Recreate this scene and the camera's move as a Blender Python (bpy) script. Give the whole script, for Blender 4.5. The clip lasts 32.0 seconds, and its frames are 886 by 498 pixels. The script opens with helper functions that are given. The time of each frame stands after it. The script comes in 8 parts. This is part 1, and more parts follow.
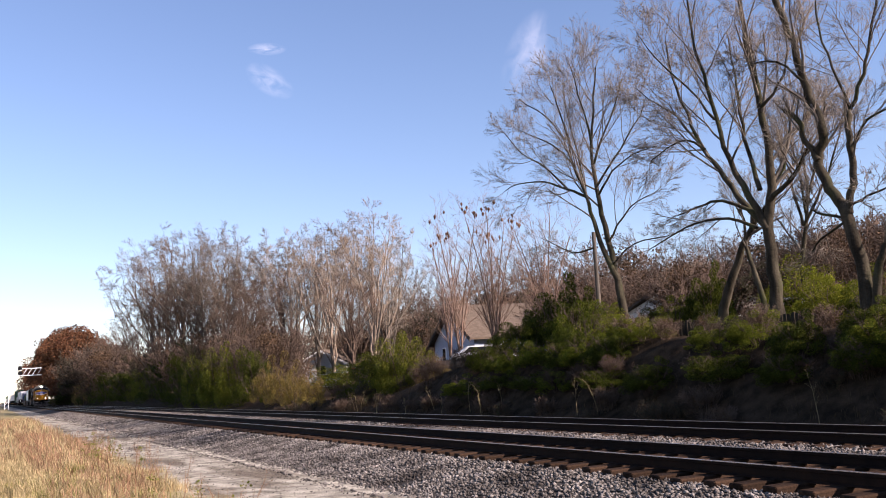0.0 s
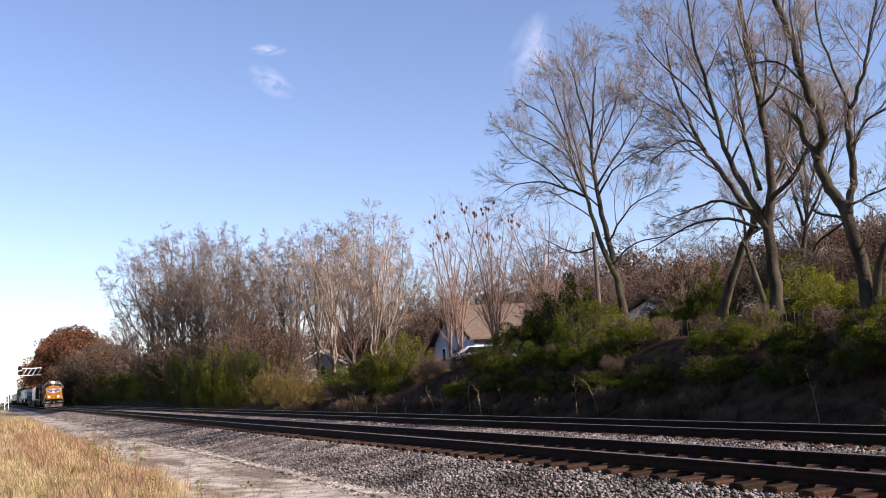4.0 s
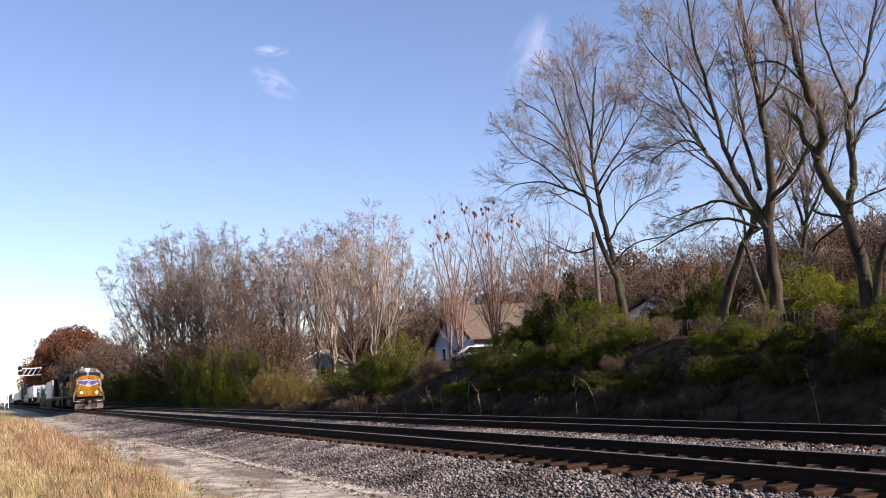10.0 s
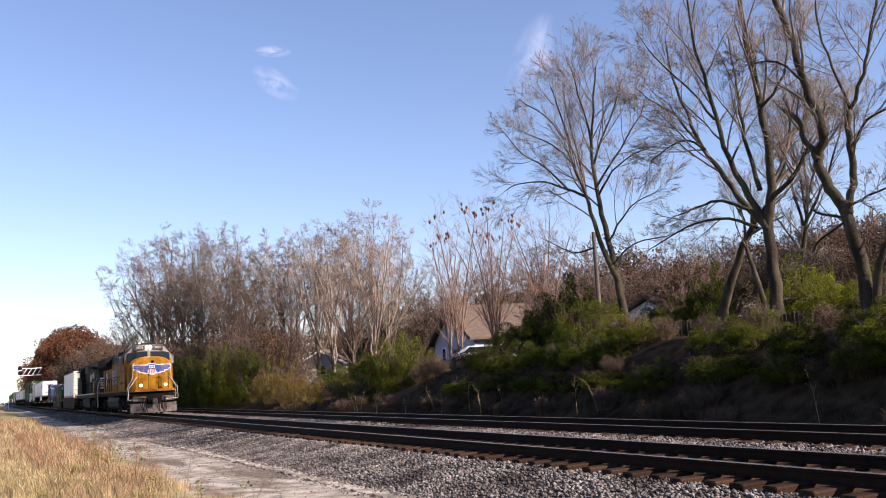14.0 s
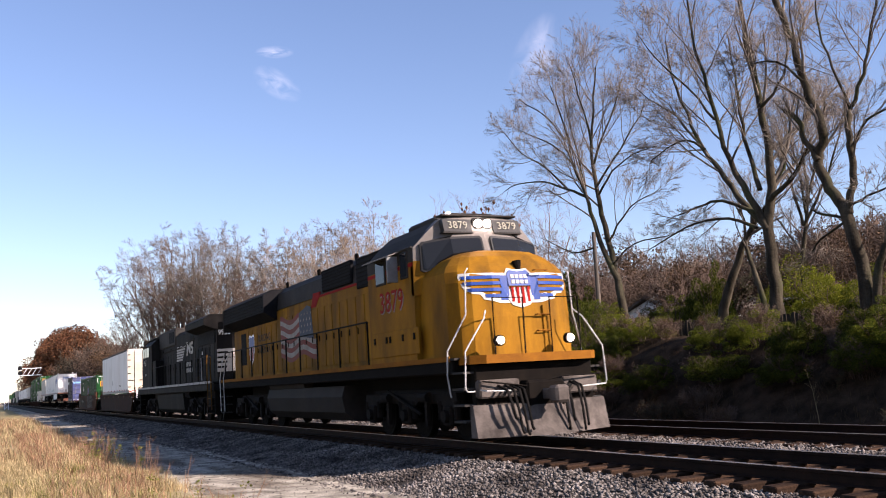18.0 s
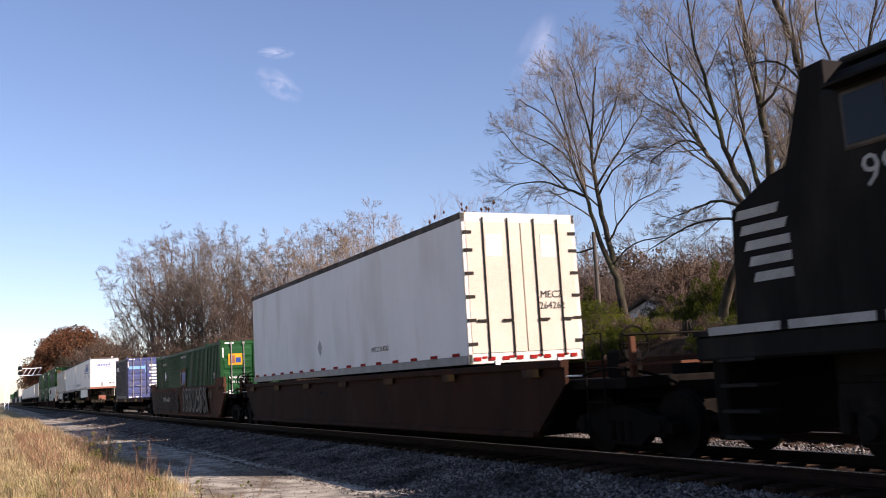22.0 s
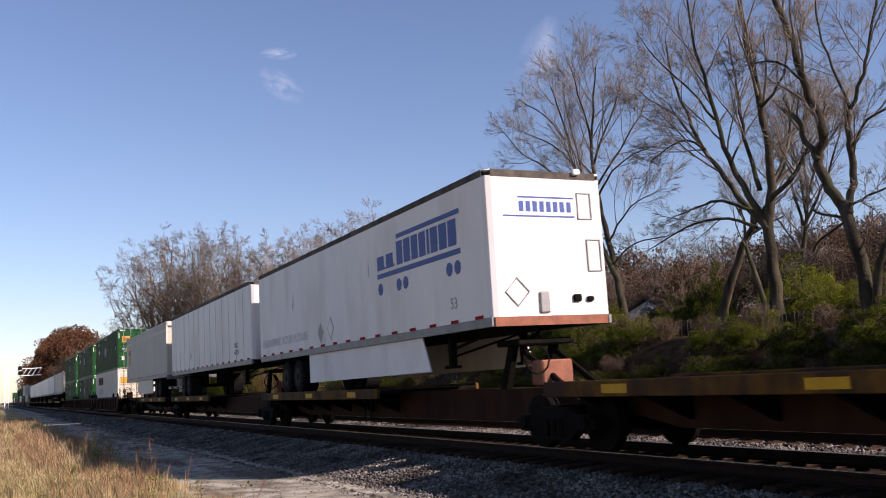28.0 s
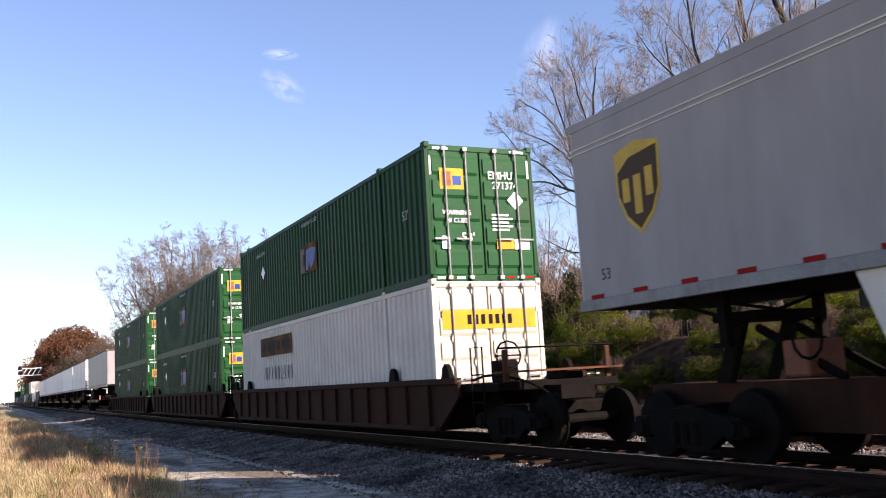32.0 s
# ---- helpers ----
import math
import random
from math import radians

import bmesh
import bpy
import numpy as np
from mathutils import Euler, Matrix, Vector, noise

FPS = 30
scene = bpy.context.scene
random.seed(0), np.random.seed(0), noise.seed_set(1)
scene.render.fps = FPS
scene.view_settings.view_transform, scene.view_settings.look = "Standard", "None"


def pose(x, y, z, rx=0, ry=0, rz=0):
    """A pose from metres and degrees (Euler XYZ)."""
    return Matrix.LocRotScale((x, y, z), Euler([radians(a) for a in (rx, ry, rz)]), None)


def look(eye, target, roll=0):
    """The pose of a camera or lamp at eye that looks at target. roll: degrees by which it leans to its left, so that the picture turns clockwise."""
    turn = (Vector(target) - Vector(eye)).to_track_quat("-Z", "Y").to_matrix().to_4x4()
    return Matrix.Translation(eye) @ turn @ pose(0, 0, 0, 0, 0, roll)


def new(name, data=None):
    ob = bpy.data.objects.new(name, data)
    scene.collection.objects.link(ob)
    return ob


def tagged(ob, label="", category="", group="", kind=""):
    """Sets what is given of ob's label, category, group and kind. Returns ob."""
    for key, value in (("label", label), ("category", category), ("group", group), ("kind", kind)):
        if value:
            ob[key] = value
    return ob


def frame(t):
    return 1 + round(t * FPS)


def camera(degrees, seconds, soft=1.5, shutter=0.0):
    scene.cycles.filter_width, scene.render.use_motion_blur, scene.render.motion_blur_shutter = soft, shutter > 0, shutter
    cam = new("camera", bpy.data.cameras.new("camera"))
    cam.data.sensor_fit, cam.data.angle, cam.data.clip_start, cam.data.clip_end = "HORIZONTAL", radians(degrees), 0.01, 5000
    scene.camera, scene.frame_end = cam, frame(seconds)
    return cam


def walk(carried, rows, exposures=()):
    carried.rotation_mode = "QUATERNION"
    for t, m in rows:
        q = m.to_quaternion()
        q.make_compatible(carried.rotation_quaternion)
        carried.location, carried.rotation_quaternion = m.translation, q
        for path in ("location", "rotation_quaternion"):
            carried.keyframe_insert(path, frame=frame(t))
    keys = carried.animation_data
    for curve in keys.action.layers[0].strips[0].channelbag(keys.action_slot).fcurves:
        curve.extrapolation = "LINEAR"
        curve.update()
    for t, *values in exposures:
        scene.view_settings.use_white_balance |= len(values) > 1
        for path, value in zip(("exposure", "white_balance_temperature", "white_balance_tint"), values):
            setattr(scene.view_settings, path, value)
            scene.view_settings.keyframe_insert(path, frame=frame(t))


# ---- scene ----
# World: metres, rail tops of the near track at z = 0, tracks along x, the train runs towards +x.
from collections import namedtuple

TRACK_Y = 9.31          # centre line of the near track
TRACK2_Y = 13.4         # centre line of the far track
EYE = (0.0, 0.0, 1.292)
cam = camera(51.4, 32.0, soft=1.0, shutter=0.1)


def eye_pose(pan, tilt, roll):
    p, t = radians(pan), radians(tilt)
    way = Vector((-math.cos(p) * math.cos(t), math.sin(p) * math.cos(t), math.sin(t)))
    return look(EYE, Vector(EYE) + way, roll)


STAND = eye_pose(26.145, 7.931, -3.349)

# ---- world and sun ----
SUN_WAY = Vector((1.0, 0.77, 0.66)).normalized()
world = bpy.data.worlds.new("sky")
scene.world = world
world.use_nodes = True
wn = world.node_tree.nodes
wl = world.node_tree.links
wn.clear()
w_out = wn.new("ShaderNodeOutputWorld")
w_bg = wn.new("ShaderNodeBackground")
w_sky = wn.new("ShaderNodeTexSky")
w_sky.sky_type = "NISHITA"
w_sky.sun_disc = False
w_sky.sun_elevation = math.asin(SUN_WAY.z)
w_sky.sun_rotation = math.atan2(SUN_WAY.x, SUN_WAY.y)
w_sky.air_density, w_sky.dust_density, w_sky.ozone_density = 1.0, 0.3, 2.2
wl.new(w_sky.outputs[0], w_bg.inputs[0])
w_bg.inputs[1].default_value = 0.076
wl.new(w_bg.outputs[0], w_out.inputs[0])

sun = new("sun", bpy.data.lights.new("sun", "SUN"))
sun.data.energy, sun.data.angle, sun.data.color = 5.0, radians(0.53), (1.0, 0.89, 0.73)
sun.matrix_world = look((60, 60, 60), Vector((60, 60, 60)) - SUN_WAY)
# the film camera's own exposure and white balance on the way
EXPOSURES = [(t, stops + 0.6, 6350, 27) for t, stops in ((0, 0.72), (17.5, 0.72), (18.4, 0.8), (19.0, 1.12), (20, 1.15), (21, 1.0), (22, 0.46), (23, 0.66), (24.6, 0.82),
                                                   (26, 0.55), (28, 0.24), (29.0, 0.76), (31, 0.88), (32, 0.95))]


# ---- materials ----
def mat(name, a, b=None, scale=4.0, rough=0.7, metal=0.0, bump=0.15, fine=60.0, streak=None, vary=0.0, dirt=None, coat=0.0, island=0.0, grain=0.35):
    """Two colours mixed by broad noise, fine grain over it, relief, optional streaks along one axis and a dirt layer."""
    m = bpy.data.materials.new(name)
    m.use_nodes = True
    n, l = m.node_tree.nodes, m.node_tree.links
    bs = n["Principled BSDF"]
    b = b or tuple(c * 0.72 for c in a)
    tc = n.new("ShaderNodeTexCoord")
    mp = n.new("ShaderNodeMapping")
    l.new(tc.outputs["Object"], mp.inputs[0])
    if streak:
        mp.inputs["Scale"].default_value = streak
    n1 = n.new("ShaderNodeTexNoise")
    n1.inputs["Scale"].default_value, n1.inputs["Detail"].default_value, n1.inputs["Roughness"].default_value = scale, 5, 0.65
    l.new(mp.outputs[0], n1.inputs["Vector"])
    n2 = n.new("ShaderNodeTexNoise")
    n2.inputs["Scale"].default_value, n2.inputs["Detail"].default_value = fine, 3
    l.new(tc.outputs["Object"], n2.inputs["Vector"])
    r1 = n.new("ShaderNodeValToRGB")
    r1.color_ramp.elements[0].position, r1.color_ramp.elements[1].position = 0.36, 0.66
    r1.color_ramp.elements[0].color, r1.color_ramp.elements[1].color = (*b, 1), (*a, 1)
    l.new(n1.outputs[0], r1.inputs[0])
    mx = n.new("ShaderNodeMix")
    mx.data_type, mx.blend_type = "RGBA", "OVERLAY"
    mx.inputs[0].default_value = grain
    l.new(r1.outputs[0], mx.inputs[6])
    l.new(n2.outputs[0], mx.inputs[7])
    col = mx.outputs[2]
    if dirt:
        dc, lo, hi, ds = dirt
        n3 = n.new("ShaderNodeTexNoise")
        n3.inputs["Scale"].default_value, n3.inputs["Detail"].default_value = ds, 7
        mp3 = n.new("ShaderNodeMapping")
        mp3.inputs["Scale"].default_value = (1, 1, 0.35)
        l.new(tc.outputs["Object"], mp3.inputs[0])
        l.new(mp3.outputs[0], n3.inputs["Vector"])
        r3 = n.new("ShaderNodeMapRange")
        r3.inputs[1].default_value, r3.inputs[2].default_value = lo, hi
        l.new(n3.outputs[0], r3.inputs[0])
        m3 = n.new("ShaderNodeMix")
        m3.data_type = "RGBA"
        l.new(r3.outputs[0], m3.inputs[0])
        l.new(col, m3.inputs[6])
        m3.inputs[7].default_value = (*dc, 1)
        col = m3.outputs[2]
    if vary or island:
        src = n.new("ShaderNodeNewGeometry").outputs["Random Per Island"] if island else n.new("ShaderNodeObjectInfo").outputs["Random"]
        amount = island or vary
        mr = n.new("ShaderNodeMapRange")
        mr.inputs[3].default_value, mr.inputs[4].default_value = 1 - amount, 1 + amount
        l.new(src, mr.inputs[0])
        hs = n.new("ShaderNodeHueSaturation")
        l.new(mr.outputs[0], hs.inputs["Value"])
        l.new(col, hs.inputs["Color"])
        col = hs.outputs[0]
    l.new(col, bs.inputs["Base Color"])
    rr = n.new("ShaderNodeMapRange")
    rr.inputs[3].default_value, rr.inputs[4].default_value = max(0.03, rough - 0.12), min(1, rough + 0.12)
    l.new(n1.outputs[0], rr.inputs[0])
    l.new(rr.outputs[0], bs.inputs["Roughness"])
    bs.inputs["Metallic"].default_value = metal
    bs.inputs["Specular IOR Level"].default_value = 0.05 if rough >= 0.7 else 0.11
    if coat:
        bs.inputs["Coat Weight"].default_value = coat
    if bump:
        bp = n.new("ShaderNodeBump")
        bp.inputs["Strength"].default_value, bp.inputs["Distance"].default_value = bump, 0.02
        l.new(n2.outputs[0], bp.inputs["Height"])
        l.new(bp.outputs[0], bs.inputs["Normal"])
    return m


def leaf_mat(name, a, b, c, trans=0.25):
    """Leaves and blades: colour varies from piece to piece."""
    m = bpy.data.materials.new(name)
    m.use_nodes = True
    n, l = m.node_tree.nodes, m.node_tree.links
    bs = n["Principled BSDF"]
    geo = n.new("ShaderNodeNewGeometry")
    r = n.new("ShaderNodeValToRGB")
    r.color_ramp.elements[0].color, r.color_ramp.elements[1].color = (*a, 1), (*c, 1)
    e = r.color_ramp.elements.new(0.5)
    e.color = (*b, 1)
    l.new(geo.outputs["Random Per Island"], r.inputs[0])
    tc = n.new("ShaderNodeTexCoord")
    nz = n.new("ShaderNodeTexNoise")
    nz.inputs["Scale"].default_value = 2.4
    l.new(tc.outputs["Object"], nz.inputs["Vector"])
    mr = n.new("ShaderNodeMapRange")
    mr.inputs[1].default_value, mr.inputs[2].default_value = 0.3, 0.7
    mr.inputs[3].default_value, mr.inputs[4].default_value = 0.5, 1.4
    l.new(nz.outputs[0], mr.inputs[0])
    hs = n.new("ShaderNodeHueSaturation")
    l.new(mr.outputs[0], hs.inputs["Value"])
    l.new(r.outputs[0], hs.inputs["Color"])
    l.new(hs.outputs[0], bs.inputs["Base Color"])
    bs.inputs["Roughness"].default_value = 0.6
    bs.inputs["Specular IOR Level"].default_value = 0.05
    tr = n.new("ShaderNodeBsdfTranslucent")
    l.new(hs.outputs[0], tr.inputs[0])
    ms = n.new("ShaderNodeMixShader")
    ms.inputs[0].default_value = trans
    l.new(bs.outputs[0], ms.inputs[1])
    l.new(tr.outputs[0], ms.inputs[2])
    l.new(ms.outputs[0], n["Material Output"].inputs[0])
    return m


def glow_mat(name, colour, strength):
    m = bpy.data.materials.new(name)
    m.use_nodes = True
    bs = m.node_tree.nodes["Principled BSDF"]
    bs.inputs["Base Color"].default_value = (*colour, 1)
    bs.inputs["Emission Color"].default_value = (*colour, 1)
    bs.inputs["Emission Strength"].default_value = strength
    return m


def glass_mat(name, colour=(0.012, 0.014, 0.017), rough=0.05):
    m = bpy.data.materials.new(name)
    m.use_nodes = True
    bs = m.node_tree.nodes["Principled BSDF"]
    bs.inputs["Base Color"].default_value = (*colour, 1)
    bs.inputs["Roughness"].default_value = rough
    bs.inputs["Specular IOR Level"].default_value = 0.14
    return m


M_BALLAST = mat("ballast_bed", (0.085, 0.076, 0.067), (0.024, 0.021, 0.019), 2.0, 0.95, bump=1.0, fine=30)
M_STONE = mat("ballast_stone", (0.20, 0.180, 0.163), (0.044, 0.038, 0.034), 1.2, 0.9, bump=0.4, fine=50, island=0.55)
M_TIE = mat("weathered_tie", (0.050, 0.029, 0.018), (0.014, 0.009, 0.0065), 3.0, 0.9, bump=0.6, fine=40, streak=(6, 0.6, 6), vary=0.35)
M_RAIL = mat("rusty_rail", (0.024, 0.013, 0.009), (0.012, 0.0075, 0.006), 5.0, 0.75, bump=0.2)
M_RAILTOP = mat("polished_rail", (0.42, 0.36, 0.33), (0.30, 0.25, 0.23), 4.0, 0.34, 0.9, bump=0.02, streak=(0.1, 4, 4))
M_BARK = mat("grey_bark", (0.19, 0.16, 0.13), (0.095, 0.079, 0.064), 2.5, 0.9, bump=0.7, fine=24, streak=(1, 1, 0.3))
M_TRUNK = mat("mossy_trunk_bark", (0.075, 0.063, 0.045), (0.022, 0.018, 0.013), 1.8, 0.95, bump=1.0, fine=16, streak=(1.6, 1.6, 0.35), dirt=((0.055, 0.062, 0.025), 0.5, 0.75, 1.2))
M_BARK2 = mat("brown_bark", (0.135, 0.098, 0.075), (0.072, 0.051, 0.039), 2.5, 0.9, bump=0.5, fine=24)
# reddish bark, lighter than brown_bark: the twigs' sunlit tone is in the colour
M_SAPLING = mat("pinkish_bark", (0.235, 0.160, 0.122), (0.13, 0.086, 0.064), 2.5, 0.9, bump=0.4, fine=24)
M_BARK3 = mat("pale_bark", (0.34, 0.275, 0.215), (0.14, 0.105, 0.078), 1.6, 0.85, bump=0.4, fine=18)
M_LEAF = leaf_mat("green_leaf", (0.042, 0.062, 0.006), (0.080, 0.100, 0.010), (0.18, 0.18, 0.026), 0.48)
M_LEAFOLIVE = leaf_mat("olive_leaf", (0.055, 0.070, 0.008), (0.105, 0.120, 0.014), (0.20, 0.185, 0.032), 0.45)
# dark copy of the green leaf; also paints shade low on the bank
M_LEAFDARK = leaf_mat("dark_leaf", (0.024, 0.034, 0.005), (0.046, 0.060, 0.008), (0.11, 0.115, 0.018), 0.4)
# bright copy of the green leaf; sunlit patches get their light from this colour
M_LEAFGOLD = leaf_mat("yellow_green_leaf", (0.070, 0.090, 0.007), (0.125, 0.142, 0.012), (0.21, 0.20, 0.028), 0.5)
M_LEAFDRY = leaf_mat("dry_leaf", (0.17, 0.11, 0.032), (0.23, 0.165, 0.048), (0.13, 0.125, 0.03), 0.4)
M_LEAFRED = leaf_mat("russet_leaf", (0.125, 0.052, 0.026), (0.155, 0.070, 0.036), (0.095, 0.060, 0.034))
M_GRASS = leaf_mat("dry_grass", (0.50, 0.405, 0.235), (0.38, 0.295, 0.155), (0.22, 0.185, 0.085), 0.35)
M_GRASSPALE = leaf_mat("pale_grass", (0.62, 0.50, 0.30), (0.52, 0.40, 0.21), (0.40, 0.30, 0.15), 0.35)
M_GRASSRED = leaf_mat("russet_grass", (0.28, 0.145, 0.085), (0.36, 0.215, 0.13), (0.19, 0.115, 0.07), 0.3)
# dry grass colour made far darker: the bank's shade is painted in
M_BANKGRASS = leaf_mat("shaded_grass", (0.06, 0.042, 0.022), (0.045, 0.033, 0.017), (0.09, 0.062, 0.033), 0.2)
M_GRASSGREEN = leaf_mat("green_grass", (0.11, 0.135, 0.022), (0.18, 0.185, 0.038), (0.27, 0.235, 0.07), 0.35)
M_WHITEWALL = mat("pale_siding", (0.36, 0.40, 0.48), (0.30, 0.335, 0.41), 1.5, 0.6, bump=0.1)
M_SHINGLE = mat("brown_shingles", (0.140, 0.108, 0.083), (0.092, 0.070, 0.053), 3.0, 0.9, bump=0.6, fine=18)
M_WHITE = mat("white_paint", (0.80, 0.80, 0.79), (0.70, 0.70, 0.69), 1.2, 0.45, bump=0.03)
M_GREYWOOD = mat("grey_wood", (0.12, 0.102, 0.086), (0.06, 0.052, 0.044), 2.0, 0.9, bump=0.4, streak=(4, 4, 0.4))
M_STEEL = mat("galvanised_steel", (0.55, 0.56, 0.57), (0.42, 0.43, 0.44), 3.0, 0.45, 0.6, bump=0.05)
# near-black, with the shade under the train put into the colour
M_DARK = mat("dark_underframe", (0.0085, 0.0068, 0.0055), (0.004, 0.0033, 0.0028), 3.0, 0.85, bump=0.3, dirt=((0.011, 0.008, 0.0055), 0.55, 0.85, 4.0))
M_BLACKHOLE = mat("dark_opening", (0.012, 0.012, 0.013), (0.008, 0.008, 0.009), 3.0, 0.8, bump=0.2)
M_THICKET = leaf_mat("withered_leaf", (0.080, 0.050, 0.029), (0.105, 0.066, 0.039), (0.055, 0.039, 0.025), 0.15)
M_GLASS = glass_mat("dark_glass")


# ---- mesh building ----
class Build:
    """Collects vertices and faces of one mesh."""

    def __init__(self):
        self.v, self.f = [], []

    def add(self, verts, faces):
        o = len(self.v)
        self.v.extend(verts)
        self.f.extend([tuple(i + o for i in f) for f in faces])
        return self

    def box(self, x0, x1, y0, y1, z0, z1, b=0.0):
        if x1 < x0: x0, x1 = x1, x0
        if y1 < y0: y0, y1 = y1, y0
        if z1 < z0: z0, z1 = z1, z0
        if b <= 0:
            vs = [(x, y, z) for x in (x0, x1) for y in (y0, y1) for z in (z0, z1)]
            return self.add(vs, [(0, 1, 3, 2), (4, 6, 7, 5), (0, 4, 5, 1), (2, 3, 7, 6), (0, 2, 6, 4), (1, 5, 7, 3)])
        b = min(b, (x1 - x0) / 2.01, (y1 - y0) / 2.01, (z1 - z0) / 2.01)
        vs, ix = [], {}
        for i, x in enumerate((x0, x1)):
            for j, y in enumerate((y0, y1)):
                for k, z in enumerate((z0, z1)):
                    sx, sy, sz = (b if i == 0 else -b), (b if j == 0 else -b), (b if k == 0 else -b)
                    for a, p in enumerate(((x, y + sy, z + sz), (x + sx, y, z + sz), (x + sx, y + sy, z))):
                        ix[i, j, k, a] = len(vs)
                        vs.append(p)
        fs = []
        for i in (0, 1):
            q = [ix[i, j, k, 0] for j, k in ((0, 0), (0, 1), (1, 1), (1, 0))]
            fs.append(q if i == 0 else q[::-1])
            q = [ix[j, i, k, 1] for j, k in ((0, 0), (1, 0), (1, 1), (0, 1))]
            fs.append(q if i == 0 else q[::-1])
            q = [ix[j, k, i, 2] for j, k in ((0, 0), (0, 1), (1, 1), (1, 0))]
            fs.append(q if i == 0 else q[::-1])
        for i in (0, 1):
            for j in (0, 1):
                fl = (i + j) % 2 == 0
                q = [ix[i, j, 0, 0], ix[i, j, 0, 1], ix[i, j, 1, 1], ix[i, j, 1, 0]]
                fs.append(q if fl else q[::-1])
                q = [ix[i, 0, j, 0], ix[i, 1, j, 0], ix[i, 1, j, 2], ix[i, 0, j, 2]]
                fs.append(q if fl else q[::-1])
                q = [ix[0, i, j, 1], ix[0, i, j, 2], ix[1, i, j, 2], ix[1, i, j, 1]]
                fs.append(q if fl else q[::-1])
                for k in (0, 1):
                    q = [ix[i, j, k, 0], ix[i, j, k, 1], ix[i, j, k, 2]]
                    fs.append(q if (i + j + k) % 2 == 0 else q[::-1])
        return self.add(vs, fs)

    def cyl(self, p0, p1, r0, r1=None, n=8, caps=True):
        r1 = r0 if r1 is None else r1
        a, b = Vector(p0), Vector(p1)
        d = (b - a).normalized()
        s = d.cross(Vector((0, 0, 1)) if abs(d.z) < 0.9 else Vector((1, 0, 0))).normalized()
        t = d.cross(s)
        vs = []
        for c, r in ((a, r0), (b, r1)):
            for i in range(n):
                g = 2 * math.pi * i / n
                vs.append(tuple(c + (s * math.cos(g) + t * math.sin(g)) * r))
        fs = [(i, n + i, n + (i + 1) % n, (i + 1) % n) for i in range(n)]
        if caps:
            fs += [tuple(range(n)), tuple(range(2 * n - 1, n - 1, -1))]
        return self.add(vs, fs)

    def tube(self, pts, r, n=6):
        pts = [Vector(p) for p in pts]
        k, vs = len(pts), []
        side = None
        for i, p in enumerate(pts):
            d = (pts[min(k - 1, i + 1)] - pts[max(0, i - 1)]).normalized()
            s = d.cross(side if side and abs(d.dot(side)) < 0.95 else Vector((0.21, 0.37, 0.91))).normalized()
            u = d.cross(s)
            vs += [tuple(p + (s * math.cos(2 * math.pi * j / n) + u * math.sin(2 * math.pi * j / n)) * r) for j in range(n)]
        fs = [(n * i + j, n * i + (j + 1) % n, n * (i + 1) + (j + 1) % n, n * (i + 1) + j) for i in range(k - 1) for j in range(n)]
        return self.add(vs, fs + [tuple(range(n - 1, -1, -1)), tuple(range(n * (k - 1), n * k))])

    def prism(self, outline, lo, hi, axis="x"):
        """A flat outline pushed from lo to hi along an axis; the outline is in the other two axes, in order."""
        k = len(outline)
        put = {"x": lambda p, c: (c, p[0], p[1]), "y": lambda p, c: (p[0], c, p[1]), "z": lambda p, c: (p[0], p[1], c)}[axis]
        vs = [put(p, lo) for p in outline] + [put(p, hi) for p in outline]
        fs = [(i, (i + 1) % k, k + (i + 1) % k, k + i) for i in range(k)] + [tuple(range(k - 1, -1, -1)), tuple(range(k, 2 * k))]
        return self.add(vs, fs)

    def mesh(self, name, smooth=False):
        me = bpy.data.meshes.new(name)
        me.from_pydata(self.v, [], self.f)
        me.validate()
        bm = bmesh.new()
        bm.from_mesh(me)
        bmesh.ops.recalc_face_normals(bm, faces=bm.faces)
        bm.to_mesh(me)
        bm.free()
        if smooth:
            me.polygons.foreach_set("use_smooth", [True] * len(me.polygons))
        return me


def part(name, b, material, parent=None, label="", at=None, smooth=False):
    """One mesh object, under a thing or a part."""
    ob = new(name, b.mesh(name, smooth) if isinstance(b, Build) else b)
    if material and not ob.data.materials:
        ob.data.materials.append(material)
    if parent:
        ob.parent = parent
    if at is not None:
        ob.matrix_basis = at if isinstance(at, Matrix) else Matrix.Translation(at)
    return tagged(ob, label)


def thing(name, label, category, m=None, group="", kind=""):
    ob = new(name)
    ob.empty_display_size = 0.2
    if m is not None:
        ob.matrix_basis = m
    return tagged(ob, label, category, group, kind)


def raw(name, verts, faces, material, smooth=False):
    """A mesh object from arrays of points and faces, all faces with the same number of corners."""
    me = bpy.data.meshes.new(name)
    v, f = np.asarray(verts, np.float32), np.asarray(faces, np.int32)
    k = f.shape[1]
    me.vertices.add(len(v))
    me.vertices.foreach_set("co", v.ravel())
    me.loops.add(f.size)
    me.loops.foreach_set("vertex_index", f.ravel())
    me.polygons.add(len(f))
    me.polygons.foreach_set("loop_start", np.arange(0, f.size, k, dtype=np.int32))
    if smooth:
        me.polygons.foreach_set("use_smooth", np.ones(len(f), bool))
    me.update(calc_edges=True)
    me.materials.append(material)
    return me


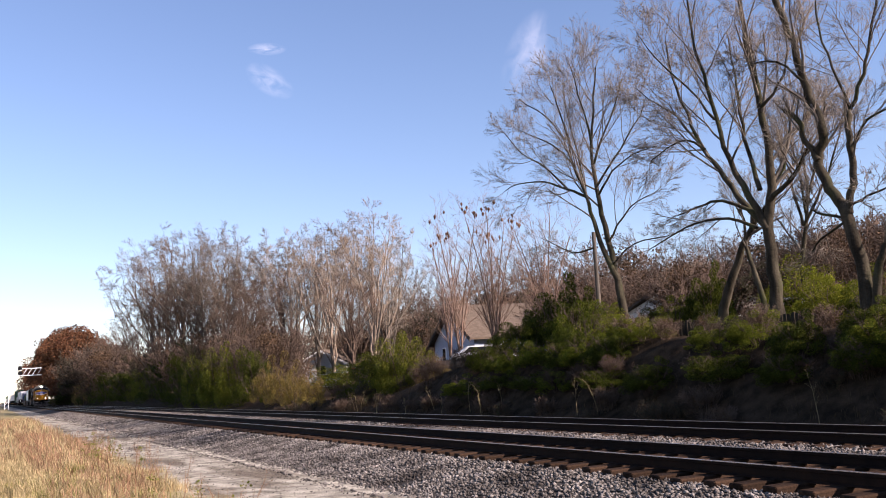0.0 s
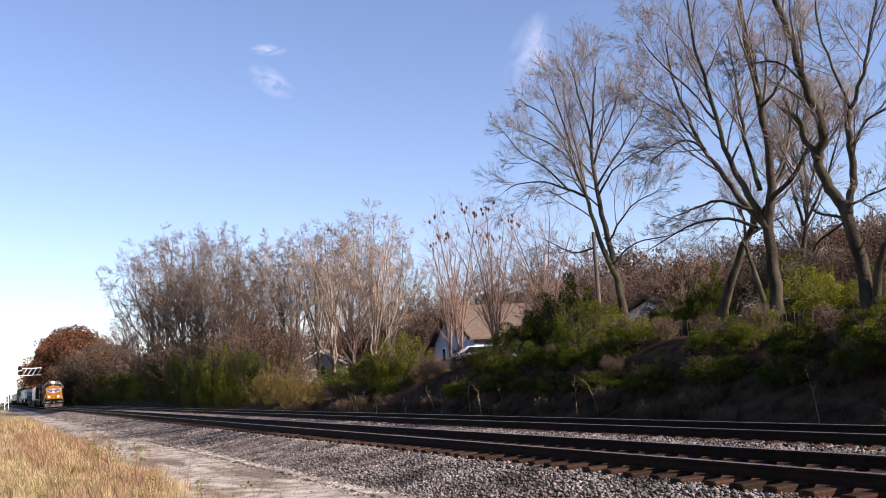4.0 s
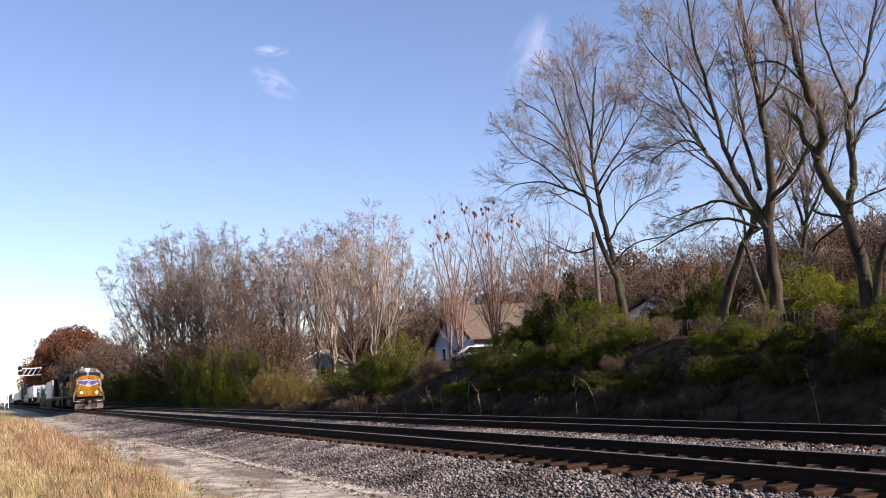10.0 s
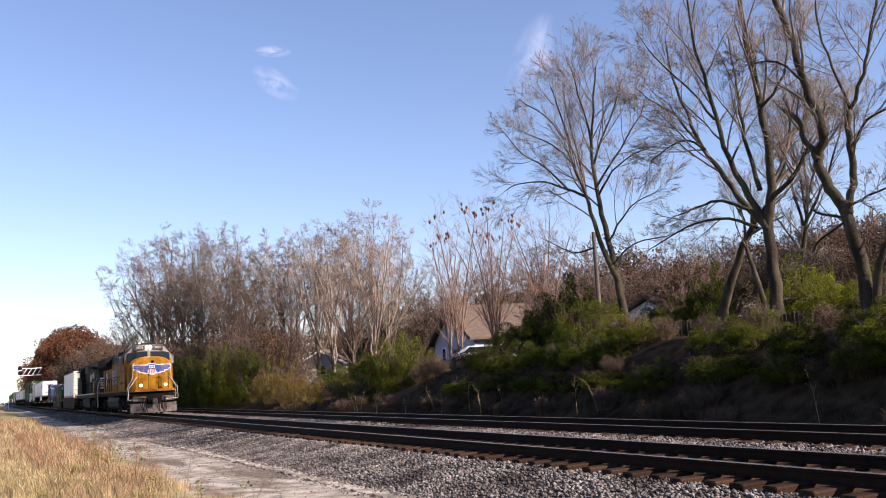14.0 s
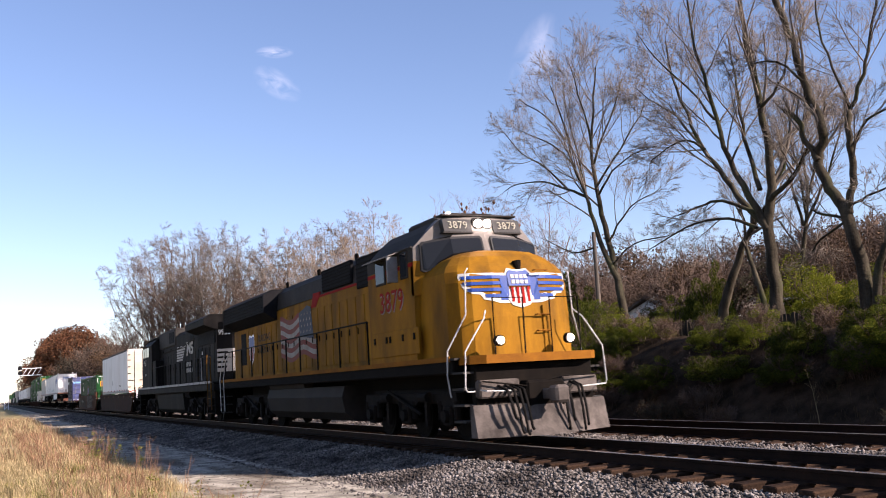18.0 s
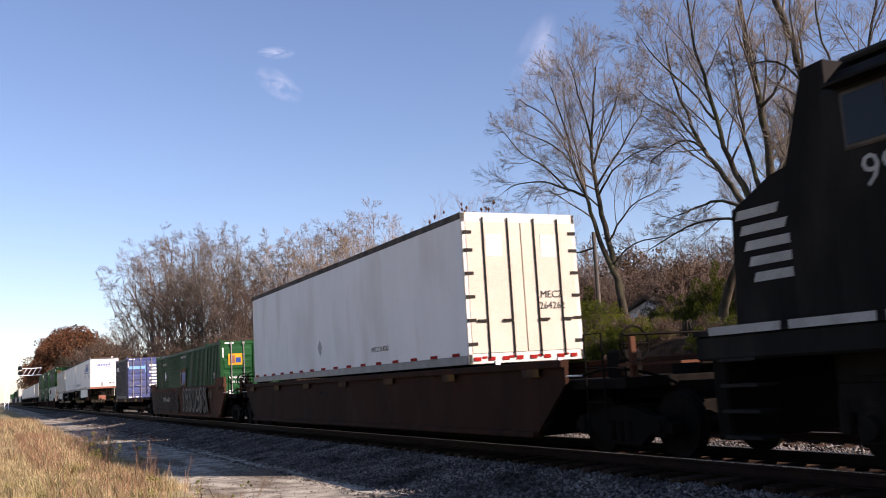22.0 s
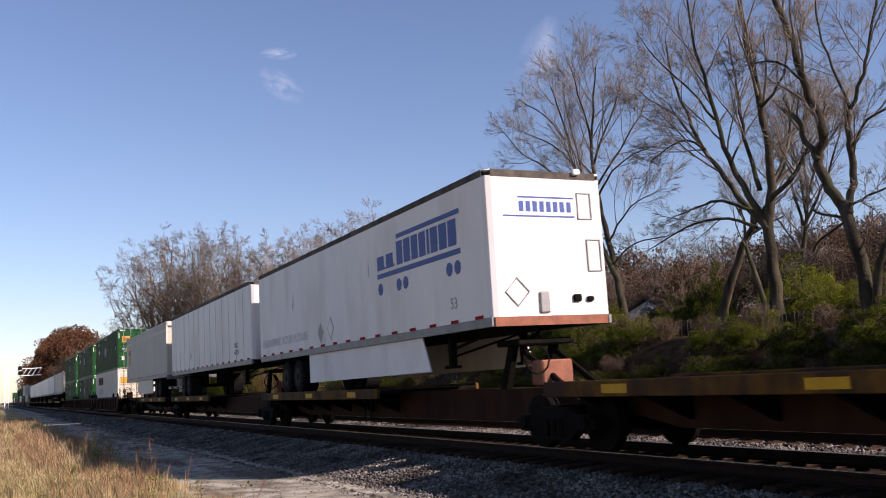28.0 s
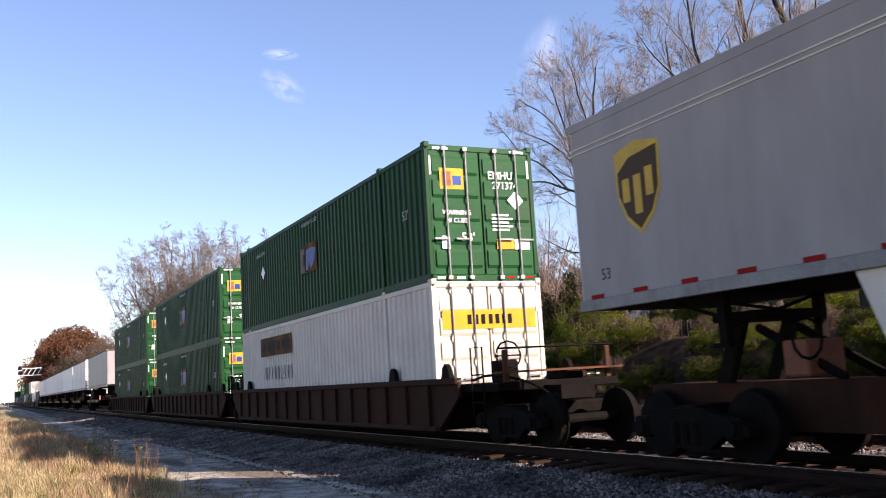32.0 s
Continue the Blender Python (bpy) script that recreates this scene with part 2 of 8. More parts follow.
def lettering(text, size, material, parent, at, name="lettering", squeeze=1.0, label=""):
    """Words as thin solid letters, centred on their pose; they read along local x, up along local y."""
    cu = bpy.data.curves.new(name, "FONT")
    cu.body, cu.size, cu.extrude, cu.resolution_u = text, size, 0.002, 2
    cu.align_x, cu.align_y = "CENTER", "CENTER"
    tmp = bpy.data.objects.new(name, cu)
    scene.collection.objects.link(tmp)
    dg = bpy.context.evaluated_depsgraph_get()
    me = bpy.data.meshes.new_from_object(tmp.evaluated_get(dg))
    bpy.data.objects.remove(tmp)
    bpy.data.curves.remove(cu)
    me.materials.clear()
    me.materials.append(material)
    me.transform(Matrix.Diagonal((squeeze, 1, 1, 1)))
    ob = new(name, me)
    ob.parent = parent
    ob.matrix_basis = at
    return tagged(ob, label)


def on_side(x, y, z):
    """Pose of writing on a wall that faces -y."""
    return pose(x, y, z, 90, 0, 0)


def on_front(x, y, z):
    """Pose of writing on a wall that faces +x."""
    return pose(x, y, z, 90, 0, 90)


# ---- ground ----
def smooth(a, b, v):
    t = min(1.0, max(0.0, (v - a) / (b - a)))
    return t * t * (3 - 2 * t)


def ground_z(x, y):
    """Height of the ground: weedy verge, gravel road, track bed, ditch, bank with a plateau behind it."""
    n = noise.noise((x * 0.13, y * 0.13, 0.0))
    if y < 7.0:
        z = -0.52 + 0.16 * smooth(3.6, 1.6, y)
        return z + 0.25 * smooth(-4, -40, y) + 0.06 * n * smooth(2.5, 0, y)
    if y < 15.9:
        return -0.55
    low = 0.42 + 0.9 * smooth(-95, -145, x)
    top = low + (2.1 - low) * smooth(-52, -36, x)
    z = -0.45 + (top + 0.45) * smooth(16.4, 20.6, y)
    z += 0.075 * max(0.0, min(y, 70) - 21) * (0.35 + 0.65 * smooth(-88, -58, x)) + 0.18 * n * smooth(16.5, 20, y)
    return z + 0.8 * smooth(26.5, 29.5, y) * smooth(-86, -70, x) * smooth(-40, -50, x)


def ground_material():
    m = bpy.data.materials.new("ground_cover")
    m.use_nodes = True
    n, l = m.node_tree.nodes, m.node_tree.links
    bs = n["Principled BSDF"]
    tc = n.new("ShaderNodeTexCoord")
    sep = n.new("ShaderNodeSeparateXYZ")
    l.new(tc.outputs["Object"], sep.inputs[0])

    def nz(scale, detail=6):
        t = n.new("ShaderNodeTexNoise")
        t.inputs["Scale"].default_value, t.inputs["Detail"].default_value = scale, detail
        l.new(tc.outputs["Object"], t.inputs["Vector"])
        return t.outputs[0]

    def ramp(src, lo, hi, a, b):
        r = n.new("ShaderNodeValToRGB")
        r.color_ramp.elements[0].position, r.color_ramp.elements[1].position = lo, hi
        r.color_ramp.elements[0].color, r.color_ramp.elements[1].color = (*a, 1), (*b, 1)
        l.new(src, r.inputs[0])
        return r.outputs[0]

    def blend(fac, a, b):
        x = n.new("ShaderNodeMix")
        x.data_type = "RGBA"
        l.new(fac, x.inputs[0])
        l.new(a, x.inputs[6])
        l.new(b, x.inputs[7])
        return x.outputs[2]

    wob = n.new("ShaderNodeMath")
    wob.operation = "MULTIPLY_ADD"
    l.new(nz(0.7), wob.inputs[0])
    wob.inputs[1].default_value = 1.8
    l.new(sep.outputs[1], wob.inputs[2])

    def edge(lo, hi):
        r = n.new("ShaderNodeMapRange")
        r.inputs[1].default_value, r.inputs[2].default_value = lo, hi
        l.new(wob.outputs[0], r.inputs[0])
        return r.outputs[0]

    broad, mid, grain = nz(0.35), nz(2.2), nz(24, 6)
    turf = ramp(broad, 0.35, 0.65, (0.17, 0.145, 0.070), (0.34, 0.275, 0.15))
    road = ramp(mid, 0.35, 0.62, (0.16, 0.145, 0.115), (0.40, 0.365, 0.295))
    # bank litter is darkened too, so the bank's shade sits in its colour
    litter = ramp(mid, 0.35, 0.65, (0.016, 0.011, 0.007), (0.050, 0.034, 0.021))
    # leaf litter and wheel-worn strips on the road
    strips = n.new("ShaderNodeMapping")
    strips.inputs["Scale"].default_value = (0.22, 0.9, 1)
    l.new(tc.outputs["Object"], strips.inputs[0])
    worn = n.new("ShaderNodeTexNoise")
    worn.inputs["Scale"].default_value, worn.inputs["Detail"].default_value = 1.1, 8
    l.new(strips.outputs[0], worn.inputs["Vector"])
    mask = n.new("ShaderNodeMapRange")
    mask.inputs[1].default_value, mask.inputs[2].default_value = 0.49, 0.60
    l.new(worn.outputs[0], mask.inputs[0])
    dark = ramp(grain, 0.3, 0.7, (0.075, 0.062, 0.046), (0.18, 0.15, 0.115))
    road = blend(mask.outputs[0], road, dark)
    col = blend(edge(3.9, 4.5), turf, road)
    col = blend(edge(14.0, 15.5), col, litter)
    x = n.new("ShaderNodeMix")
    x.data_type, x.blend_type = "RGBA", "OVERLAY"
    x.inputs[0].default_value = 0.6
    l.new(col, x.inputs[6])
    l.new(grain, x.inputs[7])
    l.new(x.outputs[2], bs.inputs["Base Color"])
    bs.inputs["Roughness"].default_value = 0.95
    bs.inputs["Specular IOR Level"].default_value = 0.05
    bp = n.new("ShaderNodeBump")
    bp.inputs["Strength"].default_value, bp.inputs["Distance"].default_value = 0.9, 0.03
    l.new(grain, bp.inputs["Height"])
    l.new(bp.outputs[0], bs.inputs["Normal"])
    return m


def ground_sheet():
    xs = [-4000, -2500, -1500, -1000, -700, -500, -400, -330, -280, -240, -210, -190] + [-170 + 3 * i for i in range(30)] + [-80 + 0.8 * i for i in range(113)] + [12, 16, 22, 30, 40, 60, 90, 150, 300, 700, 1500, 3000]
    ys = [-3000, -1500, -700, -300, -150, -80, -45, -28, -18, -12, -8, -5, -3] + [-2 + 0.35 * i for i in range(26)] + [7.1, 8, 10, 12, 14, 15.8, 16.2, 16.6, 17, 17.5, 18, 18.5, 19, 19.5, 20, 20.6, 21.3, 22.2, 23.5, 25, 27, 30, 34, 40, 50, 70, 100, 160, 300, 700, 1500, 3000]
    vs = [(x, y, ground_z(x, y)) for x in xs for y in ys]
    k = len(ys)
    fs = [(i * k + j, (i + 1) * k + j, (i + 1) * k + j + 1, i * k + j + 1) for i in range(len(xs) - 1) for j in range(k - 1)]
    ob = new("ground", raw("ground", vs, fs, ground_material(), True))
    tagged(ob, "gravel road, dry grass verge and leaf-strewn bank", "ground", kind="structure")


def ballast():
    b = Build()
    prof = [(5.5, -0.56), (6.3, -0.49), (7.75, -0.25), (10.7, -0.25), (11.1, -0.215), (12.3, -0.205), (12.6, -0.24), (14.8, -0.25), (16.1, -0.5), (16.4, -0.75), (5.5, -0.75)]
    b.prism(prof, -1500, 700)
    ob = new("ballast_bed", b.mesh("ballast_bed"))
    ob.data.materials.append(M_BALLAST)
    tagged(ob, "bed of grey crushed stone under both tracks", "ballast", kind="structure")
    rng = np.random.default_rng(4)

    def bed_z(y):
        return np.interp(y, [5.5, 6.3, 7.75, 10.7, 11.1, 12.3, 12.6, 14.8, 16.1], [-0.56, -0.49, -0.25, -0.25, -0.215, -0.195, -0.24, -0.25, -0.5])

    pts = []
    for x0, x1, y0, y1, per in ((-28, 2, 5.2, 8.15, 330), (-60, -28, 5.0, 8.1, 150), (-130, -60, 5.0, 8.1, 55),
                                (-26, 2, 8.15, 10.5, 6), (-26, 2, 10.6, 12.55, 260), (-60, -26, 10.8, 12.55, 120), (-110, -60, 10.8, 12.5, 40), (-40, 2, 14.6, 16.2, 50),
                                (-40, 2, 3.2, 5.6, 120), (-75, -40, 3.2, 5.4, 40)):
        c = int((x1 - x0) * (y1 - y0) * per)
        pts.append(np.column_stack([rng.uniform(x0, x1, c), rng.uniform(y0, y1, c)]))
    p = np.vstack(pts)
    # fewer loose stones out on the road
    out = np.clip((6.3 - p[:, 1]) / 1.1, 0, 1)
    p = p[rng.random(len(p)) > out * 0.85]
    k = len(p)
    size = rng.uniform(0.018, 0.042, k) * np.where(p[:, 0] < -30, 1.35, 1.0) * np.where(p[:, 0] < -60, 1.3, 1.0)
    small = p[:, 1] < 5.4
    size[small] *= 0.5
    z = np.where(p[:, 1] < 5.5, -0.52, bed_z(p[:, 1])) + size * 0.35
    base = np.array([(1, 0, 0), (-1, 0, 0), (0, 1, 0), (0, -1, 0), (0, 0, 1), (0, 0, -1)], float)
    tri = np.array([(0, 2, 4), (2, 1, 4), (1, 3, 4), (3, 0, 4), (2, 0, 5), (1, 2, 5), (3, 1, 5), (0, 3, 5)])
    v = base[None] * rng.uniform(0.55, 1.25, (k, 6, 1)) + rng.normal(0, 0.22, (k, 6, 3))
    a = rng.uniform(0, 6.28, k)
    ca, sa = np.cos(a)[:, None], np.sin(a)[:, None]
    v = np.stack([v[..., 0] * ca - v[..., 1] * sa, v[..., 0] * sa + v[..., 1] * ca, v[..., 2] * 0.75], -1) * size[:, None, None]
    v += np.column_stack([p, z])[:, None]
    f = (tri[None] + (np.arange(k) * 6)[:, None, None]).reshape(-1, 3)
    ob = new("ballast_stones", raw("ballast_stones", v.reshape(-1, 3), f, M_STONE))
    tagged(ob, "loose grey and pale crushed stone along the tracks", "ballast", kind="stuff")


def tracks():
    tie = Build().box(-0.115, 0.115, -1.36, 1.36, -0.19, 0.0, 0.016).mesh("tie")
    tie.materials.append(M_TIE)
    plate = Build().box(-0.09, 0.09, -0.18, 0.18, 0, 0.02).mesh("tie_plate")
    plate.materials.append(M_RAIL)
    rng = random.Random(5)
    for number, yc in ((1, TRACK_Y), (2, TRACK2_Y)):
        track = thing(f"track_{number}", "railway track with rusty rails on weathered wooden ties", "railway track", kind="structure")
        for side in (-1, 1):
            y = yc + side * 0.755
            foot = [(y - 0.07, -0.165), (y + 0.07, -0.165), (y + 0.07, -0.155), (y + 0.012, -0.14), (y + 0.012, -0.05), (y + 0.036, -0.04), (y + 0.036, -0.006), (y - 0.036, -0.006), (y - 0.036, -0.04), (y - 0.012, -0.05), (y - 0.012, -0.14), (y - 0.07, -0.155)]
            rail = part("rail", Build().prism(foot, -1500, 700), M_RAIL, track)
            part("rail_head", Build().box(-1500, 700, y - 0.03, y + 0.03, -0.008, 0.0), M_RAILTOP, rail, "polished running surface")
        x = 3.0
        count = 0
        far = Build()
        near = 190 if number == 1 else 60
        while x > -300:
            x -= 0.53 + rng.uniform(-0.02, 0.02)
            yo, turn = yc + rng.uniform(-0.05, 0.05), rng.uniform(-1.2, 1.2)
            if count < near:
                t = new("tie", tie)
                t.parent = track
                t.matrix_basis = pose(x, yo, -0.165 + rng.uniform(-0.012, 0.008), 0, 0, turn)
            else:
                far.box(x - 0.115, x + 0.115, yo - 1.3, yo + 1.3, -0.34, -0.165)
            count += 1
        ob = part("far_ties", far, M_TIE, track)
        tagged(ob, kind="stuff")


ground_sheet()
ballast()
tracks()


# ---- trees ----
class Twigs:
    """Tapered branch tubes gathered as arrays."""

    def __init__(self, seed, least=0.009):
        self.v, self.f, self.n, self.least = [], [], 0, least
        self.rng = random.Random(seed)

    def limb(self, pts, rads, sides, tip=False):
        """A tapered tube; with tip it ends in a point."""
        ring = []
        k = len(pts)
        for i in range(k):
            if tip and i == k - 1:
                self.v.append(tuple(pts[i]))
                ring.append([self.n] * sides)
                self.n += 1
                break
            d = (pts[min(k - 1, i + 1)] - pts[max(0, i - 1)]).normalized()
            s = d.cross(Vector((0.31, 0.92, 0.21))).normalized()
            t = d.cross(s)
            row = []
            for j in range(sides):
                g = 2 * math.pi * j / sides
                q = pts[i] + (s * math.cos(g) + t * math.sin(g)) * rads[i]
                self.v.append((q.x, q.y, q.z))
                row.append(self.n)
                self.n += 1
            ring.append(row)
        for r in range(len(ring) - 1):
            a, b = ring[r], ring[r + 1]
            for j in range(sides):
                m = (j + 1) % sides
                self.f.append((a[j], a[m], b[m]))
                if b[j] != b[m]:
                    self.f.append((a[j], b[m], b[j]))

    def grow(self, p, d, length, r, level, plan):
        """A limb and, along it, its children; plan gives for each level (children, spread, length ratio, lift, steps, sides)."""
        R = self.rng
        kids, spread, ratio, lift, steps, sides = plan[level]
        pts, rads = [p.copy()], [r]
        q, w = p.copy(), d.normalized()
        end = 0.35 if level < len(plan) - 1 else 0.3
        for i in range(steps):
            w = (w + Vector((R.gauss(0, 0.10), R.gauss(0, 0.10), R.gauss(0, 0.08) + lift))).normalized()
            q = q + w * (length / steps)
            pts.append(q.copy())
            rads.append(r * (1 - (1 - end) * (i + 1) / steps))
        self.limb(pts, rads, sides, level == len(plan) - 1)
        self.children(pts, rads, length, level, plan)

    def children(self, pts, rads, length, level, plan, lo=0.3):
        R = self.rng
        kids, spread, ratio, lift, steps, sides = plan[level]
        if level + 1 >= len(plan):
            return
        k = len(pts) - 1
        for c in range(kids):
            f = lo + (1 - lo) * (c + R.random()) / kids
            i = min(k - 1, int(f * k))
            u = f * k - i
            at = pts[i].lerp(pts[i + 1], u)
            along = (pts[i + 1] - pts[i]).normalized()
            side = Vector((R.gauss(0, 1), R.gauss(0, 1), R.gauss(0, 0.5)))
            side = (side - along * side.dot(along)).normalized()
            g = spread * R.uniform(0.7, 1.3)
            way = along * math.cos(g) + side * math.sin(g)
            rad = max(self.least, (rads[i] * (1 - u) + rads[i + 1] * u) * R.uniform(0.4, 0.6))
            self.grow(at, way, length * ratio * R.uniform(0.7, 1.25) * (1.15 - 0.5 * f), rad, level + 1, plan)

    def mesh(self, name, material):
        return raw(name, self.v, self.f, material, True)


PLAN_HERO = [(7, 0.75, 0.55, 0.05, 8, 7), (7, 0.62, 0.55, 0.05, 6, 5), (7, 0.56, 0.55, 0.045, 5, 4), (6, 0.55, 0.55, 0.02, 3, 3), (3, 0.55, 0.6, 0.01, 2, 3), (0, 0, 0, 0.02, 1, 3)]


def spline(points, per=4):
    """Smooth polyline through a few control points."""
    out = []
    p = [Vector(q) for q in points]
    for i in range(len(p) - 1):
        a, b, c, d = p[max(0, i - 1)], p[i], p[i + 1], p[min(len(p) - 1, i + 2)]
        for s in range(per):
            t = s / per
            out.append(0.5 * (2 * b + (c - a) * t + (2 * a - 5 * b + 4 * c - d) * t * t + (3 * b - a - 3 * c + d) * t ** 3))
    out.append(p[-1])
    return out


def stems(tree, seed, limbs, plan, material, name="branchwork"):
    """Main stems led through a few points, each with its own side branches; trunk and branches are parts."""
    trunk, twigs = Twigs(seed), Twigs(seed + 1, 0.006)
    for pts, r0, r1, kids, reach, lo in limbs:
        line = spline(pts, 3)
        k = len(line) - 1
        r0 *= 0.82
        rads = [r0 + (r1 - r0) * (i / k) ** 0.8 for i in range(k + 1)]
        for i in range(1, k):
            line[i] += Vector((trunk.rng.gauss(0, 0.02), trunk.rng.gauss(0, 0.03), 0))
        trunk.limb(line, rads, 8, True)
        own = [(kids, plan[0][1], reach / 11.5, *plan[0][3:])] + plan[1:]
        twigs.children(line, rads, 10, 0, own, lo)
    part("trunk", trunk.mesh("trunk", M_TRUNK if material is M_BARK else material), None, tree)
    part("branchwork", twigs.mesh("branchwork", material), None, tree)


def tree_at(name, label, x, y, group=""):
    z = ground_z(x, y) - 0.08
    return thing(name, label, "tree", pose(x, y, z), group)


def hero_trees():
    # limb points lie on camera sight lines, shaped to fit its view
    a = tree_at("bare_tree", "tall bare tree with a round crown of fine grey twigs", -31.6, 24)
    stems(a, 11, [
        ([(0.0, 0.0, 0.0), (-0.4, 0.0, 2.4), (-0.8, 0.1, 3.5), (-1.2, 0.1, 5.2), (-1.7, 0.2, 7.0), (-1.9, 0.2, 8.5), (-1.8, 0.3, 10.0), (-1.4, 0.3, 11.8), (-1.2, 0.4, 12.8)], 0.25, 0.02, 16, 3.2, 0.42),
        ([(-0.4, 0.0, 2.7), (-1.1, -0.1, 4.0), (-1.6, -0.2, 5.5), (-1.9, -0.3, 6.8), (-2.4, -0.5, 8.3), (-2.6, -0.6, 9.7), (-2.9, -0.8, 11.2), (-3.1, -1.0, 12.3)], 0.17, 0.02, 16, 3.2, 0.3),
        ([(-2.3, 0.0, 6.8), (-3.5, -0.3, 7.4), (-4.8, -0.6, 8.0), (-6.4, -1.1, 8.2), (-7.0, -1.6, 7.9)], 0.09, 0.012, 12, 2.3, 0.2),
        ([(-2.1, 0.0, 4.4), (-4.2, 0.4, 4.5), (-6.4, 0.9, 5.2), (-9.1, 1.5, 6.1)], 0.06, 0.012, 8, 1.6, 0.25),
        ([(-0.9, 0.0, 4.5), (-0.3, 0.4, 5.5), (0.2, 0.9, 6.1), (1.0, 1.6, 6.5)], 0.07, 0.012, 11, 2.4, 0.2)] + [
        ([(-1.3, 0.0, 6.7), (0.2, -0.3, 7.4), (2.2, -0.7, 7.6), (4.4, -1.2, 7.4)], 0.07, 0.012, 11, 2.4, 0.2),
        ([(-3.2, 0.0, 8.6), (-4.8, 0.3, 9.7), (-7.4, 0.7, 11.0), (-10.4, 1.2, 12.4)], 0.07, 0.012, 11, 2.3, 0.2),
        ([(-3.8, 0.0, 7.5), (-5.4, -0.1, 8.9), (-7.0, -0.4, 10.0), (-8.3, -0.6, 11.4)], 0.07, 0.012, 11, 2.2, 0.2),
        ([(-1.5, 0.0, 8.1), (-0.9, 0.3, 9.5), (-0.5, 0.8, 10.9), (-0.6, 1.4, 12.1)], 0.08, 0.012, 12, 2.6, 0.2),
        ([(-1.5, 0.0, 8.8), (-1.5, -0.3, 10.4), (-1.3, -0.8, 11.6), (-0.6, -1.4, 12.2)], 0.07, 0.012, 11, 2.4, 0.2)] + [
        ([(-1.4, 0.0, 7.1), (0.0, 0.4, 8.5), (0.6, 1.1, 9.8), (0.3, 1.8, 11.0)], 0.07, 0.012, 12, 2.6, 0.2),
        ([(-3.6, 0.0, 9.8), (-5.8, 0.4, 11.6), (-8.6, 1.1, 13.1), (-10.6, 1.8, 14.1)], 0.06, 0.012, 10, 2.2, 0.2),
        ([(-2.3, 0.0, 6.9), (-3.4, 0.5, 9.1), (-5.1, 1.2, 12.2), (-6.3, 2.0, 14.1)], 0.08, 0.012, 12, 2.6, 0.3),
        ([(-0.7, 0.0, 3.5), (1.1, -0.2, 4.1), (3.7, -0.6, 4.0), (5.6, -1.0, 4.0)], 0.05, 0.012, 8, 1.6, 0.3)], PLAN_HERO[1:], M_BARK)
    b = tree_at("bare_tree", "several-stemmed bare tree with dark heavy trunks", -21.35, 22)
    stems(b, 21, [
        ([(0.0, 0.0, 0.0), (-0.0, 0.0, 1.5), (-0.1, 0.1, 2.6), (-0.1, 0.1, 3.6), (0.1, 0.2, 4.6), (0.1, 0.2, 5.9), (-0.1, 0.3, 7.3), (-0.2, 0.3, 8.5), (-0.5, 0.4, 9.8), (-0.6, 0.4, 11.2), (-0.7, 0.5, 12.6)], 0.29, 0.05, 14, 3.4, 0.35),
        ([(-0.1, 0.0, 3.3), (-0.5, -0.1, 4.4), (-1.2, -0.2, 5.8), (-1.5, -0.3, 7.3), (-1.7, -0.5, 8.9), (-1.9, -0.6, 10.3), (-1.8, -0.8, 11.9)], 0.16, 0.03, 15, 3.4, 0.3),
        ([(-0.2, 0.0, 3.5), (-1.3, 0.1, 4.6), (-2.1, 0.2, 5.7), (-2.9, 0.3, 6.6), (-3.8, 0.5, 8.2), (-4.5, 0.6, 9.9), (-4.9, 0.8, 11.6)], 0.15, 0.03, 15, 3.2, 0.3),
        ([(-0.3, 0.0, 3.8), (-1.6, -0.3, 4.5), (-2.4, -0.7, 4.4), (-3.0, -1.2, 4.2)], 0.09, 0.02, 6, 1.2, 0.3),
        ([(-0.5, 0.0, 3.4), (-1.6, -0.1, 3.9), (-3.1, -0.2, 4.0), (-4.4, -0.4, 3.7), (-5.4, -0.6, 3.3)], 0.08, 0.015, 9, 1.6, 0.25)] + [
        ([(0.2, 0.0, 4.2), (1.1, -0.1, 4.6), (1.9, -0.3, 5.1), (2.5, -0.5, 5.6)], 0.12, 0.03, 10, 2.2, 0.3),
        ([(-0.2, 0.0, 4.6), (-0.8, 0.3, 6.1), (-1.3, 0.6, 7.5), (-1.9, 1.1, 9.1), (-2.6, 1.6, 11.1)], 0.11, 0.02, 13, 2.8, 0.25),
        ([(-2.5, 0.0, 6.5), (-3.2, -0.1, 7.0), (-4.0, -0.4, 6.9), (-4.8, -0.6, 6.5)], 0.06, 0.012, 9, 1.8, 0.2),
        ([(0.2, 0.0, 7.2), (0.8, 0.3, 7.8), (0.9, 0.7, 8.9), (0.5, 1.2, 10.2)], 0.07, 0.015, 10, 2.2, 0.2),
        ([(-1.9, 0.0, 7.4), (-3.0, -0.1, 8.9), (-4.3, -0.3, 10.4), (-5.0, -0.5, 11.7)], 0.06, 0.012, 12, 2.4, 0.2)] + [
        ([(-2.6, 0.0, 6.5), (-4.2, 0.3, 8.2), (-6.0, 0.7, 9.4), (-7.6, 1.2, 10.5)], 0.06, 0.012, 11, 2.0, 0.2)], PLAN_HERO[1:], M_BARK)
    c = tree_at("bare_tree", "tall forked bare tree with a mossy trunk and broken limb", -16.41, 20)
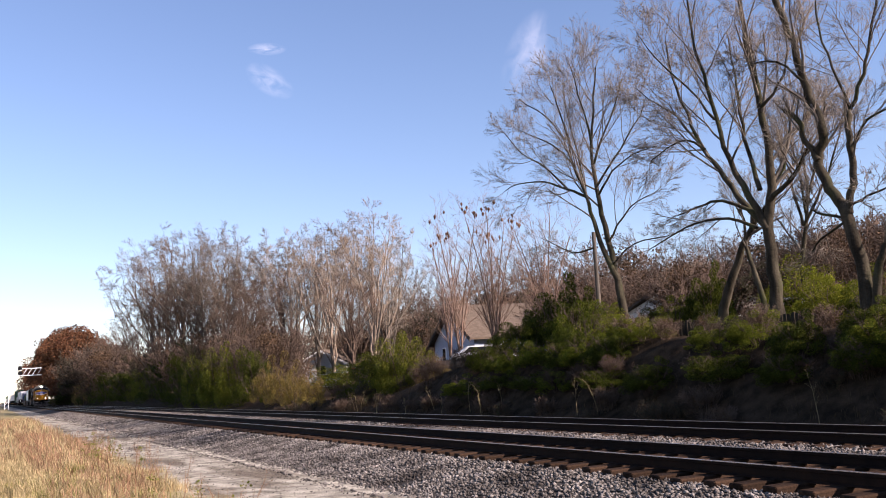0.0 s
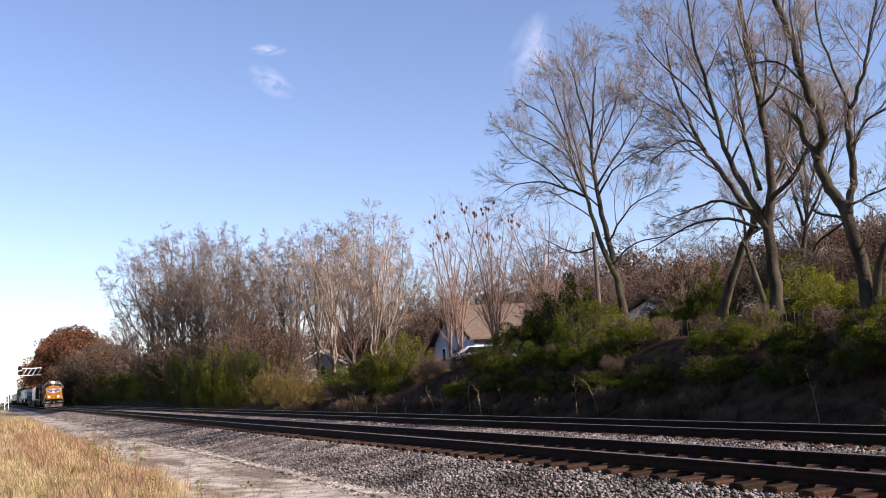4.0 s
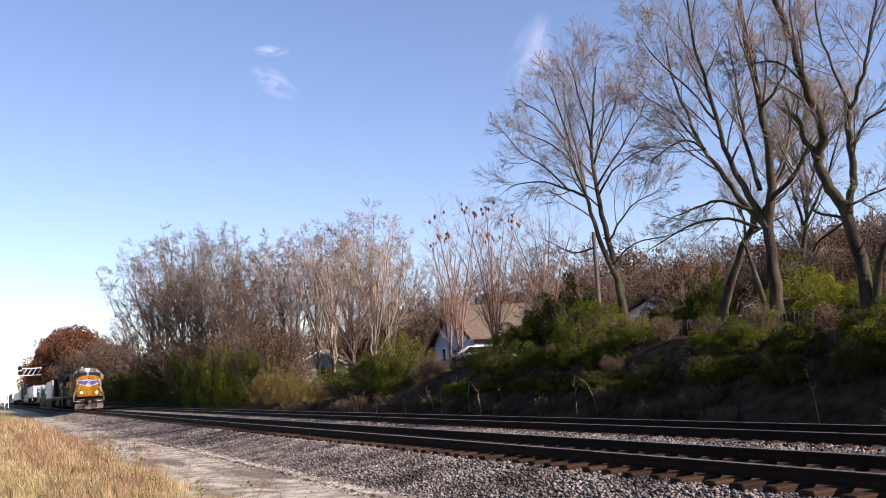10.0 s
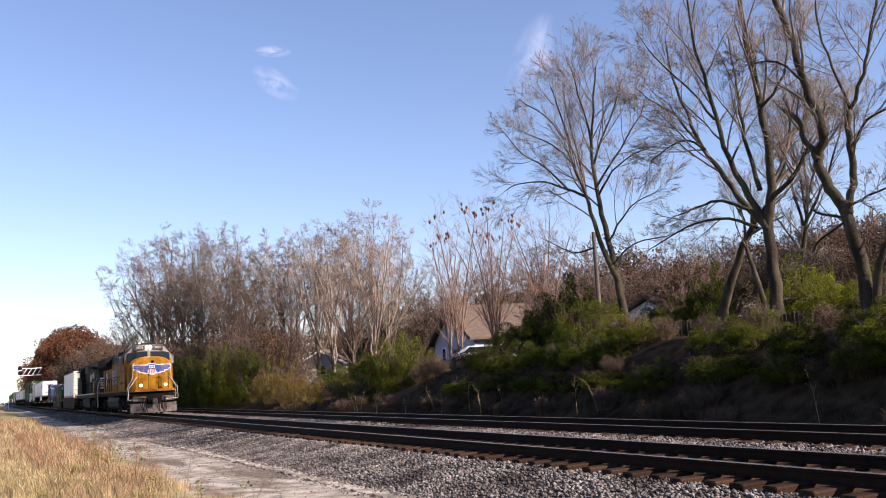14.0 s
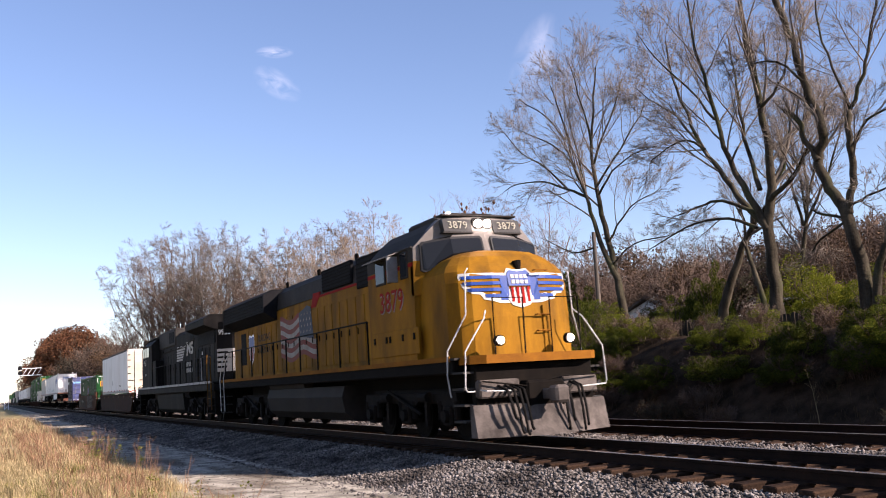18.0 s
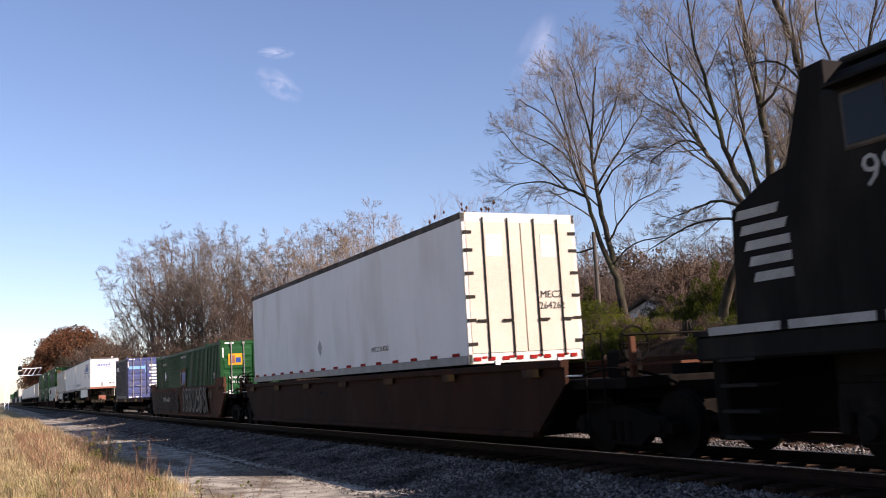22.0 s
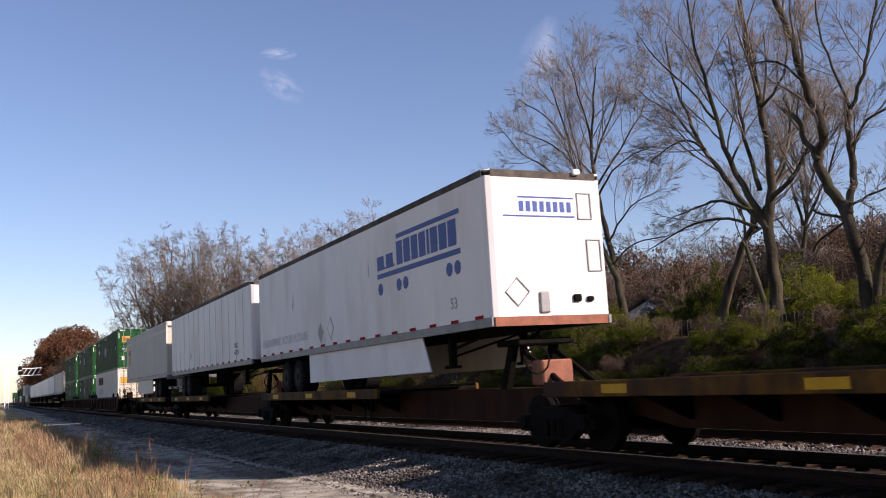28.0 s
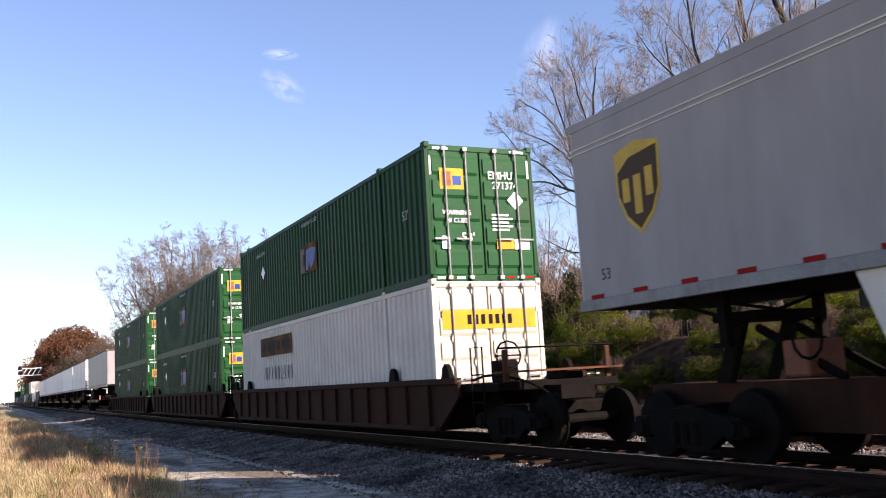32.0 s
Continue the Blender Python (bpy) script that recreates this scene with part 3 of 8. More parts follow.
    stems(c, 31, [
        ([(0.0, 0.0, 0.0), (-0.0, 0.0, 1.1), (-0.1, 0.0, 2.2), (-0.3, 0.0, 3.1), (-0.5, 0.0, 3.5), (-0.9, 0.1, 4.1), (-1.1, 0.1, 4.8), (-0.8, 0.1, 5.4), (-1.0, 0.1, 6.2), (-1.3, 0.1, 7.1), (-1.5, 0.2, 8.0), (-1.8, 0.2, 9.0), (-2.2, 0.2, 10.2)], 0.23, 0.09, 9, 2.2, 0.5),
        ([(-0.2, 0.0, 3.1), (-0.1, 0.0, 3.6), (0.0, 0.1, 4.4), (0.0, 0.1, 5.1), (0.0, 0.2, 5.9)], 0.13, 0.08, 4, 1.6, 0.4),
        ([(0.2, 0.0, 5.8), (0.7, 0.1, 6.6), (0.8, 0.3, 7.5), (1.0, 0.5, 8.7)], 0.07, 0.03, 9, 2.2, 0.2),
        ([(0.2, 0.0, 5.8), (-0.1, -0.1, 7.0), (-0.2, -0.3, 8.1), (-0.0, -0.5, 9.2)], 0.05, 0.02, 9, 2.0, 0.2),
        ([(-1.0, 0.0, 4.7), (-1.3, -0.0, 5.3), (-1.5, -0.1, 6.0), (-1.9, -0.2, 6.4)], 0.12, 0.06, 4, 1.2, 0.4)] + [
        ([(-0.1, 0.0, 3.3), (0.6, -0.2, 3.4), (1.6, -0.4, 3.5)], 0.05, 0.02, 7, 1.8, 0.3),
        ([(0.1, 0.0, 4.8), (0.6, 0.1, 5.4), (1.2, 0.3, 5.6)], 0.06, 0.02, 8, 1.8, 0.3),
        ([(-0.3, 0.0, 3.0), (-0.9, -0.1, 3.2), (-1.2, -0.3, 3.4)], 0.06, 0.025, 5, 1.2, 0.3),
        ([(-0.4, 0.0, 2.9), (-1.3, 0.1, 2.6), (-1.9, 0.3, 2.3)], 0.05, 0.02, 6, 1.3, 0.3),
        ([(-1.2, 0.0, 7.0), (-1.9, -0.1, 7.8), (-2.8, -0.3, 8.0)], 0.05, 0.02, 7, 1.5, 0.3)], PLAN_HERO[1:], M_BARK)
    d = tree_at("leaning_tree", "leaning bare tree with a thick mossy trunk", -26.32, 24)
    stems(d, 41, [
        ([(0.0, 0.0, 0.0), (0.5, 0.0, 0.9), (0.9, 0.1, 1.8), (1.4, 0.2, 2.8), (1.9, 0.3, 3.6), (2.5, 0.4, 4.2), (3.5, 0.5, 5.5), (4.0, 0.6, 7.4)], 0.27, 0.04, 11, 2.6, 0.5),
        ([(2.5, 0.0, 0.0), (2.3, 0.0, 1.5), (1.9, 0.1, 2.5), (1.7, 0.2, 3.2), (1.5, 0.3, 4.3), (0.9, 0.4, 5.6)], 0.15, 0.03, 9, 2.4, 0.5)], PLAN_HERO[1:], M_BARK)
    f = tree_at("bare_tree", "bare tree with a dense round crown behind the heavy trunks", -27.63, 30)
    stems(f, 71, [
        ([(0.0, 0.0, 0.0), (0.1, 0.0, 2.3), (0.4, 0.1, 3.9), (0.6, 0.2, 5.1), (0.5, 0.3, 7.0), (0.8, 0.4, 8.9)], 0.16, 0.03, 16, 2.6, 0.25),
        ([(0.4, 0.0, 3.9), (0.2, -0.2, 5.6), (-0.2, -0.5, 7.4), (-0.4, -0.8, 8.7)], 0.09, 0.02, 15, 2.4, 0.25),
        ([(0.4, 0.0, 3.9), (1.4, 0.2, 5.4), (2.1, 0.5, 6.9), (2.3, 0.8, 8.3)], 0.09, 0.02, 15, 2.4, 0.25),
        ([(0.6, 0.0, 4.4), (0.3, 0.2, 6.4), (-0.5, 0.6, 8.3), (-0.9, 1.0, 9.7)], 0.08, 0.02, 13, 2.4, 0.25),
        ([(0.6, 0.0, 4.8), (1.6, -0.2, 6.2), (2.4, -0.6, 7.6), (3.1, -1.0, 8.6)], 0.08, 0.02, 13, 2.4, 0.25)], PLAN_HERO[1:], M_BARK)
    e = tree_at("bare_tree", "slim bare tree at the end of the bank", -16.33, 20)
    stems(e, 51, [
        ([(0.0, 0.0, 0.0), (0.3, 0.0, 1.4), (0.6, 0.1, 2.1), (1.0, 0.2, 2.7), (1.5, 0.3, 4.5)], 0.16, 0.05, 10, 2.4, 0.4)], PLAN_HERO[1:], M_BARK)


def seed_clump(rng, b, c, r):
    """One ragged hanging seed head: a knobbly cone round its stalk."""
    rings, n = 4, 7
    vs = [(c[0], c[1], c[2] + 0.12)]
    for k in range(rings):
        z = c[2] + 0.04 - 0.06 * k
        w = r * (0.55, 1.0, 0.8, 0.4)[k]
        for m in range(n):
            g = 6.283 * m / n
            q = w * rng.uniform(0.55, 1.3)
            vs.append((c[0] + q * math.cos(g), c[1] + q * math.sin(g), z + rng.uniform(-0.04, 0.04)))
    vs.append((c[0], c[1], c[2] - 0.24))
    fs = [(0, 1 + (m + 1) % n, 1 + m) for m in range(n)]
    for k in range(rings - 1):
        a, d = 1 + k * n, 1 + (k + 1) * n
        fs += [(a + m, a + (m + 1) % n, d + (m + 1) % n, d + m) for m in range(n)]
    a = 1 + (rings - 1) * n
    fs += [(a + m, a + (m + 1) % n, len(vs) - 1) for m in range(n)]
    b.add(vs, fs)


def sapling_trees():
    """Several-stemmed trees by the house, with dark seed heads at their tips."""
    rng = random.Random(8)
    for k, (x, y, n, h) in enumerate(((-59.3, 30, 5, 10.8), (-53.9, 30, 7, 10.6), (-63.0, 31, 4, 9.6), (-50.6, 32, 6, 9.4))):
        t = tree_at("seed_tree", "many-stemmed bare tree with reddish twigs and dark seed heads", x, y, "saplings by the house")
        limbs, tips = [], []
        for i in range(n):
            g = 6.28 * i / n + rng.uniform(-0.4, 0.4)
            sx, sy, hh = math.cos(g) * rng.uniform(1.2, 4.2), math.sin(g) * rng.uniform(0.6, 2.4), h * rng.uniform(0.82, 1.05)
            limbs.append(([(0, 0, 0), (sx * 0.12, sy * 0.12, hh * 0.25), (sx * 0.45, sy * 0.4, hh * 0.6), (sx, sy, hh)], 0.10, 0.02, 20, 2.7, 0.26))
            tips.append((sx, sy, hh))
        stems(t, 60 + 7 * k, limbs, PLAN_HERO[2:], M_SAPLING)
        if k in (0, 1):
            for p in tips:
                for _ in range(4):
                    b = Build()
                    seed_clump(rng, b, [p[0] + rng.gauss(0, 0.35), p[1] + rng.gauss(0, 0.35), p[2] + rng.gauss(0, 0.25)], rng.uniform(0.07, 0.12))
                    part("seed_head", b, M_LEAFRED, t, "dark dried seed head")


def far_tree_kinds():
    """Broad bare trees, one metre of height to the unit: a short trunk, rising limbs that end on a rounded crown, fine twigs."""
    kinds = []
    plan = [(9, 0.7, 0.115, 0.03, 3, 3), (6, 0.66, 0.55, 0.02, 2, 3), (5, 0.64, 0.55, 0.01, 1, 3), (3, 0.62, 0.65, 0.0, 1, 3), (0, 0, 0, 0.02, 1, 3)]
    for material, wide, n, seed in ((M_BARK, 0.36, 15, 100), (M_BARK2, 0.32, 15, 111), (M_BARK3, 0.25, 14, 122), (M_BARK2, 0.37, 15, 133), (M_BARK, 0.29, 15, 144)):
        trunk, w = Twigs(seed), Twigs(seed + 50, 0.0006)
        R = trunk.rng
        bole = spline([(0, 0, 0), (0.01, 0.0, 0.12), (R.uniform(-0.02, 0.02), 0.01, 0.26), (R.uniform(-0.02, 0.02), 0.0, 0.42), (R.uniform(-0.03, 0.03), 0.0, 0.62)], 3)
        trunk.limb(bole, [0.0135 - 0.009 * k / (len(bole) - 1) for k in range(len(bole))], 6, True)
        for k in range(n):
            g = 2.4 * k + R.uniform(-0.3, 0.3)
            out = wide * math.sqrt((k + 0.3) / n) * R.uniform(0.85, 1.08)
            dome = math.sqrt(max(0.0, 1 - (out / wide / 1.1) ** 2))
            top = (0.50 + 0.43 * dome) * R.uniform(0.93, 1.03)
            start = bole[2 + (5 * k) % (len(bole) - 4)]
            ex, ey = out * math.cos(g), out * math.sin(g)
            line = spline([start, (start.x + ex * 0.42, start.y + ey * 0.42, start.z + (top - start.z) * 0.36), (ex * 0.8, ey * 0.8, start.z + (top - start.z) * 0.7), (ex, ey, top)], 3)
            for q in line[1:-1]:
                q += Vector((R.gauss(0, 0.008), R.gauss(0, 0.008), R.gauss(0, 0.005)))
            r0 = R.uniform(0.0035, 0.0065)
            rads = [r0 * (1 - 0.85 * m / (len(line) - 1)) for m in range(len(line))]
            trunk.limb(line, rads, 5, True)
            w.children(line, rads, 1.0, 0, plan, 0.2)
        kinds.append((trunk.mesh("trunk", material), w.mesh("branchwork", material)))
    return kinds


FAR_TREES = far_tree_kinds()


def wood():
    """The belt of bare trees behind the track, thinning out towards the houses."""
    rng = random.Random(17)
    # (x, y, kind, height): the crowns that stand against the sky
    tall = [(-143, 21, 0, 22.5), (-140, 22.5, 0, 24.8), (-128, 23, 3, 23.0), (-118, 23.5, 0, 22.6), (-112, 25, 4, 21.5), (-122, 30, 0, 22.0), (-112, 30, 3, 17.2), (-126, 36, 1, 21.0), (-108.5, 33, 2, 20.6),
            (-116.6, 38, 4, 22.2), (-101.5, 35, 2, 20.2), (-109, 40, 1, 20.5), (-81.2, 32, 2, 18.4), (-86.7, 36, 4, 16.4), (-101.9, 44, 3, 15.6)]
    edge = [(-170, 22, 1, 16), (-190, 22, 3, 14.5), (-210, 22, 1, 14), (-136, 21, 1, 18), (-114.8, 24, 3, 16.5), (-97.8, 23, 1, 13.5), (-75.7, 28, 1, 10.5), (-120, 22.5, 1, 15.4), (-104, 27, 1, 14)]
    behind = [(-113.1, 52, 1, 14), (-113.3, 56, 3, 14.6), (-101.5, 55, 1, 15), (-85, 50, 3, 14.6), (-76.7, 48, 1, 12.4), (-79.5, 52, 3, 11.4), (-76.3, 60, 1, 11), (-62.2, 52, 3, 8.8), (-65.9, 58, 1, 8.6), (-51.7, 48, 3, 8),
              (-57, 56, 1, 8.6), (-42.8, 50, 3, 6.5), (-43.3, 54, 1, 6.2), (-53.7, 60, 1, 7.4), (-36, 40, 1, 6.4), (-30, 44, 3, 6.8), (-92, 60, 3, 15), (-70, 64, 1, 11)]
    spots = tall + edge + behind
    for x in range(-232, -330, -13):
        spots.append((x + rng.uniform(-4, 4), rng.uniform(19, 25), rng.choice((0, 1, 3, 4)), rng.uniform(14, 17)))
    for x, y, k, h in spots:
        t = thing("bare_tree", "bare tree with fine twigs in a wood edge", "tree", pose(x, y, ground_z(x, y) - 0.1, 0, 0, rng.uniform(0, 360)) @ Matrix.Diagonal((h, h, h, 1)), "belt of bare trees")
        part("trunk", FAR_TREES[k][0], None, t)
        part("branchwork", FAR_TREES[k][1], None, t)


def leaves(rng, count, clumps, spread, leaf, flat=0.7):
    """Small bent leaves scattered in clumps; gives points and faces."""
    c = clumps[rng.integers(0, len(clumps), count)]
    d = rng.normal(0, 1, (count, 3))
    d /= np.linalg.norm(d, axis=1)[:, None]
    p = c[:, :3] + d * (c[:, 3:4] * rng.uniform(0.55, 1.05, (count, 1)) ** 0.6) * np.array([1, 1, flat]) * spread
    a = rng.normal(0, 1, (count, 3))
    a /= np.linalg.norm(a, axis=1)[:, None]
    b = np.cross(a, rng.normal(0, 1, (count, 3)))
    b /= np.linalg.norm(b, axis=1)[:, None]
    n = np.cross(a, b)
    s = leaf * rng.uniform(0.6, 1.4, (count, 1))
    v = np.stack([p - a * s, p + b * s * 0.55 + n * s * 0.2, p + a * s, p - b * s * 0.55 + n * s * 0.2], 1)
    return v.reshape(-1, 3), np.arange(count * 4).reshape(-1, 4)


def crown_clumps(rng, n, rx, ry, rz, z0, r):
    d = rng.normal(0, 1, (n, 3))
    d /= np.linalg.norm(d, axis=1)[:, None]
    d *= rng.uniform(0.35, 1.0, (n, 1)) ** 0.5
    d[:, 2] = np.abs(d[:, 2]) * 1.0
    return np.column_stack([d[:, 0] * rx, d[:, 1] * ry, z0 + d[:, 2] * rz, rng.uniform(0.6, 1.3, n) * r])


def bush_kinds():
    kinds = []
    rng = np.random.default_rng(31)
    for material, count, size in ((M_LEAF, 17000, 0.019), (M_LEAFDARK, 19000, 0.019), (M_LEAFDRY, 12000, 0.018), (M_LEAFGOLD, 17000, 0.019), (M_LEAFOLIVE, 22000, 0.014), (M_LEAFDARK, 24000, 0.014), (M_LEAFDRY, 18000, 0.014)):
        cl = crown_clumps(rng, 60, 1.0, 1.0, 0.95, 0.08, 0.20)
        cl[:, 2] *= rng.uniform(0.55, 1.22, 60)
        cl[:, 3] *= rng.uniform(0.6, 1.4, 60)
        v, f = leaves(rng, count, cl, 1.0, size)
        w = Twigs(int(rng.integers(0, 999)), 0.004)
        for i in range(9):
            g = 0.7 * i
            w.grow(Vector((0.1 * math.cos(g), 0.1 * math.sin(g), 0)), Vector((math.cos(g) * 0.7, math.sin(g) * 0.7, 1)), 0.95, 0.018, 0, [(5, 0.6, 0.5, 0.02, 4, 4), (4, 0.6, 0.5, 0.02, 2, 3), (0, 0, 0, 0, 1, 3)])
        kinds.append((raw("crown", v, f, material), w.mesh("stemwork", M_BARK2)))
    return kinds


BUSHES = bush_kinds()


def bush(x, y, k, sx, sy, sz, label, turn=0, lift=0.0):
    t = thing("bush", label, "bush", pose(x, y, ground_z(x, y) - 0.05, 0, 0, turn) @ Matrix.Diagonal((sx, sy, sz, 1)), "bushes on the bank")
    part("stemwork", BUSHES[k][1], None, t)
    part("crown", BUSHES[k][0], None, t, at=(0, 0, lift))


def bushes():
    rng = random.Random(23)
    green, dark, dry, gold = "leafy green bush on the bank", "dark evergreen bush on the bank", "half-bare bush with yellow-brown leaves", "yellow-green bush behind the bank, its sunlit tone in the leaf colour"
    rows = [(-51.5, 20.4, 5, 2.4, 1.6, 2.3, dark), (-47.6, 20.6, 4, 2.2, 1.6, 2.9, green), (-55.0, 20.8, 5, 2.0, 1.5, 1.9, dark), (-49.7, 21, 4, 2.9, 2.0, 3.3, green), (-46.9, 21.3, 4, 1.7, 1.5, 2.0, green), (-53.2, 21.4, 4, 2.0, 1.7, 2.7, green), (-45.2, 21.2, 6, 1.3, 1.1, 1.2, dry), (-57.5, 18.3, 6, 1.3, 1.0, 2.2, dry),
            (-64.8, 18.5, 6, 2.6, 1.5, 3.3, dry), (-60.8, 18.2, 6, 1.8, 1.2, 2.7, dry), (-69.5, 18.8, 6, 2.4, 1.6, 3.1, dry), (-74.7, 19, 5, 2.6, 1.8, 4.0, dark), (-81, 19, 4, 3.2, 2.0, 4.5, green), (-87.3, 19, 4, 4.0, 2.2, 5.2, green), (-95, 19, 4, 4.0, 2.3, 4.9, green),
            (-108, 19, 5, 4.6, 2.4, 5.0, dark), (-101, 18.6, 5, 4.0, 2.2, 4.2, dark), (-121, 19, 5, 5.4, 2.5, 4.6, dark), (-137, 19, 4, 5.5, 2.6, 4.1, green), (-150, 18.6, 5, 6, 2.6, 4.0, dark), (-164, 18.6, 5, 6.5, 2.6, 4.4, dark),
            (-180, 18.2, 5, 8, 2.8, 5.2, dark), (-198, 18, 5, 9, 3, 5.8, dark), (-218, 17.8, 6, 10, 3, 6, dry), (-240, 17.8, 5, 11, 3, 6.4, dark), (-264, 17.8, 5, 12, 3, 6.8, dark), (-290, 17.8, 5, 14, 3, 7, dark),
            (-35.3, 23, 1, 1.9, 1.7, 3.0, dark), (-33.4, 22.8, 1, 1.6, 1.5, 2.3, dark), (-36.2, 21.4, 1, 1.6, 1.4, 1.75, dark), (-32.0, 22.0, 0, 1.7, 1.4, 1.75, green), (-29.8, 20.7, 0, 1.7, 1.3, 1.15, green), (-27.6, 20.6, 3, 1.5, 1.2, 1.05, green), (-25.9, 20.3, 0, 1.1, 1.0, 0.7, green),
            (-33.2, 30, 1, 1.3, 1.2, 2.7, dark), (-42.6, 34.6, 1, 2.0, 1.6, 2.2, dark), (-39.6, 35.4, 0, 1.7, 1.5, 1.9, green), (-38.4, 33, 1, 1.5, 1.4, 1.6, dark), (-36.5, 26.5, 0, 1.4, 1.3, 1.7, green), (-34.6, 29, 0, 1.2, 1.1, 1.6, green), (-23.9, 26, 3, 1.7, 1.5, 2.0, gold), (-21.9, 25, 3, 1.5, 1.3, 1.55, gold), (-25.6, 26.5, 3, 1.3, 1.2, 1.2, gold), (-19.2, 24, 0, 1.4, 1.2, 1.5, green), (-17.2, 23.4, 3, 1.4, 1.2, 1.25, green),
            (-20.9, 20.6, 0, 1.2, 0.9, 0.5, green), (-15.2, 19, 0, 1.0, 0.9, 1.05, green), (-13.4, 18.8, 0, 1.2, 1.0, 1.25, green), (-12.4, 20.4, 3, 1.4, 1.2, 1.0, green)]
    for x, y, k, sx, sy, sz, label in rows:
        bush(x, y, k, sx, sy, sz, label, rng.uniform(-25, 25))
    # a bush on bare stems, with the yard seen below its crown
    for x, y, s in ((-63.9, 22, 1.9), (-60.4, 22.2, 1.7)):
        bush(x, y, 4, s, s, 1.5, "leafy green bush on bare stems", rng.uniform(-25, 25), 0.4)
    # evergreen creepers over the face of the bank; more dark leaves low down paint its deep shade
    for row, (y, h, step) in enumerate(((19.4, 0.95, 1.6), (18.5, 0.7, 2.4))):
        x = -37.5
        while x < -10:
            x += step * rng.uniform(0.7, 1.3)
            if row == 0 and -25.6 < x < -22.2:
                continue
            k = rng.choice((1, 1, 1, 0) if row else (0, 1, 0, 1))
            bush(x, y + rng.uniform(-0.35, 0.35), k, rng.uniform(0.9, 1.4), rng.uniform(0.7, 1.0), h * rng.uniform(0.75, 1.25), green if k != 1 else dark, rng.uniform(-40, 40))


def russet_oaks():
    rng = np.random.default_rng(77)
    cl = crown_clumps(rng, 130, 8.0, 6.5, 15.0, 2.0, 1.9)
    v, f = leaves(rng, 20000, cl, 1.0, 0.24)
    crown = raw("crown", v, f, M_LEAFRED)
    r = random.Random(3)
    for x, y, s in ((-250, 22, 0.95), (-268, 21.5, 1.1), (-290, 21, 1.2), (-318, 20.5, 1.3), (-350, 20.5, 1.4), (-390, 21, 1.5), (-430, 21.5, 1.55), (-475, 22, 1.6), (-232, 23, 0.8)):
        t = thing("russet_oak", "tall oak still full of russet leaves", "tree", pose(x, y, ground_z(x, y), 0, 0, r.uniform(0, 360)) @ Matrix.Diagonal((s, s, s, 1)), "russet oaks")
        part("trunk", FAR_TREES[1][0], None, t, at=Matrix.Diagonal((17, 17, 17, 1)))
        part("crown", crown, None, t)


def thickets():
    """Leafless brush between the trees of the wood."""
    kinds = []
    for i, material in enumerate((M_BARK2, M_TRUNK, M_BARK2)):
        w = Twigs(300 + i, 0.0045)
        for k in range(16):
            g = 0.393 * k + w.rng.uniform(-0.2, 0.2)
            w.grow(Vector((0.25 * math.cos(g), 0.25 * math.sin(g), 0)), Vector((math.cos(g) * w.rng.uniform(0.2, 0.9), math.sin(g) * w.rng.uniform(0.2, 0.9), 1.4)), w.rng.uniform(0.6, 1.0), 0.012, 0,
                   [(6, 0.5, 0.5, 0.05, 3, 3), (5, 0.6, 0.55, 0.03, 2, 3), (4, 0.6, 0.6, 0.02, 1, 3), (0, 0, 0, 0, 1, 3)])
        g = np.random.default_rng(310 + i)
        cl = crown_clumps(g, 40, 0.62, 0.62, 1.15, 0.05, 0.2)
        v, f = leaves(g, 4200, cl, 1.0, 0.017)
        kinds.append((w.mesh("brushwood", material), raw("withered_foliage", v, f, M_THICKET)))
    rng = random.Random(29)
    spots = []
    for x in range(-72, -300, -6):
        spots.append((x + rng.uniform(-2, 2), rng.uniform(21, 25), rng.uniform(5.5, 8.0)))
        spots.append((x + rng.uniform(-2, 2), rng.uniform(26, 36), rng.uniform(5.5, 8.5)))
        if x > -170:
            spots.append((x + rng.uniform(-2, 2), rng.uniform(37, 46), rng.uniform(6.5, 9.5)))
    for x in range(-186, -250, -7):
        spots.append((x, rng.uniform(19, 22), rng.uniform(9, 12)))
    # low dead growth on the face of the bank
    spots += [(-60 + 0.9 * k + rng.uniform(-0.6, 0.6), rng.uniform(16.7, 18.6), rng.uniform(0.45, 0.9)) for k in range(54)] + [(-29 + 2.1 * k, rng.uniform(19.6, 21.0), rng.uniform(0.7, 1.1)) for k in range(9)]
    spots += [(-56 + 1.6 * k, rng.uniform(18.6, 20.4), rng.uniform(0.7, 1.3)) for k in range(13)]
    spots += [(-158 + 6 * k, rng.uniform(54, 64), rng.uniform(9, 12)) for k in range(15)]
    spots += [(-58 + 3 * k, rng.uniform(38.5, 44), rng.uniform(4.2, 5.6)) for k in range(15)]
    for x in range(-75, -8, 4):
        spots.append((x, rng.uniform(44, 56), rng.uniform(5.0, 7.0)))
        spots.append((x + 2, rng.uniform(33, 42) if x > -45 else rng.uniform(56, 64), rng.uniform(3.2, 5.0)))
    for x, y, h in spots:
        if h > 1.5 and ((2.0 < -x / y < 3.45 and y < 42) or (1.45 < -x / y < 2.0 and 27 < y < 38)):
            continue
        s = h * rng.uniform(0.75, 1.0)
        t = thing("brush", "leafless brown brush at the wood edge", "brush", pose(x, y, ground_z(x, y) - 0.1, 0, 0, rng.uniform(0, 360)) @ Matrix.Diagonal((s, s, h * 0.85, 1)), "leafless brush")
        k = rng.randrange(3)
        part("brushwood", kinds[k][0], None, t)
        part("withered_foliage", kinds[k][1], None, t)


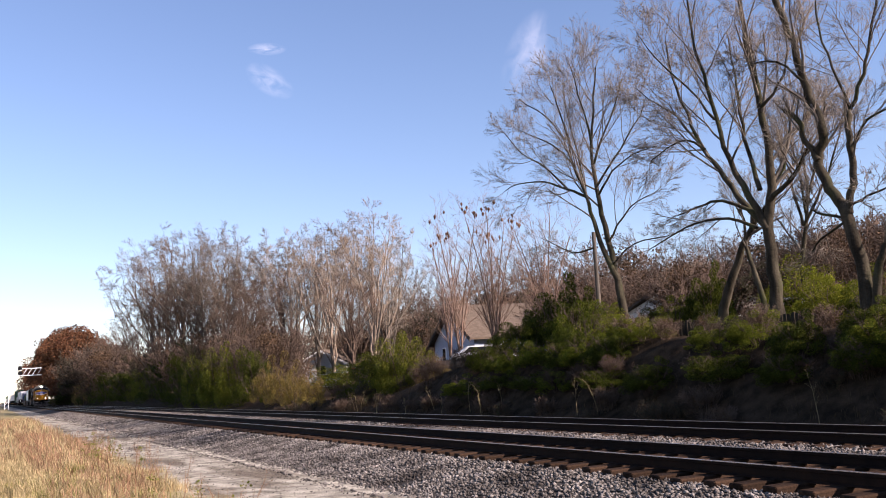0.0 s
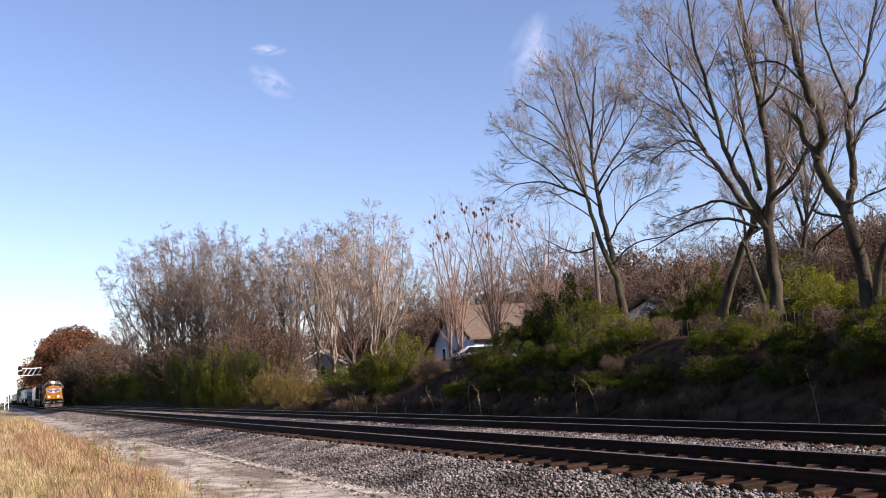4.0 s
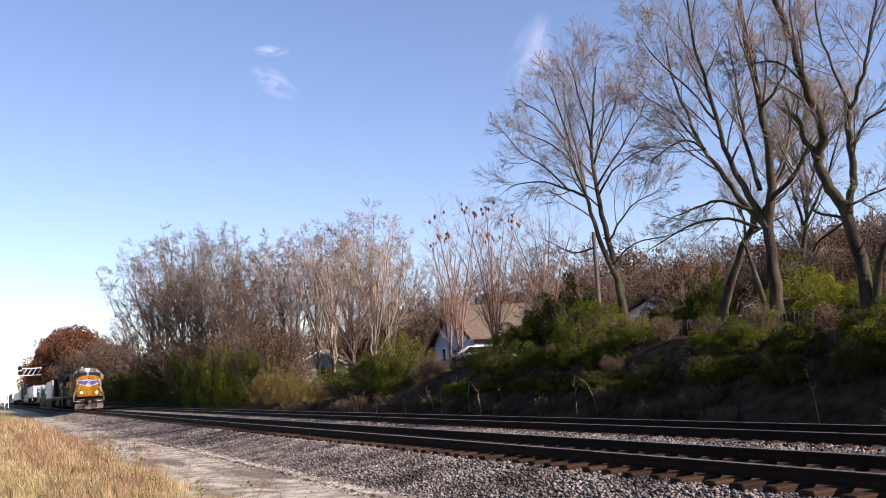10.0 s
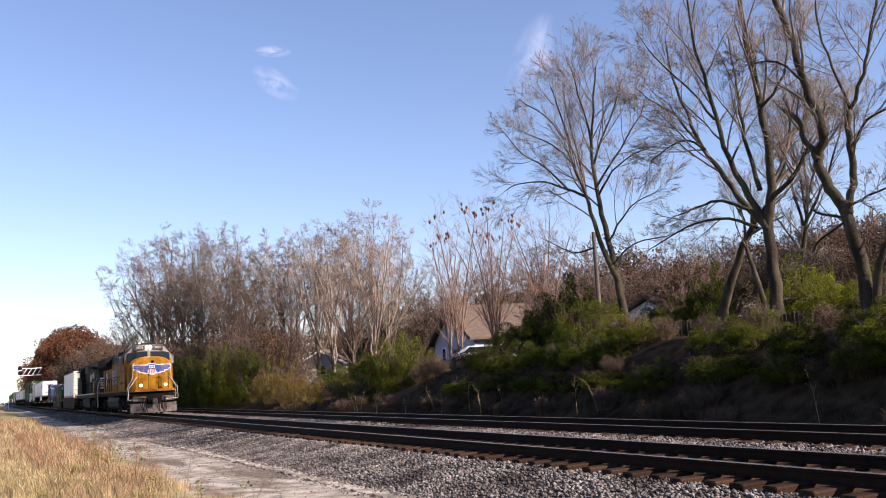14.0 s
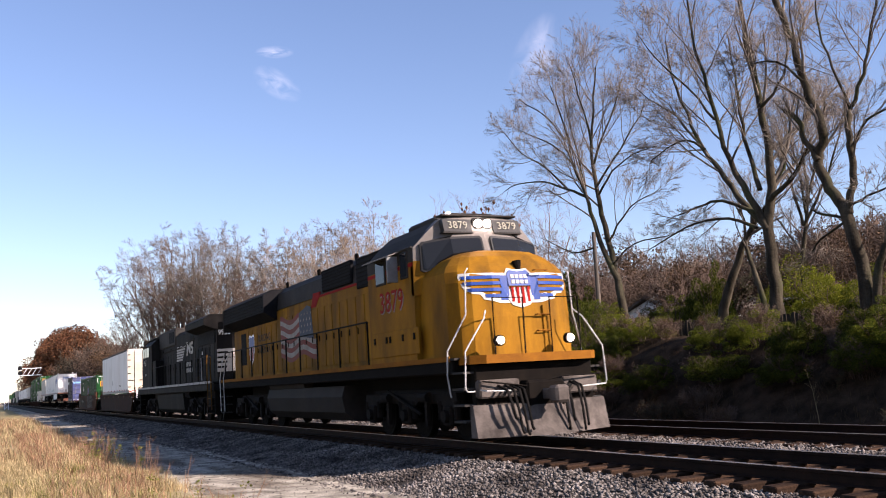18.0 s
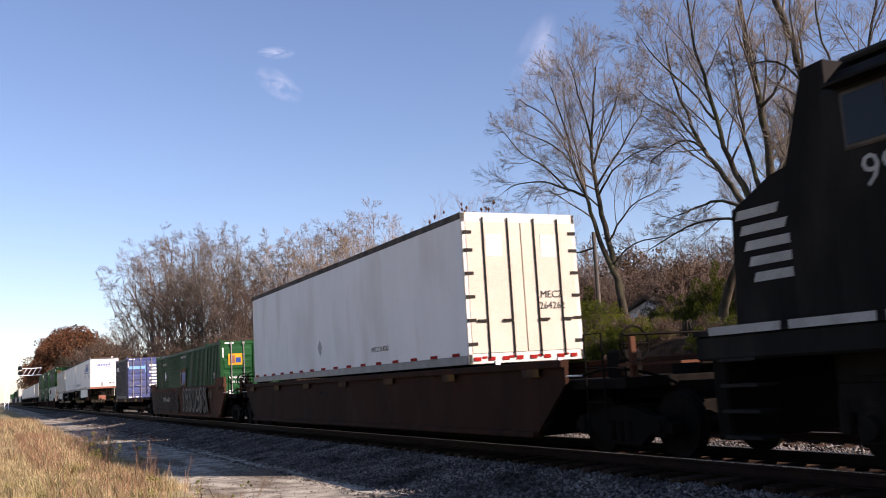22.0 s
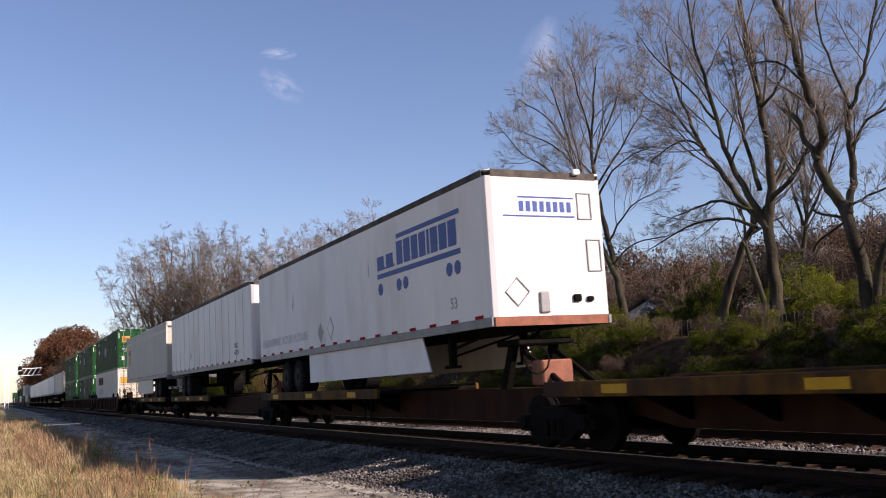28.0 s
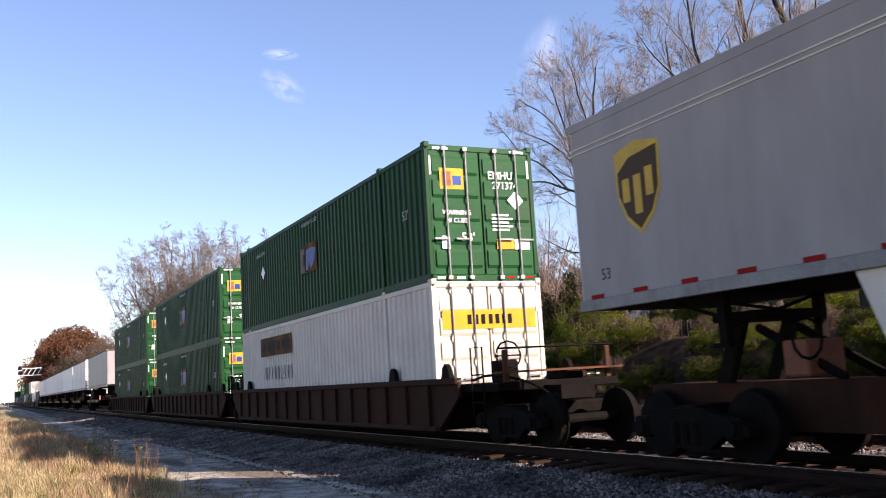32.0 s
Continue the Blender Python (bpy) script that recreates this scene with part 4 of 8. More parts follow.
def verge_grass():
    """Tall dry grass beside the gravel road, with greener and redder patches and a few weeds."""
    rng = np.random.default_rng(12)

    def blades(name, label, material, count, box, h0, h1, width, edge, patch=None, thin=0.0):
        x = rng.uniform(box[0], box[1], count)
        y = rng.uniform(box[2], box[3], count)
        if edge:
            lim = 2.75 + 0.55 * np.sin(x * 0.9) * np.sin(x * 0.37 + 1) + 0.3 * np.sin(x * 2.7) + 0.2 * np.sin(x * 6.1 + 2)
            keep = y < lim + rng.normal(0, 0.24, count)
            x, y = x[keep], y[keep]
        if patch is not None:
            wave = np.array([noise.noise((a * 0.42, b * 0.75, patch)) for a, b in zip(x, y)])
            keep = wave + rng.normal(0, 0.13, len(x)) > thin
            x, y = x[keep], y[keep]
        k = len(x)
        tuft = 0.62 + 0.95 * np.array([noise.noise((a * 0.9, b * 0.9, 5.0)) for a, b in zip(x, y)])
        h = rng.uniform(h0, h1, k) * np.clip(tuft, 0.3, 1.3)
        z = np.array([ground_z(a, b) for a, b in zip(x, y)])
        a = rng.uniform(0, 6.283, k)
        lean = rng.uniform(0.1, 1.3, k) * h
        w = width * rng.uniform(0.6, 1.5, k)
        dx, dy = np.cos(a), np.sin(a)
        v = np.empty((k, 5, 3))
        v[:, 0] = np.column_stack([x - dy * w, y + dx * w, z])
        v[:, 1] = np.column_stack([x + dy * w, y - dx * w, z])
        mx, my = x + dx * lean * 0.3, y + dy * lean * 0.3
        v[:, 2] = np.column_stack([mx + dy * w * 0.8, my - dx * w * 0.8, z + h * 0.6])
        v[:, 3] = np.column_stack([mx - dy * w * 0.8, my + dx * w * 0.8, z + h * 0.6])
        v[:, 4] = np.column_stack([x + dx * lean, y + dy * lean, z + h])
        o = (np.arange(k) * 5)[:, None]
        f = np.concatenate([o + [0, 1, 2], o + [0, 2, 3], o + [3, 2, 4]], 1).reshape(-1, 3)
        ob = new(name, raw(name, v.reshape(-1, 3), f, material))
        tagged(ob, label, "grass", kind="stuff")

    blades("dry_grass", "tall straw-coloured dry grass beside the road", M_GRASS, 60000, (-30, -7.5, -3.0, 3.6), 0.10, 0.38, 0.0042, True, 3.0, -0.28)
    blades("pale_grass", "flattened pale dead grass", M_GRASSPALE, 60000, (-30, -7.5, -3.0, 3.2), 0.08, 0.27, 0.005, True, 9.0, -0.16)
    blades("dry_grass", "straw-coloured dry grass farther along the road", M_GRASS, 22000, (-95, -30, -8.0, 3.6), 0.25, 0.55, 0.010, True, 3.0, -0.25)
    blades("russet_grass", "reddish-brown seed grass farther along the road", M_GRASSRED, 16000, (-95, -22, -6.0, 3.6), 0.3, 0.62, 0.008, True, 15.0, -0.1)
    blades("russet_grass", "reddish seed grass at the edge of the road", M_GRASSRED, 15000, (-48, -9, 0.8, 3.6), 0.22, 0.58, 0.0045, True, 21.0, -0.02)
    blades("green_grass", "short green grass among the dry stalks", M_GRASSGREEN, 34000, (-24, -7.5, -3.0, 3.3), 0.10, 0.28, 0.005, True, 27.0, 0.0)
    blades("green_grass", "patch of fresh green grass", M_GRASSGREEN, 6000, (-16, -11.5, -0.6, 0.9), 0.12, 0.34, 0.007, True)
    blades("bank_grass", "thin withered grass on the bank, darkened for shade", M_BANKGRASS, 9000, (-60, -4, 16.0, 20.0), 0.10, 0.35, 0.006, False)
    r = random.Random(14)
    for k in range(44):
        x = r.uniform(-34, -10.5)
        y = 2.75 + 0.55 * math.sin(x * 0.9) * math.sin(x * 0.37 + 1) + r.uniform(-0.5, 0.3)
        h = r.uniform(0.45, 0.95)
        w = Twigs(400 + k, 0.002)
        w.grow(Vector((0, 0, 0)), Vector((r.uniform(-0.2, 0.2), r.uniform(-0.2, 0.2), 1)), h, 0.006, 0, [(7, 0.5, 0.3, 0.02, 5, 4), (3, 0.7, 0.4, 0.0, 2, 3), (0, 0, 0, 0, 1, 3)])
        t = thing("weed", "dead brown weed stalk at the road edge", "weed", pose(x, y, ground_z(x, y) - 0.01), "weeds at the road edge")
        part("stalk", w.mesh("stalk", M_GRASSRED), None, t)
        if k % 3 == 0:
            g = np.random.default_rng(500 + k)
            cl = np.column_stack([g.normal(0, 0.07, 9), g.normal(0, 0.07, 9), g.uniform(0.2, 0.9, 9) * h, np.full(9, 0.06)])
            v, f = leaves(g, 60, cl, 1.0, 0.022)
            part("foliage", raw("foliage", v, f, M_GRASSGREEN), None, t)
    for k in range(16):
        x, y = r.uniform(-52, -10), r.uniform(16.2, 17.6)
        w = Twigs(600 + k, 0.003)
        w.grow(Vector((0, 0, 0)), Vector((r.uniform(-0.3, 0.3), r.uniform(-0.2, 0.2), 1)), r.uniform(0.6, 1.3), 0.009, 0, [(6, 0.4, 0.35, 0.02, 5, 4), (3, 0.6, 0.4, 0.0, 2, 3), (0, 0, 0, 0, 1, 3)])
        t = thing("weed", "pale dead weed stalk below the bank", "weed", pose(x, y, ground_z(x, y) - 0.01), "weeds below the bank")
        part("stalk", w.mesh("stalk", M_GRASS), None, t)


hero_trees()
sapling_trees()
wood()
thickets()
bushes()
russet_oaks()
verge_grass()


# ---- buildings and posts beyond the bank ----
def house():
    h = thing("house", "pale blue house with a brown shingle roof", "house", pose(-70.4, 35, 2.15, 0, 0, -9))
    w, d, eave, ridge = 5.6, 12.0, 2.2, 5.0
    part("wall", Build().prism([(-w, -1.6), (w, -1.6), (w, eave), (0, ridge - 0.15), (-w, eave)], 0, d, "y"), M_WHITEWALL, h)
    for s in (-1, 1):
        part("roof", Build().prism([(0, ridge), (0, ridge + 0.18), (s * (w + 0.5), eave - 0.07), (s * (w + 0.5), eave - 0.25)], -0.5, d + 0.5, "y"), M_SHINGLE, h)
        part("bargeboard", Build().prism([(0, ridge - 0.2), (0, ridge + 0.02), (s * (w + 0.5), eave - 0.23), (s * (w + 0.5), eave - 0.42)], -0.56, -0.5, "y"), M_GREYWOOD, h)
    for x in (-2.6, 2.4):
        win = part("window", Build().box(x - 0.5, x + 0.5, -0.06, 0.02, 0.5, 1.7, 0.02), M_WHITE, h)
        part("pane", Build().box(x - 0.42, x + 0.42, -0.075, -0.05, 0.58, 1.62), M_GLASS, win)
    win = part("window", Build().box(w - 0.02, w + 0.06, 2.2, 3.6, 0.5, 1.7, 0.02), M_WHITE, h)
    part("pane", Build().box(w + 0.04, w + 0.075, 2.3, 3.5, 0.58, 1.62), M_GLASS, win)
    part("chimney", Build().box(-0.35, 0.35, 8.0, 8.7, ridge - 0.5, ridge + 1.0, 0.03), M_GREYWOOD, h)


def white_shed():
    h = thing("white_house", "small white gabled house glimpsed over the bushes", "house", pose(-121.0, 40, 0.0, 0, 0, 50))
    w, eave, ridge = 3.5, 4.2, 5.95
    part("wall", Build().prism([(-w, 0), (w, 0), (w, eave), (0, ridge - 0.1), (-w, eave)], 0, 9, "y"), M_WHITE, h)
    for s in (-1, 1):
        part("roof", Build().prism([(0, ridge), (0, ridge + 0.16), (s * (w + 0.5), eave - 0.05), (s * (w + 0.5), eave - 0.22)], -0.5, 9.5, "y"), M_SHINGLE, h)
        part("bargeboard", Build().prism([(0, ridge - 0.25), (0, ridge + 0.03), (s * (w + 0.5), eave - 0.2), (s * (w + 0.5), eave - 0.45)], -0.58, -0.5, "y"), M_WHITE, h)
    part("window", Build().box(-0.5, 0.5, -0.05, 0.02, 2.6, 3.8, 0.02), M_GLASS, h)


def back_house(x, y, turn, wall_m, label, w=4.5, d=9, eave=2.2, ridge=3.9, dz=0.0, roof=None):
    h = thing("house", label, "house", pose(x, y, ground_z(x, y) + dz, 0, 0, turn))
    part("wall", Build().prism([(-w, -0.6), (w, -0.6), (w, eave), (0, ridge - 0.1), (-w, eave)], 0, d, "y"), wall_m, h)
    for s in (-1, 1):
        part("roof", Build().prism([(0, ridge), (0, ridge + 0.16), (s * (w + 0.4), eave - 0.05), (s * (w + 0.4), eave - 0.2)], -0.4, d + 0.4, "y"), roof or M_SHINGLE, h)
    for k in (-2.2, 0.2, 2.4):
        win = part("window", Build().box(k - 0.4, k + 0.4, -0.06, 0.02, 0.7, 1.8, 0.02), M_WHITE, h)
        part("pane", Build().box(k - 0.32, k + 0.32, -0.075, -0.05, 0.78, 1.72), M_GLASS, win)


def fence(x0, x1, y, h, label, material):
    """Board fence: posts, rails and boards."""
    f = thing("board_fence", label, "fence", pose(x0, y, 0))
    n = int((x1 - x0) / 0.16)
    board = Build().box(-0.07, 0.07, -0.012, 0.012, 0, h, 0.006).mesh("board")
    board.materials.append(material)
    r = random.Random(int(abs(x0)))
    for k in range(n):
        x = k * 0.16
        part("board", board, None, f, at=(x, 0, ground_z(x0 + x, y) + r.uniform(-0.05, 0.03)))
    for k in range(int((x1 - x0) / 2.4) + 1):
        part("post", Build().box(-0.05, 0.05, 0.012, 0.11, -0.2, h + 0.05, 0.01), material, f, at=(k * 2.4, 0, ground_z(x0 + k * 2.4, y)))


def utility_pole(x, y, h, label, lamp=False, arm=True):
    p = thing("utility_pole", label, "pole", pose(x, y, ground_z(x, y) - 0.2))
    part("mast", Build().cyl((0, 0, 0), (0.05, 0, h), 0.15, 0.11, 10), M_GREYWOOD, p)
    if arm:
        part("cross_arm", Build().box(-0.9, 0.9, -0.06, 0.06, h - 0.7, h - 0.58, 0.01), M_GREYWOOD, p)
    if lamp:
        part("lamp_arm", Build().tube([(0, 0, h - 0.2), (0.5, -0.3, h + 0.1), (1.2, -0.6, h + 0.1)], 0.04, 6), M_STEEL, p)
        part("lamp_head", Build().box(1.0, 1.6, -0.85, -0.5, h, h + 0.16, 0.05), M_STEEL, p)


def parked_car(x, y, turn, paint, label):
    c = thing("parked_car", label, "car", pose(x, y, ground_z(x, y), 0, 0, turn), "cars in the yard")
    part("body", Build().prism([(-2.2, 0.35), (2.2, 0.35), (2.25, 0.75), (1.3, 0.92), (0.75, 1.42), (-1.1, 1.45), (-1.8, 1.0), (-2.25, 0.9)], -0.86, 0.86, "y"), paint, c)
    for s in (-1, 1):
        part("side_window", Build().prism([(-1.45, 1.0), (1.1, 0.98), (0.68, 1.36), (-1.05, 1.38)], s * 0.862, s * 0.87, "y"), M_GLASS, c)
        for wx in (-1.4, 1.4):
            w = part("wheel", Build().cyl((wx, s * 0.68, 0.33), (wx, s * 0.89, 0.33), 0.33, 0.33, 16), M_TARRED, c)
            part("hubcap", Build().cyl((wx, s * 0.88, 0.33), (wx, s * 0.9, 0.33), 0.2, 0.18, 12), M_STEEL, w)


M_TARRED = mat("tyre_rubber", (0.02, 0.02, 0.02), (0.015, 0.015, 0.015), 5, 0.85)
M_REDCAR = mat("red_car_paint", (0.35, 0.03, 0.03), (0.3, 0.025, 0.025), 2, 0.3, bump=0.0)


def signal_gantry():
    """Cantilever signal bridge over the line, far off: lattice mast, lattice arm, signal heads."""
    g = thing("signal_gantry", "silver lattice signal gantry reaching over the tracks", "signal gantry", pose(-262, 2.6, -0.5))
    # white paint on silver steel: its bright, hazy distance tone is in the colour
    for dx in (-0.45, 0.45):
        for dy in (-0.45, 0.45):
            part("mast_leg", Build().box(dx - 0.06, dx + 0.06, dy - 0.06, dy + 0.06, 0, 10.4), M_WHITE, g)
    for k in range(10):
        z = 1.0 * k + 0.2
        part("mast_brace", Build().tube([(0.45, -0.45, z), (0.45, 0.45, z + 1.0)], 0.05, 4).tube([(-0.45, 0.45, z), (0.45, 0.45, z + 1.0)], 0.05, 4), M_WHITE, g)
    for z in (8.5, 10.3):
        for dx in (-0.4, 0.4):
            part("arm_chord", Build().box(dx - 0.07, dx + 0.07, 0, 8.2, z - 0.07, z + 0.07), M_WHITE, g)
    for k in range(7):
        y = 0.3 + 1.13 * k
        part("arm_brace", Build().tube([(0.4, y, 8.5), (0.4, y + 1.1, 10.3)], 0.06, 4), M_WHITE, g)
    for y in (3.1,):
        for z in (10.4, 9.1):
            h = part("signal_head", Build().cyl((0.5, y, z), (0.75, y, z), 0.55, 0.55, 16), M_BLACKHOLE, g, "round black signal head")
            part("lens", Build().cyl((0.75, y, z), (0.8, y, z), 0.11, 0.11, 10), M_GLASS, h)


def clouds():
    """Two thin wisps of cloud, very far, drifting slowly."""
    m = bpy.data.materials.new("thin_cloud")
    m.use_nodes = True
    n, l = m.node_tree.nodes, m.node_tree.links
    n.remove(n["Principled BSDF"])
    tc = n.new("ShaderNodeTexCoord")
    gr = n.new("ShaderNodeTexGradient")
    gr.gradient_type = "SPHERICAL"
    l.new(tc.outputs["Object"], gr.inputs[0])
    nz = n.new("ShaderNodeTexNoise")
    nz.inputs["Scale"].default_value, nz.inputs["Detail"].default_value, nz.inputs["Distortion"].default_value = 1.3, 4, 0.6
    oi = n.new("ShaderNodeObjectInfo")
    ad = n.new("ShaderNodeVectorMath")
    l.new(tc.outputs["Object"], ad.inputs[0])
    l.new(oi.outputs["Random"], ad.inputs[1])
    l.new(ad.outputs[0], nz.inputs["Vector"])
    mr = n.new("ShaderNodeMapRange")
    mr.inputs[1].default_value, mr.inputs[2].default_value = 0.38, 0.66
    l.new(nz.outputs[0], mr.inputs[0])
    mu = n.new("ShaderNodeMath")
    mu.operation = "MULTIPLY"
    l.new(gr.outputs[0], mu.inputs[0])
    l.new(mr.outputs[0], mu.inputs[1])
    m2 = n.new("ShaderNodeMath")
    m2.operation = "MULTIPLY"
    m2.use_clamp = True
    m2.inputs[1].default_value = 0.5
    l.new(mu.outputs[0], m2.inputs[0])
    # flat cards glow by emission to stand for sunlit cloud
    em = n.new("ShaderNodeEmission")
    em.inputs[0].default_value, em.inputs[1].default_value = (0.82, 0.85, 0.95, 1), 0.55
    tr = n.new("ShaderNodeBsdfTransparent")
    mx = n.new("ShaderNodeMixShader")
    l.new(m2.outputs[0], mx.inputs[0])
    l.new(tr.outputs[0], mx.inputs[1])
    l.new(em.outputs[0], mx.inputs[2])
    l.new(mx.outputs[0], n["Material Output"].inputs[0])
    made = []
    half = math.tan(cam.data.angle / 2)
    for px, py, w, h, turn in ((944, 98, 38, 84, -22), (968, 116, 50, 40, -20), (489, 148, 50, 25, -32), (484, 92, 36, 12, 0)):
        d = 3600.0
        k = d * half / 784
        me = raw("cloud", [(-1, -1, 0), (1, -1, 0), (1, 1, 0), (-1, 1, 0)], [(0, 1, 2, 3)], m)
        ob = new("cloud", me)
        ob.visible_shadow = False
        place = STAND @ Matrix.Translation(((px - 784) * k, (441 - py) * k, -d)) @ pose(0, 0, 0, 0, 0, turn)
        ob.scale = (w * k, h * k, 1)
        tagged(ob, "thin white wisp of cloud in a clear sky", "cloud")
        made.append((ob, place, k))
    return made


CLOUDS = clouds()
house()
white_shed()
back_house(-46.6, 38, 12, M_WHITE, "white house with a dark roof behind the bare trees", 3.4, 8, 2.3, 3.7, dz=-0.5, roof=M_GREYWOOD)
back_house(-22.6, 27.0, 20, M_GREYWOOD, "brown shed with a low gabled roof behind the bushes", 1.5, 4, 0.5, 1.2, dz=-0.9)
fence(-30.0, -19.0, 21.6, 0.5, "low dark weathered board fence along the top of the bank", M_TRUNK)
fence(-55.0, -45.0, 26.0, 1.55, "weathered grey board fence in front of the house", M_GREYWOOD)
utility_pole(-44.8, 32, 7.2, "broken-off weathered utility pole", arm=False)
utility_pole(-121.5, 36, 8.8, "wooden pole with a yard lamp", True, False)
parked_car(-80.0, 27.5, 20, M_WHITE, "white car parked behind the bushes")
parked_car(-75.2, 27.0, 10, M_WHITE, "white car parked behind the bushes")
parked_car(-57.0, 30.6, 70, M_WHITE, "white car parked beside the blue house")
parked_car(-71.0, 27.5, 25, M_REDCAR, "red car parked behind the bushes")
signal_gantry()


# ---- the train ----
TRAIN = []   # (thing, distance from the train's datum, height of its base)
M_YELLOW = mat("loco_yellow", (0.265, 0.124, 0.009), (0.16, 0.072, 0.0065), 1.2, 0.72, bump=0.03, streak=(1.5, 1.5, 0.4), dirt=((0.070, 0.036, 0.010), 0.44, 0.8, 1.6))
M_LOCOGREY = mat("loco_grey", (0.042, 0.039, 0.036), (0.024, 0.022, 0.020), 1.5, 0.7, bump=0.05)
M_RED = mat("signal_red", (0.26, 0.013, 0.010), (0.17, 0.010, 0.008), 3, 0.75, bump=0.02)
M_ORANGE = mat("sill_orange", (0.215, 0.085, 0.009), (0.15, 0.058, 0.008), 2, 0.8, bump=0.03)
M_BLUE = mat("emblem_blue", (0.018, 0.052, 0.22), (0.015, 0.042, 0.17), 3, 0.45, bump=0.02)
M_BLACK = mat("loco_black", (0.0135, 0.0122, 0.0112), (0.007, 0.0064, 0.006), 1.4, 0.72, bump=0.04, streak=(1.5, 1.5, 0.3), dirt=((0.036, 0.031, 0.027), 0.5, 0.9, 1.3))
M_CREAM = mat("cream_digits", (0.30, 0.28, 0.22), (0.26, 0.24, 0.19), 3, 0.5, bump=0.0)
M_CABGREY = mat("cab_grey", (0.165, 0.15, 0.135), (0.12, 0.108, 0.098), 1.5, 0.6, bump=0.04)
M_PILOT = mat("dusty_steel", (0.115, 0.098, 0.086), (0.042, 0.036, 0.032), 2.5, 0.7, bump=0.2)
M_TANK = mat("tank_grey", (0.034, 0.028, 0.024), (0.018, 0.015, 0.013), 1.2, 0.7, bump=0.15)
M_BROWN = mat("car_brown", (0.040, 0.017, 0.010), (0.021, 0.010, 0.0065), 1.1, 0.8, bump=0.15, streak=(1.4, 1.4, 0.5), dirt=((0.050, 0.029, 0.019), 0.55, 0.9, 1.8))
# faded wagon yellow; on container sides, sign yellow with shade painted in
M_YELLOWDULL = mat("faded_shaded_yellow", (0.135, 0.067, 0.012), (0.062, 0.031, 0.009), 2.0, 0.7, bump=0.08, dirt=((0.040, 0.022, 0.015), 0.42, 0.62, 1.6))
M_WHITEBOX = mat("white_panel", (0.66, 0.655, 0.65), (0.60, 0.595, 0.59), 0.5, 0.5, bump=0.006, fine=25, streak=(1.5, 1.5, 0.4), dirt=((0.44, 0.41, 0.375), 0.5, 0.9, 0.9), grain=0.07)
M_WHITECORR = mat("white_steel", (0.56, 0.535, 0.48), (0.46, 0.435, 0.385), 0.8, 0.55, bump=0.03, dirt=((0.42, 0.35, 0.29), 0.6, 0.92, 1.2))
M_GREYBOX = mat("grey_panel", (0.285, 0.275, 0.27), (0.225, 0.215, 0.21), 0.5, 0.5, bump=0.006, streak=(1.5, 1.5, 0.5), dirt=((0.37, 0.345, 0.32), 0.6, 0.95, 0.9), grain=0.07)
# container green darkened for the shaded sides; lit ends use a lighter copy
M_GREENSHADE = mat("shaded_green_steel", (0.0055, 0.046, 0.011), (0.004, 0.032, 0.008), 0.9, 0.55, bump=0.03, dirt=((0.022, 0.038, 0.017), 0.55, 0.95, 1.4))
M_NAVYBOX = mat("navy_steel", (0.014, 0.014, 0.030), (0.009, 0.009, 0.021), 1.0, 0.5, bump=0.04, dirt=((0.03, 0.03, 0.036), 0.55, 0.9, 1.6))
# bluer and lighter than the navy sides
M_NAVYDOOR = mat("blue_door_steel", (0.045, 0.062, 0.185), (0.075, 0.078, 0.12), 2.2, 0.5, bump=0.05)
M_LIGHTBLUE = mat("light_blue_panel", (0.18, 0.38, 0.62), (0.14, 0.30, 0.52), 2.2, 0.5, bump=0.03)
M_YELLOWSIGN = mat("sign_yellow", (0.50, 0.27, 0.012), (0.40, 0.21, 0.012), 3, 0.5, bump=0.02)
M_NAVYPAINT = mat("navy_lettering", (0.05, 0.09, 0.27), (0.045, 0.08, 0.24), 3, 0.5, bump=0.0)
M_TEALPAINT = mat("teal_lettering", (0.40, 0.45, 0.47), (0.34, 0.39, 0.41), 3, 0.5, bump=0.0)
M_BROWNPAINT = mat("brown_emblem", (0.055, 0.03, 0.012), (0.045, 0.025, 0.01), 3, 0.5, bump=0.0)
M_GOLD = mat("gold_emblem", (0.50, 0.34, 0.05), (0.42, 0.28, 0.05), 3, 0.5, bump=0.0)
M_GREYTEXT = mat("grey_lettering", (0.30, 0.29, 0.285), (0.25, 0.245, 0.24), 3, 0.5, bump=0.0)
M_TYRE = mat("black_rubber", (0.012, 0.011, 0.010), (0.008, 0.0075, 0.007), 5, 0.85, bump=0.3)
M_GRAF = mat("spray_white", (0.21, 0.18, 0.145), (0.10, 0.082, 0.064), 1.6, 0.7, bump=0.05)
M_GRAFDARK = mat("spray_black", (0.012, 0.011, 0.011), (0.022, 0.016, 0.014), 1.6, 0.7, bump=0.05)
M_GRAFEDGE = mat("spray_dull_edge", (0.12, 0.088, 0.064), (0.050, 0.033, 0.024), 1.2, 0.7, bump=0.05)
M_GRAFBROWN = mat("spray_brown", (0.060, 0.040, 0.030), (0.032, 0.021, 0.016), 1.6, 0.7, bump=0.05)
M_LAMP = glow_mat("lit_lamp", (1.0, 0.86, 0.68), 40.0)
M_DITCH = glow_mat("ditch_lamp", (1.0, 0.82, 0.62), 40.0)
M_RUSTBROWN = mat("faded_red_brown", (0.105, 0.044, 0.024), (0.060, 0.027, 0.016), 0.9, 0.8, bump=0.12, streak=(1.2, 1.2, 0.5), dirt=((0.030, 0.018, 0.012), 0.5, 0.8, 1.5))
